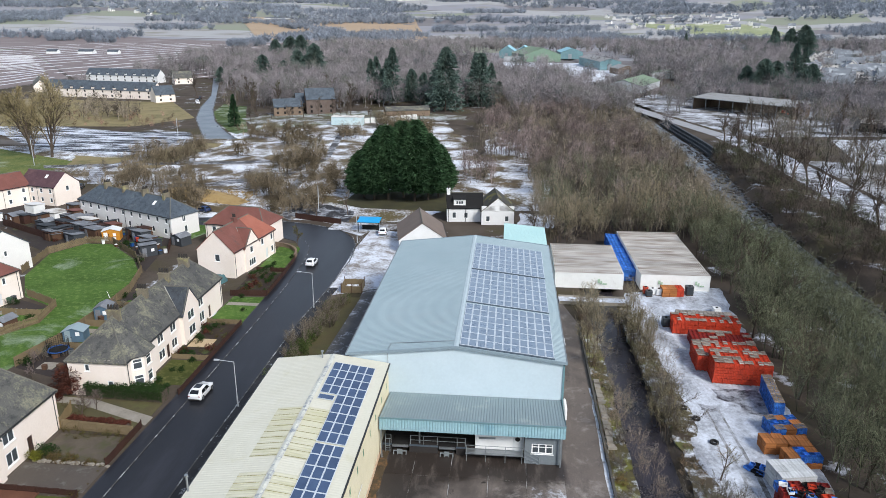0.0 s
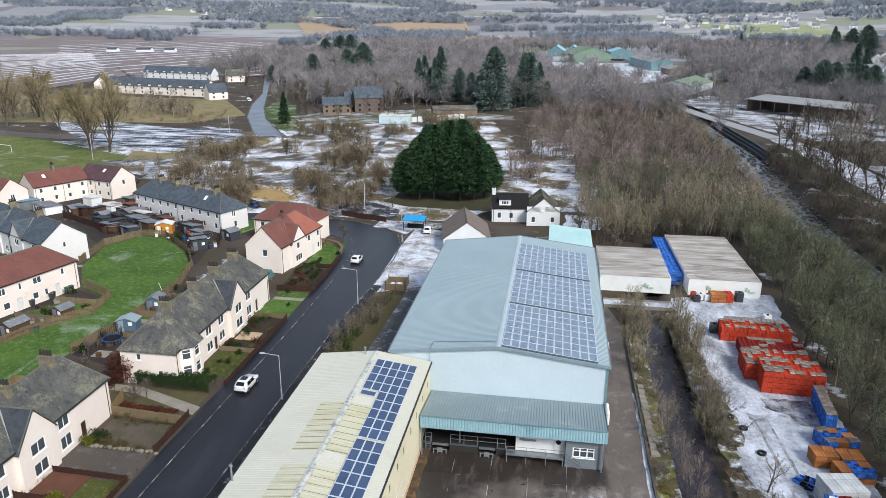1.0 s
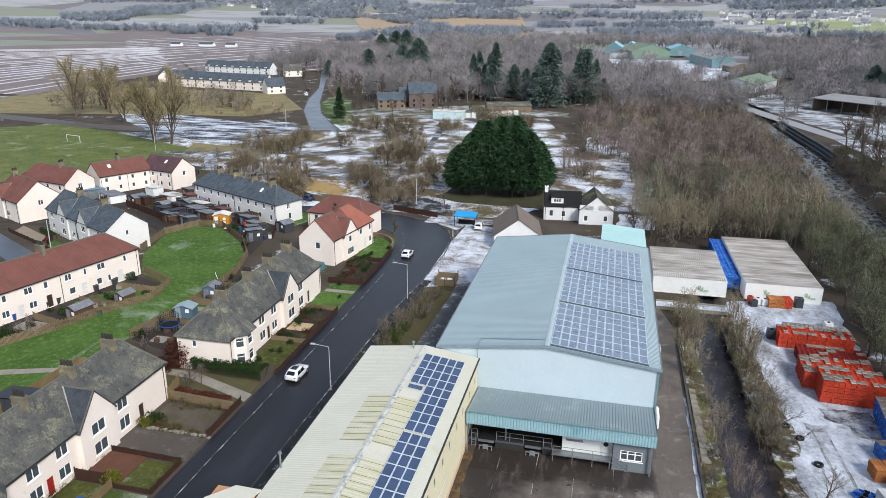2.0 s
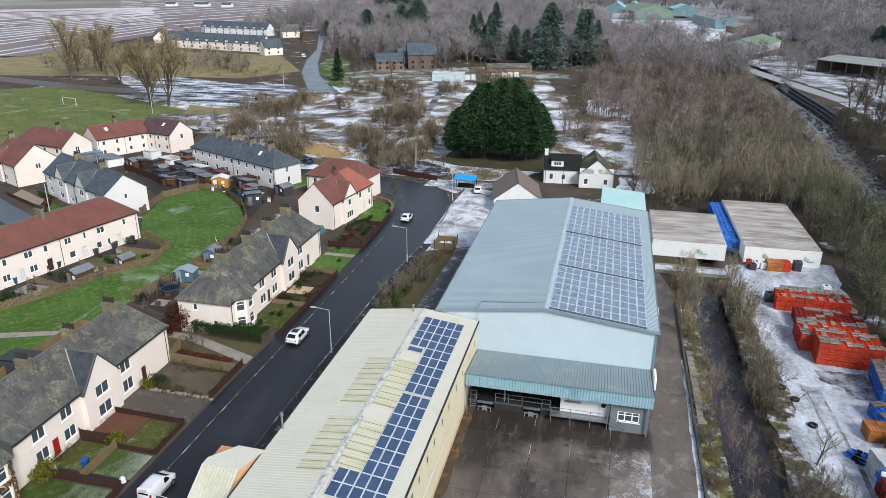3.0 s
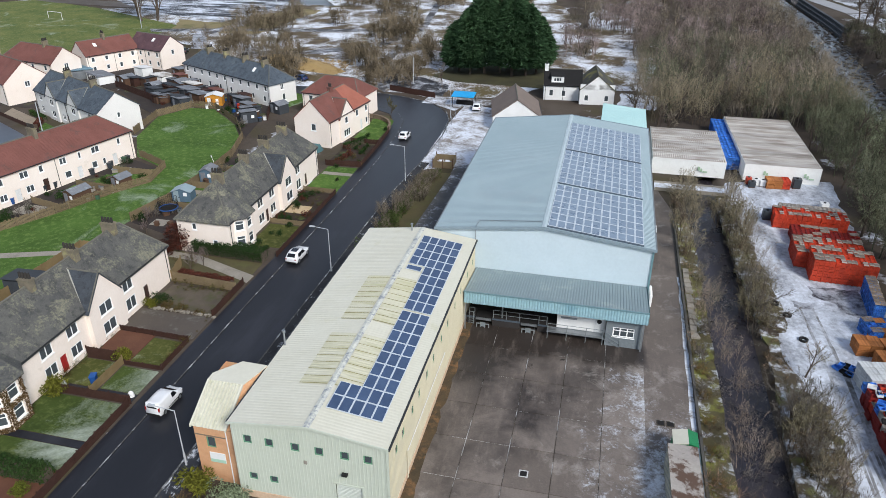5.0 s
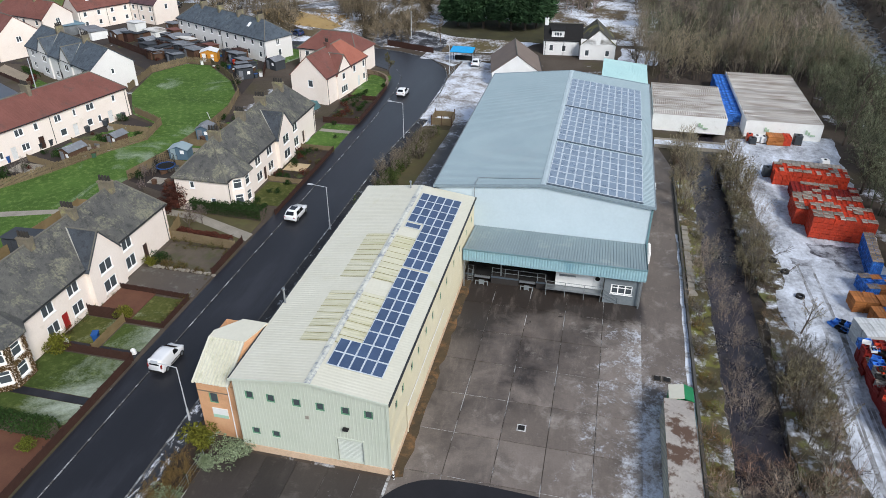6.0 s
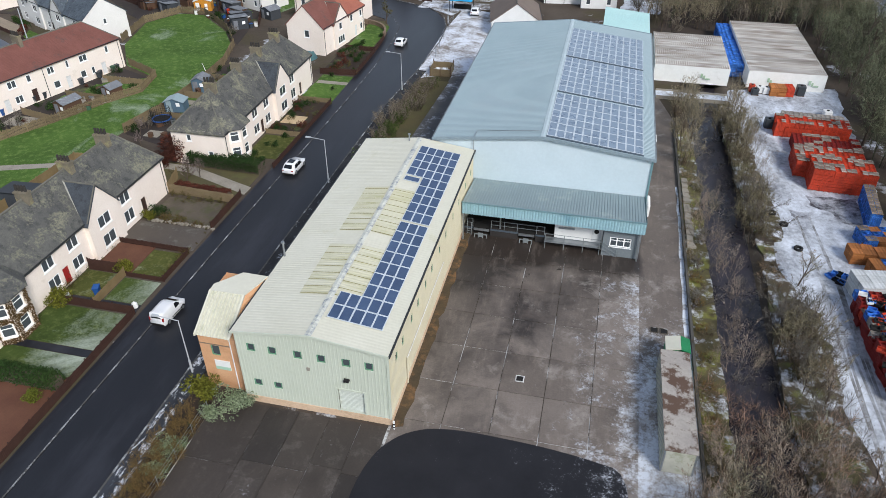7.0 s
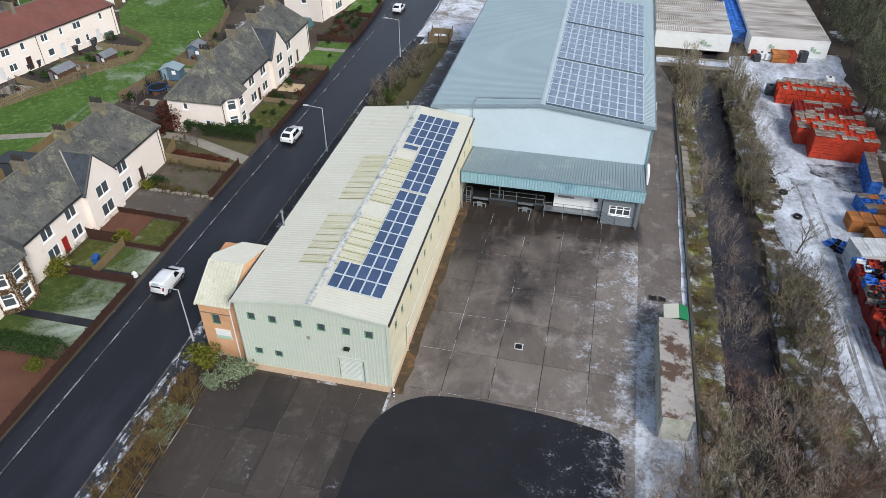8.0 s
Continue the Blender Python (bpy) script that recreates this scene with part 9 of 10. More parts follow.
def car(m, label, paint, L=4.4, W=1.82, H=1.55, style="hatch", category="car"):
    """A car along +y: one rounded shell with glass let in, wheels, lamps, mirrors."""
    t = thing("car", m, label, category)
    hw, waist = W / 2, 0.6 * H

    def ring(y, z0, z1, w, tw):
        zc = min(z1 - 0.05, waist)
        return [(-w * 0.92, y, z0), (-w, y, z0 + 0.14), (-w, y, zc), (-(w + 2 * tw) / 3, y, z1 - 0.11), (-tw, y, z1 - 0.03), (-tw * 0.55, y, z1), (tw * 0.55, y, z1), (tw, y, z1 - 0.03), ((w + 2 * tw) / 3, y, z1 - 0.11), (w, y, zc), (w, y, z0 + 0.14), (w * 0.92, y, z0)]
    rows = [(0.0, 0.42, 0.56 * H, 0.86, 0.66), (0.07, 0.28, 0.66 * H, 0.95, 0.78), (0.30, 0.22, 0.82 * H, 0.99, 0.74), (0.62, 0.2, 0.96 * H, 1.0, 0.72), (L * 0.3, 0.2, H, 1.0, 0.74), (L * 0.46, 0.2, H - 0.02, 1.0, 0.74), (L * 0.56, 0.2, 0.93 * H, 1.0, 0.72), (L * 0.70, 0.2, 0.665 * H, 0.99, 0.80), (L * 0.86, 0.22, 0.62 * H, 0.95, 0.76), (L * 0.96, 0.26, 0.53 * H, 0.86, 0.66), (L, 0.34, 0.44 * H, 0.74, 0.56)]
    part("body", loft([ring(y, z0, z1, w * hw, tw * hw) for y, z0, z1, w, tw in rows]), paint, t, smooth=True)
    part("windscreen", Shape().slab([(-0.62 * hw, L * 0.565, 0.925 * H), (0.62 * hw, L * 0.565, 0.925 * H), (0.78 * hw, L * 0.69, 0.69 * H), (-0.78 * hw, L * 0.69, 0.69 * H)], -0.022), CAR_GLASS, t)
    part("rear_window", Shape().slab([(-0.66 * hw, 0.13, 0.715 * H), (0.66 * hw, 0.13, 0.715 * H), (0.58 * hw, 0.52, 0.93 * H), (-0.58 * hw, 0.52, 0.93 * H)], -0.022), CAR_GLASS, t)
    for sx in (-1, 1):
        for ya, yb, yc, yd in ((0.62, L * 0.38, L * 0.38, 0.78), (L * 0.395, L * 0.64, L * 0.545, L * 0.395)):
            lo, hi = sx * (hw * 1.0 + 0.012), sx * (hw * 0.85 + 0.012)
            part("side_window", Shape().slab([(lo, ya, waist + 0.03), (lo, yb, waist + 0.03), (hi, yc, 0.9 * H), (hi, yd, 0.9 * H)], 0.02), CAR_GLASS, t)
        part("door_mirror", Shape().box(min(sx * hw, sx * (hw + 0.17)), max(sx * hw, sx * (hw + 0.17)), L * 0.62, L * 0.62 + 0.11, waist, waist + 0.15), paint, t)
        for yw in (L * 0.19, L * 0.81):
            w = part("wheel", Shape().bar((sx * (hw - 0.2), yw, 0.33), (sx * (hw + 0.015), yw, 0.33), 0.33, 14), RUBBER, t)
            part("rim", Shape().bar((sx * (hw + 0.01), yw, 0.33), (sx * (hw + 0.025), yw, 0.33), 0.2, 10), M["steel"], w)
        part("tail_light", Shape().box(sx * hw * 0.76 - 0.12, sx * hw * 0.76 + 0.12, -0.01, 0.12, 0.5 * H, 0.5 * H + 0.12), LAMP_R, t)
        part("headlight", Shape().box(sx * hw * 0.66 - 0.16, sx * hw * 0.66 + 0.16, L - 0.24, L - 0.05, 0.44 * H, 0.44 * H + 0.1), LAMP_W, t)
    if style == "suv":
        part("sunroof", Shape().box(-0.5 * hw, 0.5 * hw, L * 0.24, L * 0.48, H - 0.02, H + 0.008), CAR_GLASS, t)
    part("bumper", Shape().box(-hw * 0.84, hw * 0.84, -0.04, 0.1, 0.26, 0.46), M["dark"], t)
    return t


def van(m, label, paint, L=4.5, W=1.88, H=1.84):
    """A small panel van along +y: one rounded shell, glass let in, wheels, lamps."""
    t = thing("van", m, label, "van")
    hw = W / 2

    def ring(y, z0, z1, w, tw):
        """A rounded section: w at the waist, tw at the roof."""
        zc = min(z1 - 0.05, 1.0)
        return [(-w * 0.94, y, z0), (-w, y, z0 + 0.12), (-w, y, zc), (-(w + 2 * tw) / 3, y, z1 - 0.13), (-tw, y, z1 - 0.03), (-tw * 0.6, y, z1), (tw * 0.6, y, z1), (tw, y, z1 - 0.03), ((w + 2 * tw) / 3, y, z1 - 0.13), (w, y, zc), (w, y, z0 + 0.12), (w * 0.94, y, z0)]
    rows = [(0.0, 0.40, 1.55, 0.90, 0.72), (0.10, 0.26, 1.74, 0.96, 0.78), (0.5, 0.22, H - 0.02, 1.0, 0.82), (L * 0.35, 0.22, H, 1.0, 0.84), (L * 0.55, 0.22, H - 0.03, 1.0, 0.83), (L * 0.66, 0.22, H - 0.22, 1.0, 0.80), (L * 0.80, 0.22, 1.12, 0.99, 0.82), (L * 0.91, 0.24, 1.0, 0.94, 0.76), (L * 0.975, 0.28, 0.84, 0.85, 0.66), (L, 0.36, 0.68, 0.72, 0.55)]
    part("body", loft([ring(y, z0, z1, w * hw, tw * hw) for y, z0, z1, w, tw in rows]), paint, t, smooth=True)
    part("windscreen", Shape().slab([(-0.66 * hw, L * 0.668, H - 0.21), (0.66 * hw, L * 0.668, H - 0.21), (0.78 * hw, L * 0.79, 1.18), (-0.78 * hw, L * 0.79, 1.18)], -0.025), CAR_GLASS, t)
    part("rear_window", Shape().slab([(-0.6 * hw, 0.03, 1.58), (0.6 * hw, 0.03, 1.58), (0.66 * hw, -0.02, 1.2), (-0.66 * hw, -0.02, 1.2)], 0.02), CAR_GLASS, t)
    for sx in (-1, 1):
        part("side_window", Shape().slab([(sx * 0.90 * hw, L * 0.53, 1.56), (sx * 0.90 * hw, L * 0.62, 1.52), (sx * 1.012 * hw, L * 0.74, 1.06), (sx * 1.012 * hw, L * 0.52, 1.06)], 0.03), CAR_GLASS, t)
        part("door_mirror", Shape().box(min(sx * hw, sx * (hw + 0.17)), max(sx * hw, sx * (hw + 0.17)), L * 0.7, L * 0.7 + 0.1, 1.0, 1.18), paint, t)
        part("sill_strip", Shape().box(min(sx * hw * 0.995, sx * hw * 1.015), max(sx * hw * 0.995, sx * hw * 1.015), 1.3, 3.1, 0.42, 0.52), M["dark"], t)
        for yw in (L * 0.19, L * 0.81):
            w = part("wheel", Shape().bar((sx * (hw - 0.2), yw, 0.32), (sx * (hw + 0.015), yw, 0.32), 0.32, 14), RUBBER, t)
            part("rim", Shape().bar((sx * (hw + 0.01), yw, 0.32), (sx * (hw + 0.025), yw, 0.32), 0.19, 10), M["steel"], w)
        part("tail_light", Shape().box(sx * hw * 0.86 - 0.07, sx * hw * 0.86 + 0.07, -0.01, 0.12, 0.85, 1.25), LAMP_R, t)
        part("headlight", Shape().box(sx * hw * 0.7 - 0.14, sx * hw * 0.7 + 0.14, L - 0.3, L - 0.08, 0.72, 0.86), LAMP_W, t)
    part("bumper", Shape().box(-hw * 0.85, hw * 0.85, -0.05, 0.1, 0.3, 0.5), M["dark"], t)
    return t


car(pose(-38.2, 75.4, 0.04, 0, 0, -2), "white sport utility car with dark glass roof, parked by the kerb", CAR_WHITE, 4.05, 1.74, 1.54, "suv")
car(pose(-37.6, 126.2, 0.04, 0, 0, -2), "white hatchback parked by the kerb", CAR_WHITE, 3.65, 1.63, 1.47)
van(pose(-38.6, 44.6, 0.04, 0, 0, -2), "white panel van parked by the kerb", CAR_WHITE, 3.85, 1.66, 1.64)
car(pose(-27.2, 148.2, 0.06, 0, 0, 4), "white estate car parked on the snowy yard", CAR_WHITE, 4.4, 1.8, 1.5)
car(pose(-73.2, 163.6, 0.05, 0, 0, 68), "dark blue car parked by the road", CAR_BLUE, 4.3, 1.8, 1.48)
car(pose(-119, 183, 0.05, 0, 0, 20), "dark grey car parked behind the red-roofed house", CAR_BLACK, 4.3, 1.8, 1.5)
for x, y, c in ((-172, 384, CAR_WHITE), (-176, 392, CAR_WHITE), (-179, 401, CAR_BLACK), (-182, 410, CAR_BLACK)):
    car(pose(x, y, 0.1, 0, 0, 18), "car parked by the far road", c, 4.3, 1.8, 1.5)


# ------------------------------------------------------------------ street lamps, posts, shelter
def street_lamp(x, y, turn, h=6.1, arm=1.9):
    t = thing("street_lamp", pose(x, y, 0.1, 0, 0, turn), "grey steel street lamp with a short arm", "street lamp", "street lamps")
    part("pole", Shape().bar((0, 0, 0), (0, 0, 1.4), 0.1, 8).bar((0, 0, 1.4), (0, 0, h), 0.06, 8, 0.045), M["lamp"], t)
    part("arm", Shape().bar((0, 0, h - 0.02), (-arm, 0, h + 0.16), 0.04, 6), M["lamp"], t)
    part("lantern", Shape().slab([(-arm - 0.55, -0.13, h + 0.24), (-arm + 0.08, -0.1, h + 0.24), (-arm + 0.08, 0.1, h + 0.24), (-arm - 0.55, 0.13, h + 0.24)], 0.14), M["lamp"], t)


M["lamp"] = surface("grey lamp paint", "a9adb0", "b6babd", 0.8, 6.0, 0.5, 0.0)
for x, y in ((-32.3, 39.8), (-32.4, 75.0), (-31.4, 106.8)):
    street_lamp(x, y, 0)
street_lamp(-31.6, 142.6, 20)
for x, y, h in ((-46.7, 167.8, 6.5), (-131, 271, 8), (-153, 214, 9), (-106.5, 112, 7)):
    t = thing("telegraph_pole", pose(x, y, 0), "tall thin pale pole standing alone", "pole", "poles")
    part("pole", Shape().bar((0, 0, -0.2), (0.1, 0, h), 0.12, 7, 0.08), M["lamp"], t)
for a in ((-196, 222.7),):
    t = thing("football_goal", span((-196, 222.7), (-189, 220.9)), "white football goal on the playing field", "goal")
    part("frame", Shape().bar((0, 0, 0), (0, 0, 2.5), 0.09, 6).bar((7.3, 0, 0), (7.3, 0, 2.5), 0.09, 6).bar((0, 0, 2.5), (7.3, 0, 2.5), 0.09, 6), M["white"], t)
t = thing("blue_shelter", pose(-33.2, 150.4, 0.05), "open shelter with a bright blue roof", "shelter")
part("roof", Shape().slab([(0, 0, 2.6), (5.0, 0, 2.6), (5.0, 3.2, 2.9), (0, 3.2, 2.9)], 0.2), surface("bright blue roof", "1f9ad6", "2aa6e0", 0.6, 5.0, 0.4, 0.0), t)
for x in (0.2, 4.8):
    for y in (0.2, 3.0):
        part("post", Shape().box(x - 0.06, x + 0.06, y - 0.06, y + 0.06, 0, 2.6), M["dark"], t)
part("counter", Shape().box(0.6, 4.4, 2.4, 3.0, 0, 1.0), M["dark"], t)
# timber bin compound
t = thing("bin_compound", pose(-28.4, 113.8, 0.05, 0, 0, 3), "open timber compound holding white bags", "compound")
for n, (a, b2, c, d) in enumerate(((0, 3.6, 0, 0.08), (0, 3.6, 3.6, 3.68), (0, 0.08, 0.08, 3.6), (3.52, 3.6, 0.08, 3.6))):
    part("panel", Shape().box(a, b2, c, d, 0.05, 1.3), WF, t)
for x, y in ((0.04, 0.04), (3.56, 0.04), (0.04, 3.64), (3.56, 3.64), (1.8, 0.04)):
    part("post", Shape().box(x - 0.07, x + 0.07, y - 0.07, y + 0.07, 0, 1.8), BROWN, t)
for x, y in ((0.8, 1.0), (1.9, 1.1)):
    bb = thing("bulk_bag", pose(-28.4 + x, 113.8 + y, 0.05, 0, 0, 6), "full white bulk bag in the compound", "bag", "bulk bags")
    part("bag", Shape().prism([(0.05, 0), (0.85, 0), (0.9, 0.05), (0.9, 0.85), (0.85, 0.9), (0.05, 0.9), (0, 0.85), (0, 0.05)], 0, 0.95), M["white"], bb)
    part("strap", Shape().box(0.1, 0.16, 0.1, 0.8, 0.95, 1.0).box(0.74, 0.8, 0.1, 0.8, 0.95, 1.0), M["steel"], bb)
# mesh fence and gate posts along the side yard
f = thing("mesh_fence", pose(0, 0, 0), "thin steel mesh fence along the street yard", "fence")
pts = [(-29.6, 123), (-30.0, 128), (-30.3, 133), (-30.4, 138), (-30.6, 143)]
for x, y in pts:
    part("post", Shape().bar((x, y, 0), (x, y, 2.0), 0.04, 6), M["steel"], f)
wires = Shape()
for (xa, ya), (xb, yb_) in zip(pts, pts[1:]):
    for z in (0.2, 0.8, 1.4, 1.95):
        wires.bar((xa, ya, z), (xb, yb_, z), 0.015, 3)
tagged(part("wire", wires, M["steel"], f), kind="stuff")
tagged(fence((-50.5, 160.6), (-38.5, 156.6), 1.4, RF, "dark timber barrier across the old road end"), group="barriers")
setting("bank", Shape().prism([(-40.5, 152.2), (-38.0, 152.2), (-32.0, 148.0), (-30.5, 152.5), (-25, 154), (-25, 158), (-40, 158)], 0, 0.12), snowy("snow by the bend", "5d5750", "6b645c", 0.5, 0.2), "snow-dusted kerb bank at the bend", "bank")


# ------------------------------------------------------------------ storage yard
def container_ribs(w, d, h):
    s = Shape()
    k = 0
    while 0.2 + k * 0.3 < w - 0.3:
        x = 0.2 + k * 0.3
        s.box(x, x + 0.15, -0.014, 0.0, 0.16, h - 0.14)
        k += 1
    for a in (0.0, w - 0.14):
        s.box(a, a + 0.14, -0.05, 0.05, 0, h)
    s.box(0, w, -0.05, 0.05, 0, 0.15).box(0, w, -0.05, 0.05, h - 0.13, h)
    k = 0
    while 0.1 + k * 0.3 < d - 0.2:
        y = 0.1 + k * 0.3
        s.box(-0.014, 0.0, y, y + 0.15, 0.16, h - 0.14)
        k += 1
    return s


def container_row(x, y, n, turn, label):
    body, ribs, roof = mesh("body", Shape().box(0, 12.1, 0, 2.42, 0, 2.85), M["container"]), mesh("side_rib", container_ribs(12.1, 2.42, 2.85), M["container"]), Shape()
    k = 0
    while 0.15 + k * 0.36 < 11.9:
        roof.box(0.15 + k * 0.36, 0.35 + k * 0.36, 0.1, 2.32, 2.85, 2.885)
        k += 1
    roof = mesh("roof_rib", roof, M["container_rib"])
    pan = mesh("roof", Shape().box(0.02, 12.08, 0.02, 2.4, 2.84, 2.86), M["container_pan"])
    for k in range(n):
        m = pose(x, y, 0.05, 0, 0, turn) @ pose(0, 2.46 * k, 0)
        t = thing("shipping_container", m, label, "container", "white shipping containers")
        bd = part("body", body, None, t)
        tagged(part("side_rib", ribs, None, bd), kind="stuff")
        pn = part("roof", pan, None, t, "rust-streaked ribbed roof")
        tagged(part("roof_rib", roof, None, pn), kind="stuff")
        part("lock_rod", Shape().bar((12.13, 0.7, 0.2), (12.13, 0.7, 2.6), 0.03, 5), M["steel"], t)


M["container_rib"] = surface("rust-specked roof rib", "c9c5be", "a79f95", 0.25, 4.0, 0.7, 0.1, stain=("7d6f62", 0.35, 0.47, 0.62), vary=0.25, grain=0.25, stretch=(0.5, 1.6, 1.0))
M["container_pan"] = surface("dirty container roof", "d2cec7", "b3aca3", 0.25, 4.0, 0.7, 0.1, stain=("77695d", 0.4, 0.45, 0.6), vary=0.25, grain=0.3, stretch=(0.5, 1.6, 1.0))
container_row(9.0, 120.6, 7, 0, "white shipping container with rusty ribbed roof")
container_row(24.1, 120.9, 11, 1.2, "white shipping container with rusty ribbed roof")
GREENP = surface("green print", "a9bfa6", "9db89a", 1.0, 5.0, 0.6, 0.0)
for x, y in ((16.6, 120.5), (27.2, 120.9), (33.6, 121.05)):
    m = tagged(part("container_mark", Shape().box(x, x + 0.35, y - 0.075, y - 0.06, 1.2, 1.9).box(x + 0.45, x + 0.75, y - 0.075, y - 0.06, 1.0, 1.6).box(x + 0.85, x + 1.6, y - 0.075, y - 0.06, 0.9, 1.15), GREENP), "faded green leaf-like mark on a container", "mark", "container marks")


def crate_mesh(name, w, d, h, material, lid=None, seed=0):
    """Ribbed plastic boxes strapped as one pallet load: open tops, or some of them under loose slatted lids."""
    lids, body, r = Shape(), Shape(), random.Random(seed)
    for i in range(2):
        for j in range(2):
            x0, y0, a, b2 = i * w / 2 + 0.012, j * d / 2 + 0.012, w / 2 - 0.024, d / 2 - 0.024
            for z in (0.08, 0.42):
                top = z + 0.32
                if z < 0.4:
                    body.box(x0, x0 + a, y0, y0 + b2, z, top)
                    continue
                body.box(x0, x0 + a, y0, y0 + b2, z, z + 0.12)
                body.box(x0, x0 + a, y0, y0 + 0.03, z + 0.12, top).box(x0, x0 + a, y0 + b2 - 0.03, y0 + b2, z + 0.12, top)
                body.box(x0, x0 + 0.03, y0 + 0.03, y0 + b2 - 0.03, z + 0.12, top).box(x0 + a - 0.03, x0 + a, y0 + 0.03, y0 + b2 - 0.03, z + 0.12, top)
            if lid and r.random() < 0.85:
                zl, dx = h + r.uniform(0.01, 0.12), r.uniform(-0.03, 0.03)
                lids.box(x0 + dx + 0.02, x0 + dx + 0.08, y0, y0 + b2, zl, zl + 0.03).box(x0 + dx + a - 0.08, x0 + dx + a - 0.02, y0, y0 + b2, zl, zl + 0.03)
                for k in range(3):
                    lids.box(x0 + dx, x0 + dx + a, y0 + 0.005 + 0.165 * k, y0 + 0.105 + 0.165 * k, zl + 0.03, zl + 0.055)
    for z in (0.1, 0.44):
        for k in range(6):
            u = 0.05 + 0.2 * k
            body.box(u, u + 0.06, -0.02, 0.012, z, z + 0.28).box(u, u + 0.06, d - 0.012, d + 0.02, z, z + 0.28)
        for k in range(5):
            u = 0.06 + 0.2 * k
            body.box(-0.02, 0.012, u, u + 0.06, z, z + 0.28).box(w - 0.012, w + 0.02, u, u + 0.06, z, z + 0.28)
    for x in (0.0, w / 2 - 0.05, w - 0.1):
        body.box(x, x + 0.1, 0, d, 0, 0.08)
    n, slats = len(lids.v), len(lids.f)
    lids.v += body.v
    lids.f += [tuple(n + q for q in f) for f in body.f]
    me = mesh(name, lids, material)
    if lid:
        me.materials.append(lid)
        for k in range(slats):
            me.polygons[k].material_index = 1
    return me


def slatted_box(w, d, h):
    """A wooden box of boards with gaps between them, corner posts and a boarded lid."""
    s = Shape()
    for x in (0.02, w - 0.1):
        for y in (0.02, d - 0.1):
            s.box(x, x + 0.08, y, y + 0.08, 0, h - 0.03)
    for k in range(4):
        z = 0.08 + 0.16 * k
        s.box(0, w, 0, 0.02, z, z + 0.13).box(0, w, d - 0.02, d, z, z + 0.13).box(0, 0.02, 0.02, d - 0.02, z, z + 0.13).box(w - 0.02, w, 0.02, d - 0.02, z, z + 0.13)
    for k in range(7):
        s.box(0.005 + 0.171 * k, 0.155 + 0.171 * k, 0.0, d, h - 0.03, h)
    for y in (0.15, d - 0.25):
        s.box(0.03, w - 0.03, y, y + 0.1, 0, 0.08)
    return s.box(0.03, w - 0.03, 0.03, d - 0.03, 0.08, 0.12)


CR = {k: crate_mesh("pallet_box", 1.2, 1.0, 0.74, M[k]) for k in ("crate", "greybox", "crateblue")}
CR["crategrey"] = crate_mesh("pallet_box", 1.2, 1.0, 0.74, M["crate"], M["crategrey"], 1)
CR["cratepale"] = crate_mesh("pallet_box", 1.2, 1.0, 0.74, M["crate"], surface("bleached pallet wood", "b9b2a8", "8f867b", 1.2, 5.0, 0.85, 0.1, vary=0.2, isle=0.35, grain=0.4), 2)
CR["dark"] = crate_mesh("pallet_box", 1.2, 1.0, 0.74, surface("dark red crate", "8a2a26", "7a2420", 0.6, 5.0, 0.55, 0.0, vary=0.2))
CR["white"] = mesh("pallet_box", slatted_box(1.2, 1.0, 0.74), surface("dirty white plastic", "c9cbcb", "b4b6b6", 0.8, 5.0, 0.5, 0.0, vary=0.15, isle=0.12))
CR["orange"] = mesh("pallet_box", slatted_box(1.2, 1.0, 0.74), surface("orange wooden crate", "b4743f", "9a5f33", 0.6, 5.0, 0.8, 0.1, vary=0.2, isle=0.2))
CR["bluelid"] = crate_mesh("pallet_box", 1.2, 1.0, 0.74, M["crateblue"], surface("weathered lid wood", "9a8a78", "766a5d", 1.2, 5.0, 0.85, 0.1, vary=0.2, isle=0.3), 3)
LABELS = {"bluelid": "blue pallet box under a weathered wooden lid on a stack", "crate": "red ribbed plastic pallet box in a stack", "crategrey": "red pallet box under a grey wooden pallet on a stack", "cratepale": "red pallet box under a bleached wooden pallet on a stack", "greybox": "grey ribbed pallet box on a stack", "crateblue": "blue ribbed plastic pallet box in a stack", "dark": "dark red ribbed pallet box in a stack", "white": "white slatted plastic box in a stack", "orange": "orange wooden box in a stack"}


FAR_BOXES = {}


def stack(x, y, nx, ny, nz, turn, pick, group, loose=1.0, far=False):
    """Boxes piled in rows; those that nothing shows are left out, and those of the far piles are gathered by colour."""
    for i in range(nx):
        for j in range(ny):
            top = nz - (1 if rng.random() < (0.03 if loose < 2 else 0.45) else 0)
            for k in range(top):
                if 0 < i < nx - 1 and 0 < j < ny - 1 and k < top - 1:
                    continue
                kind = pick(i, j, k, top)
                m = pose(x, y, 0.06, 0, 0, turn) @ pose(1.24 * i + loose * rng.uniform(-0.03, 0.03), 1.04 * j + loose * rng.uniform(-0.03, 0.03), 0.75 * k, 0, 0, loose * rng.uniform(-2.5, 2.5))
                if far:
                    pts = [tuple(m @ v.co) for v in CR[kind].vertices]
                    for p in CR[kind].polygons:
                        FAR_BOXES.setdefault((kind, p.material_index), Shape()).face(*[pts[q] for q in p.vertices])
                    continue
                ob = new("pallet_box", CR[kind])
                ob.matrix_basis = m
                tagged(ob, LABELS[kind], "pallet box", group)


stack(25.9, 102.4, 8, 3, 3, -3, lambda i, j, k, n: "crate" if k < n - 1 or (j == 1 and rng.random() < 0.7) else rng.choice(("crategrey", "cratepale")), "red boxes, far stack", far=True)
stack(27.4, 105.6, 7, 3, 2, -3, lambda i, j, k, n: "greybox", "grey boxes, far stack", far=True)
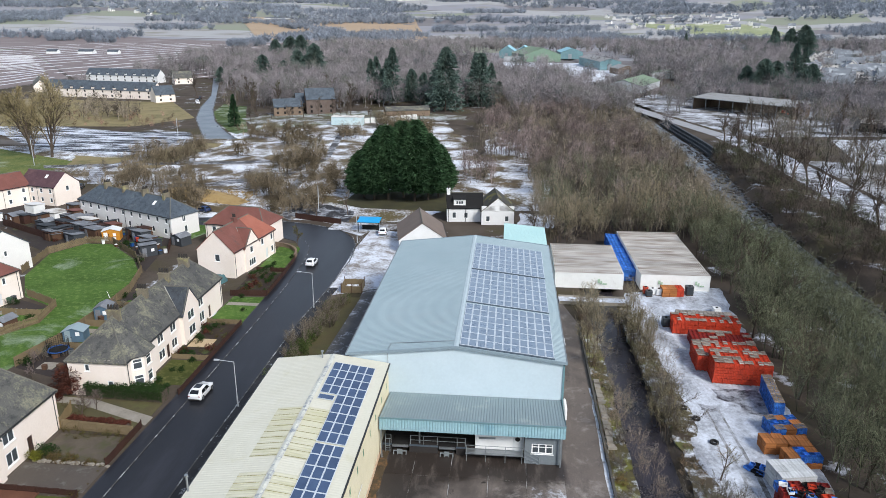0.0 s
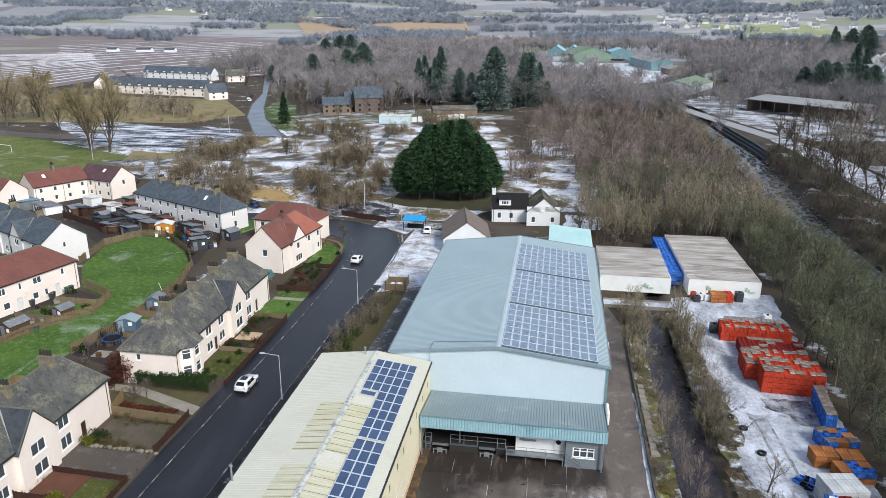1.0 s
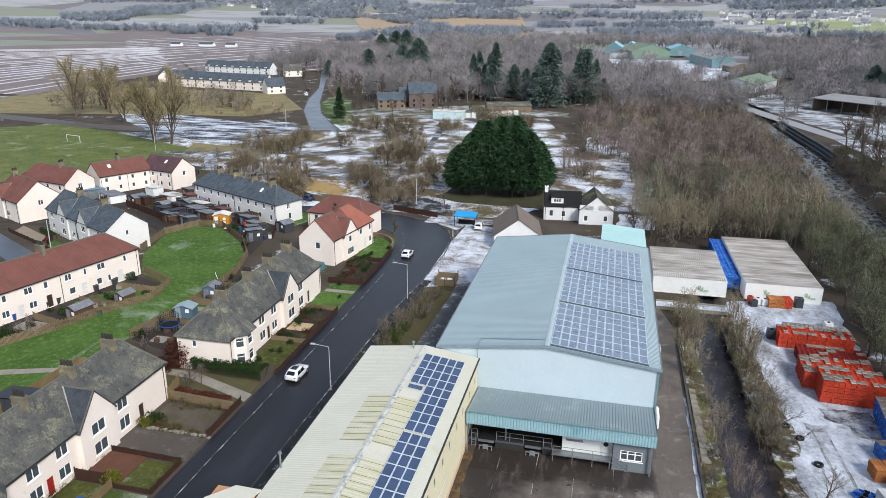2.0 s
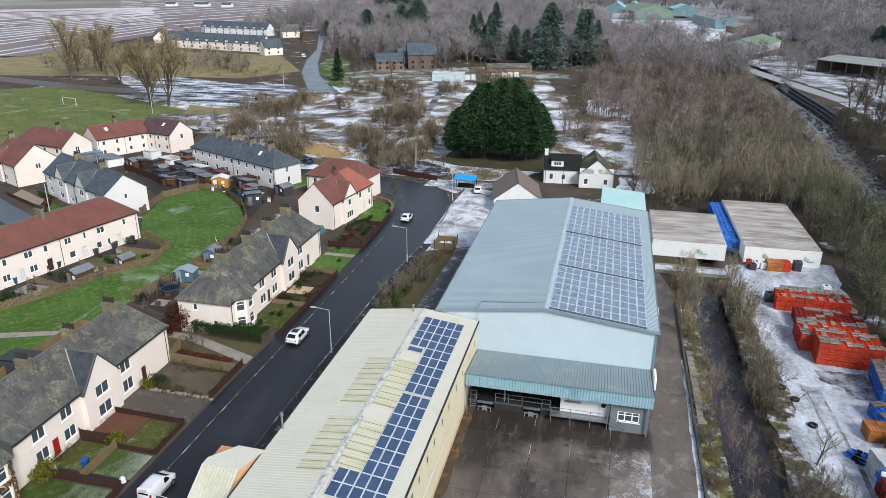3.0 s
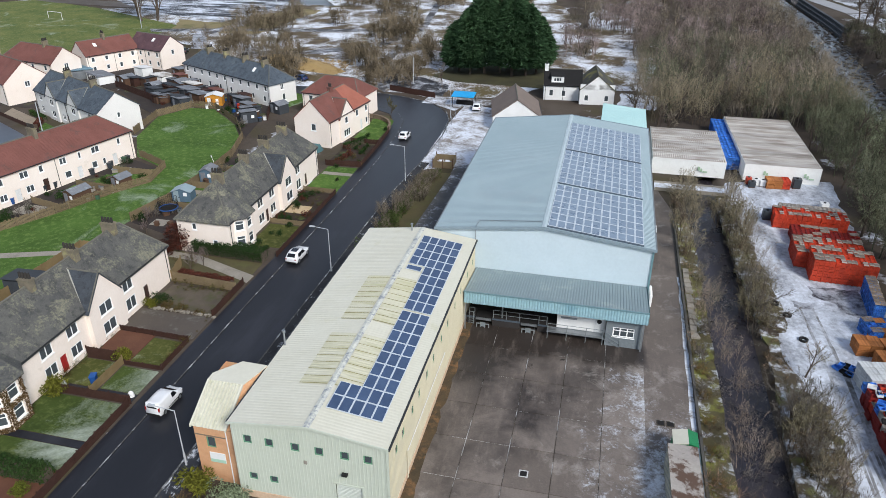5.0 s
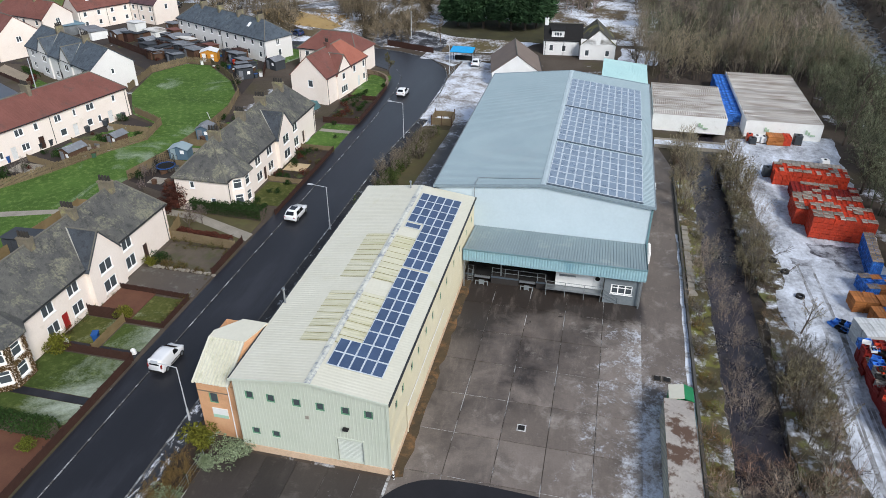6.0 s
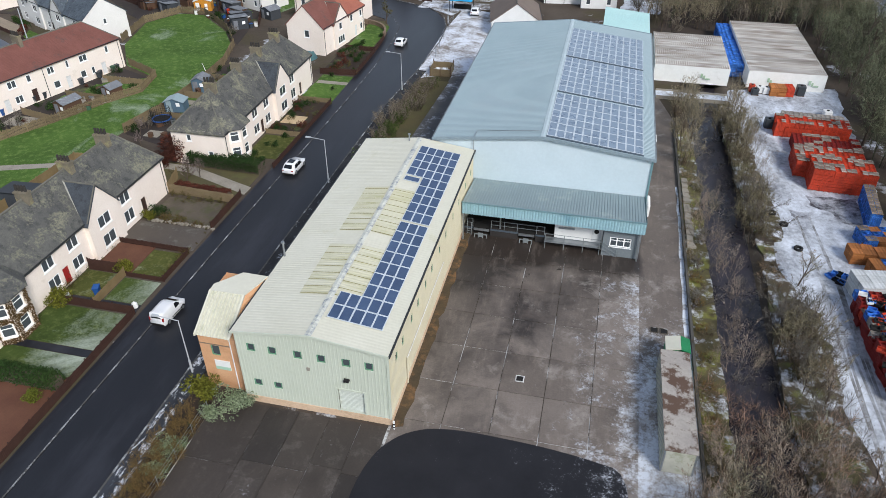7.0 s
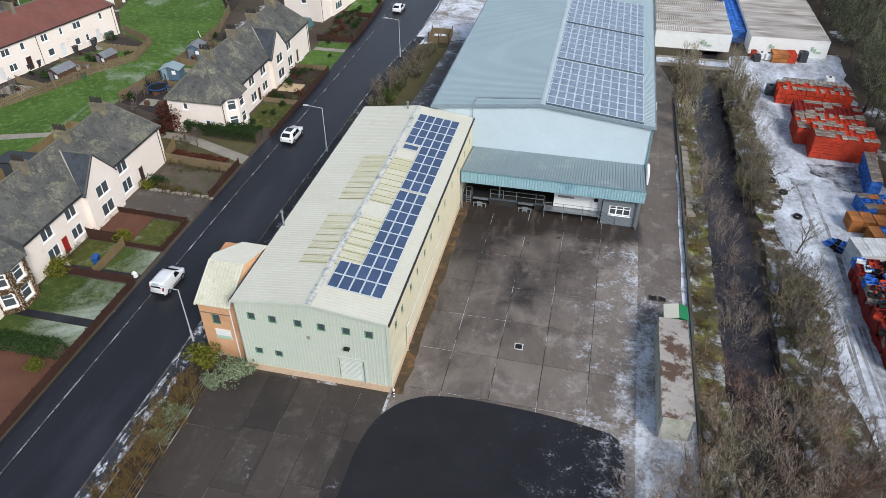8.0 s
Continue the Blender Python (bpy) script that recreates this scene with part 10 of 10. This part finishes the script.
stack(27.6, 96.8, 7, 4, 2, -3, lambda i, j, k, n: "dark" if rng.random() < 0.75 else "crategrey", "dark red boxes, middle stack", far=True)
stack(26.6, 90.4, 7, 5, 3, -3, lambda i, j, k, n: "crate" if k < n - 1 or (0 < i and 0 < j < 4 and rng.random() < 0.75) else rng.choice(("crategrey", "crategrey", "cratepale")), "red boxes, near stack")
stack(27.9, 87.0, 6, 4, 4, -3, lambda i, j, k, n: "crate" if k < n - 1 or (0 < i and 0 < j < 3 and rng.random() < 0.75) else rng.choice(("crategrey", "crategrey", "cratepale")), "red boxes, near stack")
stack(21.5, 125.0, 2, 22, 3, 1, lambda i, j, k, n: "crateblue", "blue boxes between the containers", far=True)
stack(32.7, 78.4, 1, 7, 3, -6, lambda i, j, k, n: "crateblue" if k < n - 1 else "bluelid", "blue boxes")
stack(29.3, 70.8, 2, 2, 2, 4, lambda i, j, k, n: "orange", "orange boxes")
stack(31.9, 70.6, 2, 2, 2, 4, lambda i, j, k, n: "orange" if k == n - 1 else "crateblue", "orange boxes")
stack(30.9, 68.2, 3, 2, 2, 6, lambda i, j, k, n: rng.choice(("bluelid", "crateblue", "orange")), "blue boxes")
stack(31.4, 73.6, 3, 3, 2, 10, lambda i, j, k, n: rng.choice(("crateblue", "bluelid", "orange")), "blue boxes")
stack(28.0, 49.5, 4, 13, 3, 2, lambda i, j, k, n: "dark" if k < n - 1 or rng.random() < 0.5 else rng.choice(("crategrey", "greybox", "crateblue")), "mixed boxes at the yard's end", loose=4.0)
stack(28.4, 63.4, 3, 3, 3, 10, lambda i, j, k, n: "white" if k == n - 1 or i == 0 else "dark", "white boxes at the yard's end")
TRAY = {}
for key, paint, lab in (("r", M["crate"], "red plastic tray thrown on a pile of boxes"), ("b", M["crateblue"], "blue plastic tray thrown on a pile of boxes"), ("w", M["white"], "white plastic tray thrown on a pile of boxes"), ("d", M["dark"], "black plastic tray thrown on a pile of boxes")):
    TRAY[key] = (mesh("tray", Shape().box(0, 0.8, 0, 0.55, 0, 0.04).box(0, 0.8, 0, 0.03, 0.04, 0.26).box(0, 0.8, 0.52, 0.55, 0.04, 0.26).box(0, 0.03, 0.03, 0.52, 0.04, 0.26).box(0.77, 0.8, 0.03, 0.52, 0.04, 0.26), paint), lab)
for k in range(64):
    me, lab = TRAY[rng.choice("rrbbwdddd")]
    ob = new("tray", me)
    x, y, up = rng.uniform(28.2, 32.0), rng.uniform(50.0, 62.4), rng.uniform(2.28, 2.34)
    ob.matrix_basis = pose(x - 0.03 * (y - 50), y, up, rng.uniform(-9, 9), rng.uniform(-9, 9), rng.uniform(0, 180))
    tagged(ob, lab, "tray", "trays on the box pile")
for k in range(10):
    me, lab = TRAY[rng.choice("bbdd")]
    ob = new("tray", me)
    ob.matrix_basis = pose(rng.uniform(27.0, 29.2), rng.uniform(66.2, 69.8), 0.06 + 0.004 * k, 0, 0, rng.uniform(0, 180))
    tagged(ob, lab.replace("thrown on a pile of boxes", "lying in the snow"), "tray", "trays in the snow")
stack(27.4, 117.6, 3, 2, 2, 4, lambda i, j, k, n: ("orange", "orange", "crate")[i], "orange boxes")
for (kind, slot), s in FAR_BOXES.items():
    if slot == 0:
        tagged(part("pallet_box_stack", s, CR[kind].materials[0]), LABELS[kind].replace(" in a stack", "es piled high").replace(" on a stack", "es piled high"), "pallet boxes", kind="stuff")
    else:
        tagged(part("pallet_layer", s, CR[kind].materials[1]), "grey wooden lids lying on stacked boxes", "lids", kind="stuff")
for x, y, w, h, c, lab in ((24.6, 117.4, 1.1, 1.0, BIN_D, "dark plastic tank beside the containers"), (25.4, 118.4, 1.0, 1.1, M["white"], "white plastic tank beside the containers"), (26.4, 118.2, 1.1, 1.1, M["white"], "white plastic tank beside the containers"), (24.3, 118.7, 0.9, 1.2, M["crate"], "red plastic tank beside the containers"), (24.9, 104.8, 1.2, 1.4, BIN_D, "dark plastic tank beside red boxes"), (31.6, 118.6, 1.3, 1.6, BIN_D, "dark plastic tank beside the containers"), (34.2, 110.6, 1.2, 1.0, M["white"], "white plastic tank beyond the boxes")):
    t = thing("plastic_tank", pose(x, y, 0.05), lab, "tank", "plastic tanks")
    part("body", Shape().prism([(0.12, 0), (w - 0.12, 0), (w, 0.12), (w, w - 0.12), (w - 0.12, w), (0.12, w), (0, w - 0.12), (0, 0.12)], 0.1, h), c, t)
    part("cap", Shape().bar((w / 2, w / 2, h), (w / 2, w / 2, h + 0.1), 0.2, 10), M["dark"], t)
    part("pallet", Shape().box(0, w, 0, 0.12, 0, 0.1).box(0, w, w - 0.12, w, 0, 0.1).box(0, w, w / 2 - 0.06, w / 2 + 0.06, 0, 0.1), BROWN, t)
for x, y in ((22.6, 80.0), (23.6, 77.6), (24.4, 72.6)):
    t = thing("old_tyre", pose(x, y, 0.05), "old black tyre lying on the snow", "tyre", "old tyres")
    r = Shape()
    for k in range(12):
        a, b2 = k * math.pi / 6, (k + 1) * math.pi / 6
        r.prism([(0.5 * math.cos(a), 0.5 * math.sin(a)), (0.5 * math.cos(b2), 0.5 * math.sin(b2)), (0.28 * math.cos(b2), 0.28 * math.sin(b2)), (0.28 * math.cos(a), 0.28 * math.sin(a))], 0, 0.24)
    part("tread", r, RUBBER, t)
# bridge slab over the lade
setting("footbridge", Shape().box(9.4, 20.6, 112.9, 115.6, 0.0, 0.28), snowy("snowy slab", "8d8a86", "9a9792", 0.6, 0.3), "snow-covered concrete slab bridge over the lade", "bridge")
setting("bridge_parapet", Shape().box(9.4, 20.6, 112.75, 112.9, 0.0, 0.55).box(9.4, 20.6, 115.6, 115.75, 0.0, 0.55), M["slab"], "low concrete edge of the bridge", "parapet")
# lade wall, its coping blocks
s = Shape().box(11.75, 12.0, 20, 103, -1.2, 0.42)
setting("lade_wall", s, surface("lade wall", "4a4844", "57544f", 0.5, 6.0, 0.9, 0.3), "low dark wall between driveway and lade", "wall")
for k in range(13):
    y = 70 + 1.25 * k
    o = tagged(part("rubble_block", Shape().prism([(12.2, y), (12.9 + rng.uniform(0, 0.3), y + 0.1), (12.9, y + 0.9), (12.2, y + 1.0)], 0, rng.uniform(0.2, 0.45)), M["slab"]), "pale rubble block beside the lade wall", "block", "rubble blocks")
setting("bank", Shape().prism([(12.05, 20), *[(14.4 + 0.6 * noise.noise((y / 2.3, 1.0, 0.0)), y) for y in range(20, 101, 2)], (12.1, 103)], -0.9, 0.08), snowy("lade bank", "4a4430", "5c5638", 0.3, 0.4, extra=("74743a", 0.35)), "mossy bank of the lade", "bank")

# old lorry box and green cabinet
t = thing("lorry_box", pose(8.55, 38.1, 0.06, 0, 0, 0.5), "old white lorry box with a rust-stained roof", "container")
part("body", Shape().box(0, 2.45, 0, 11.3, 0.1, 2.55), surface("streaked white box", "b9b8ac", "a8a89a", 0.5, 4.0, 0.7, 0.1, stain=("7e8468", 0.6, 0.52, 0.7)), t)
part("roof", Shape().box(-0.03, 2.48, -0.03, 11.33, 2.55, 2.62), surface("rust-stained box roof", "a8a198", "97908a", 0.4, 4.0, 0.8, 0.2, stain=("5a463a", 0.45, 0.5, 0.58)), t, "peeling brown-stained roof")
e = Shape()
for x in (0.0, 2.35):
    e.box(x - 0.02, x + 0.12, -0.02, 0.08, 0.1, 2.6).box(x - 0.02, x + 0.12, 11.22, 11.32, 0.1, 2.6)
for y in np.arange(0.6, 11, 0.6):
    e.box(-0.03, 0.0, y, y + 0.06, 0.15, 2.5)
part("edge_post", e, M["steel"], t)
t = thing("green_cabinet", pose(9.0, 49.7, 0.05), "green steel cabinet with a cream lid", "cabinet")
part("body", Shape().box(0, 2.0, 0, 1.7, 0, 2.3), surface("bright green paint", "1f7a4a", "1b6c42", 0.6, 5.0, 0.5, 0.0), t)
part("lid", Shape().slab([(-0.08, -0.08, 2.45), (1.2, -0.08, 2.75), (1.2, 1.78, 2.75), (-0.08, 1.78, 2.45)], 0.1), M["cream"], t)
part("lid", Shape().slab([(1.2, -0.08, 2.75), (2.08, -0.08, 2.45), (2.08, 1.78, 2.45), (1.2, 1.78, 2.75)], 0.1), surface("green lid", "1f7a4a", "1b6c42", 0.6, 5.0, 0.5, 0.0), t)
# plant on the warehouse's side
t = thing("air_unit", pose(7.35, 86.8, 3.6), "white air-conditioning unit on wall brackets", "air unit")
part("casing", Shape().box(0, 1.0, 0, 1.8, 0.1, 1.3), M["white"], t)
part("bracket", Shape().box(-0.1, 1.0, 0.2, 0.3, 0, 0.1).box(-0.1, 1.0, 1.5, 1.6, 0, 0.1), M["steel"], t)
for k in range(2):
    part("fan_grille", Shape().bar((1.0, 0.5 + 0.8 * k, 0.7), (1.04, 0.5 + 0.8 * k, 0.7), 0.34, 14), M["dark"], t)
t = thing("gas_bottles", pose(7.5, 76.0, 0.03), "row of white gas bottles by the warehouse wall", "gas bottles")
for k in range(5):
    part("bottle", Shape().bar((0.3, 0.5 * k, 0), (0.3, 0.5 * k, 1.5), 0.22, 10).bar((0.3, 0.5 * k, 1.5), (0.3, 0.5 * k, 1.7), 0.22, 10, 0.06), M["white"], t)
t = thing("bollard", pose(-12.75, 37.6, 0.03), "striped guard bollard at the building corner", "bollard")
part("post", Shape().bar((0, 0, 0), (0, 0, 0.9), 0.08, 8), M["frame"], t)
for z in (0.15, 0.5):
    part("stripe", Shape().bar((0, 0, z), (0, 0, z + 0.18), 0.083, 8), M["dark"], t)
# bags left by a garden gate
for x, y in ((-42.6, 46.9), (-50.4, 46.9)):
    t = thing("rubbish_bag", pose(x, y, 0.06), "white rubbish bag on the path", "bag", "rubbish bags")
    b3 = Shape()
    ring = [(0.35 * math.cos(k), 0.3 * math.sin(k)) for k in (0, 0.8, 1.6, 2.4, 3.1, 3.9, 4.7, 5.5)]
    for k in range(8):
        a, c = ring[k], ring[(k + 1) % 8]
        b3.face((*a, 0.0), (*c, 0.0), (c[0] * 0.8, c[1] * 0.8, 0.45), (a[0] * 0.8, a[1] * 0.8, 0.45)).face((a[0] * 0.8, a[1] * 0.8, 0.45), (c[0] * 0.8, c[1] * 0.8, 0.45), (0, 0, 0.7))
    part("bag", b3, M["white"], t)
# kerb-side railing before the works
f = thing("rail_fence", pose(0, 0, 0), "thin steel fence along the verge before the works", "fence")
for k in range(11):
    part("post", Shape().bar((-28.7, 10 + 2.6 * k, 0), (-28.7, 10 + 2.6 * k, 1.2), 0.035, 5), M["steel"], f)
w = Shape()
for z in (0.4, 0.8, 1.15):
    w.bar((-28.7, 10, z), (-28.7, 36, z), 0.015, 3)
tagged(part("wire", w, M["steel"], f), kind="stuff")

setting("wet_patch", sheet(ragged([(27.6, 85.4), (33.4, 85.6), (33.6, 79.4), (31.0, 79.0), (29.6, 81.6), (27.4, 83.0)], 0.7, 0.5), 0.058), snowy("thawed hardcore", "35343a", "424047", 0.33, 0.5, soft=0.16), "dark thawed patch beside the pallet boxes", "wet patch")
setting("wet_patch", sheet(ragged([(24.6, 81.4), (27.0, 80.9), (26.8, 79.5), (24.8, 79.8)], 0.6, 0.35), 0.058), snowy("thawed hardcore", "3d3c40", "4a484c", 0.36, 0.5, soft=0.16), "thawed grey patch in the snow", "wet patch")
# wheel tracks through the snow, old lanes on the waste ground
RUT = snowy("rutted snow", "4a4743", "5d5954", 0.42, 0.6, soft=0.16, stretch=(1.0, 0.3, 1.0))
for k, (x0, bend) in enumerate(((24.9, 0.8), (25.7, 0.3), (26.6, 0.9), (27.3, -0.2))):
    for side in (0.0, 1.5):
        way = [(x0 + side + bend * math.sin((y - 20) / 24 + k) + 0.15 * math.sin(y / 5.0 + 2 * k), y) for y in range(20, 84 - 5 * k, 4)]
        setting("wheel_track", ribbon([(x - 0.13, y) for x, y in way], [(x + 0.13, y) for x, y in way], 0.062 + 0.002 * k), RUT, "dark wheel rut through the snow", "rut")
setting("old_lane", sheet(ragged([(-54, 162.6), (-37, 158.4), (-37.5, 168), (-46, 174), (-56, 176)], 1.5, 0.6), 0.07), snowy("wet old road", "2b2c30", "3a3a3d", 0.27, 0.3, soft=0.1), "dark wet end of the old road behind the barrier", "road")
for pts in ([(-104, 190), (-86, 196), (-70, 210), (-64, 240), (-72, 300)], [(-150, 214), (-120, 222), (-92, 228), (-64, 236)], [(-54, 162), (-62, 190), (-64, 225)]):
    setting("old_lane", ribbon(pts, [(x + 3.2, y - 4.2) for x, y in pts], 0.075), snowy("wet old lane", "3d3d40", "4b4a4a", 0.30, 0.25, soft=0.12), "wet broken tarmac lane with patches of snow", "lane")


# ------------------------------------------------------------------ garden plants, stalks in the lade
def inside(p, outline):
    odd = False
    for (xa, ya), (xb, yb) in zip(outline, outline[1:] + outline[:1]):
        if (ya > p[1]) != (yb > p[1]) and p[0] < xa + (p[1] - ya) * (xb - xa) / (yb - ya):
            odd = not odd
    return odd


BACKS = [[(-65, 110), (-64.8, 90), (-66.6, 82), (-57.2, 79), (-57.2, 106.5), (-64, 112)], [(-67.8, 72.5), (-68.6, 58), (-70, 36), (-61.6, 36), (-61.6, 72)], [(-82.5, 105.4), (-75.2, 102.4), (-73.8, 96.6), (-77, 90.6), (-80.4, 82), (-84.4, 75), (-90, 75)], [(-101, 154), (-74, 142), (-69, 123), (-74, 129), (-83, 138), (-90, 138), (-100, 136)]]
gp = random.Random(77)


def garden_spots(n):
    out = []
    while len(out) < n:
        b2 = BACKS[len(out) % len(BACKS)]
        p = (gp.uniform(-101, -57), gp.uniform(36, 154))
        if inside(p, b2):
            out.append((p[0], p[1], gp.uniform(0.5, 1.1)))
    return out


for k in range(26):
    b2 = BACKS[k % 4]
    for tries in range(200):
        x, y, w, d = gp.uniform(-101, -60), gp.uniform(36, 150), gp.uniform(2, 5), gp.uniform(2, 4.5)
        if all(inside(q, b2) for q in ((x, y), (x + w, y), (x + w, y + d), (x, y + d))):
            kind = gp.choice(("grass", "grass", "slab", "frostgrass"))
            patch("lawn" if kind != "slab" else "paving", x, x + w, y, y + d, M[kind], "square of back-garden grass" if kind != "slab" else "square of pale back-garden paving", "garden", 0.05 + 0.004 * k / 4)
            break
place(leafy(301, 1.3, 0.9, 520, LEAF, "dark evergreen shrub in a back garden", 0.15), garden_spots(34), gp, group="back-garden shrubs")
place(stem_bush(302, 1.8, 1.4, 9, TWIG, "brown leafless shrub in a back garden", 0.03, upright=0.5), garden_spots(30), gp, group="leafless back-garden shrubs")
place(leafy(303, 0.8, 0.7, 260, LEAF_R, "low rust-brown plant in a garden bed", 0.14), garden_spots(12) + [(-46.4 + gp.uniform(0, 5), y) for y in (88.5, 90, 95.4, 97.5, 112.6, 114.5, 116.4, 119.2)], gp, group="low garden plants")
scrub("stalks", [(gp.uniform(13.4, 19.8), gp.uniform(24, 117), gp.uniform(0.6, 1.2)) for k in range(420)], TWIG, "dead brown stalks standing in the wet channel", 304, 60, 0.013, (0.5, 1.5), 0.8, 0.7, "stalks")
setting("repair_patch", Shape().prism(ragged([(-23.6, 27.0), (-21.3, 27.0), (-21.3, 30.4), (-23.6, 30.4)], 0.5, 0.2), 0.05, 0.062), yard_concrete("bleached concrete", "2b2726", "3a3532", "X", -60.0, -50.0, 0.085, pale=0.3), "pale bleached patch in the yard concrete", "concrete patch")
place(leafy(305, 1.7, 1.5, 1100, twig_material("bank leaves", "44502c", "525c34", "5e5c38", 0.55, 1.4), "green-brown bramble bush on the street bank", 0.15), [(-29.4 + 0.075 * (y - 88) + gp.uniform(-0.6, 0.9), y, gp.uniform(0.6, 1.1)) for y in range(78, 111, 2)], gp, group="brambles on the street bank")
sm, ring = Shape(), [(-97, 184), (-90, 178), (-80, 174), (-69, 171), (-67, 175), (-74, 182), (-84, 188), (-94, 190)]
for (xa, ya), (xb, yb) in zip(ring, ring[1:] + ring[:1]):
    sm.face((xa, ya, 0.05), (xb, yb, 0.05), (-81.5 + 0.4 * (xb + 81.5), 180 + 0.4 * (yb - 180), 1.3), (-81.5 + 0.4 * (xa + 81.5), 180 + 0.4 * (ya - 180), 1.3))
sm.face(*[(-81.5 + 0.4 * (x + 81.5), 180 + 0.4 * (y - 180), 1.3) for x, y in ring])
setting("grass_mound", sm, M["straw"], "low mound of straw-coloured grass behind the terrace", "mound")
scrub("dead_grass", [(gp.uniform(-92, -68), gp.uniform(173, 185), gp.uniform(0.6, 1.1)) for k in range(160)], twig_material("straw tufts", "a58c5e", "937a50", "7d6a48", 0.6, 1.3), "tufts of straw-coloured grass on the mound", 310, 60, 0.05, (0.5, 1.1), 1.0, 0.6, "undergrowth")
EAST = [(19.5, 36), (25.2, 38), (24.4, 44), (24.7, 53), (24.5, 61), (22.9, 65), (22.0, 70), (22.8, 74), (23.8, 77), (23.2, 86), (22.9, 94), (21.9, 106), (21.4, 112), (19.2, 112), (18.9, 100), (19.3, 88), (20.0, 78), (20.3, 69), (19.8, 60), (19.5, 50)]
setting("bank", Shape().prism(ragged(EAST, 1.5, 0.35), -0.4, 0.045), snowy("brushy bank", "453c33", "57503c", 0.34, 0.5, extra=("5f6038", 0.3)), "mossy snow-flecked east bank of the lade", "bank")
BEDS = ((-51.0, -46.0, 61.9, 63.2), (-50.6, -42.3, 66.2, 68.6), (-50.6, -43.0, 61.6, 62.4), (-46.6, -41.0, 87.2, 98.8), (-47.4, -41.2, 111.6, 122.6), (-51.4, -50.6, 40.4, 57.0), (-60, -50, 68.6, 75.0), (-42.6, -42.2, 52, 67))
scrub("garden_growth", [(gp.uniform(b2[0], b2[1]), gp.uniform(b2[2], b2[3]), gp.uniform(0.5, 1.1)) for b2 in BEDS for k in range(22)], twig_material("dead garden stalks", "5f5232", "4b4a2a", "6f5a3c", 0.4, 1.4), "low dead growth in the garden beds", 311, 60, 0.03, (0.3, 0.9), 1.0, 0.8, "undergrowth")
# undergrowth: the lade's east bank, the yard's end, the foot of the driveway
DENSE = twig_material("tangled undergrowth", "6a5a4c", "7d6c58", "62593f", 0.4, 1.4)
scrub("undergrowth", [(gp.uniform(19.4, 21.8), gp.uniform(74, 108), gp.uniform(0.5, 1.1)) for k in range(60)] + [(gp.uniform(20.0, 23.8), gp.uniform(50, 61), gp.uniform(0.6, 1.2)) for k in range(70)] + [(gp.uniform(19.6, 22.0), gp.uniform(61, 74), gp.uniform(0.3, 0.6)) for k in range(24)], DENSE, "brown tangled undergrowth on the stream bank", 306, 70, 0.03, (0.8, 1.9), 0.75, 1.2, "undergrowth")
scrub("undergrowth", [(x, y, gp.uniform(0.6, 1.2)) for x, y in ((gp.uniform(11.8, 24.4), gp.uniform(20, 47.5)) for k in range(300)) if y < 47.6 - 0.95 * max(0.0, x - 18.3)], TWIG_RUST, "thick rust-brown brushwood at the yard's end", 307, 70, 0.026, (1.2, 2.6), 0.7, 2.2, "undergrowth", 1.0)
scrub("undergrowth", [(x, y, gp.uniform(0.7, 1.2)) for x, y in ((gp.uniform(6.5, 12.5), gp.uniform(20, 36.5)) for k in range(90)) if y < 28.5 + (x - 6.5) * 1.4], TWIG_RUST, "brushwood spreading over the end of the drive", 312, 70, 0.026, (1.2, 2.4), 0.7, 2.0, "undergrowth", 1.0)
scrub("undergrowth", [(gp.uniform(11.9, 14.0), gp.uniform(20, 112), gp.uniform(0.4, 1.0)) for k in range(150)], DENSE, "low weeds along the driveway edge", 308, 110, 0.02, (0.5, 1.3), 0.8, 0.5, "undergrowth")
YARDS = [(-116, 150), (-101, 154), (-74, 141), (-70, 126), (-75, 131), (-83, 139), (-90, 139), (-96, 135), (-104, 141)]
done = 0
while done < 34:
    x, y = gp.uniform(-114, -72), gp.uniform(127, 152)
    if inside((x, y), YARDS) and inside((x + 2, y + 1), YARDS):
        done += 1
        wl2, rf = gp.choice(((BROWN, FELT), (CHAR, CHAR), (BROWN, M["redfence"]), (M["redfence"], CHAR), (BROWN, CHAR), (CHAR, FELT)))
        garden_shed(x, y, gp.choice((-26, 64, -26)) + gp.uniform(-4, 4), gp.uniform(1.8, 3.4), gp.uniform(1.5, 2.6), gp.uniform(1.3, 2.1), wl2, rf, "weathered back-yard shed among fences", True, False)
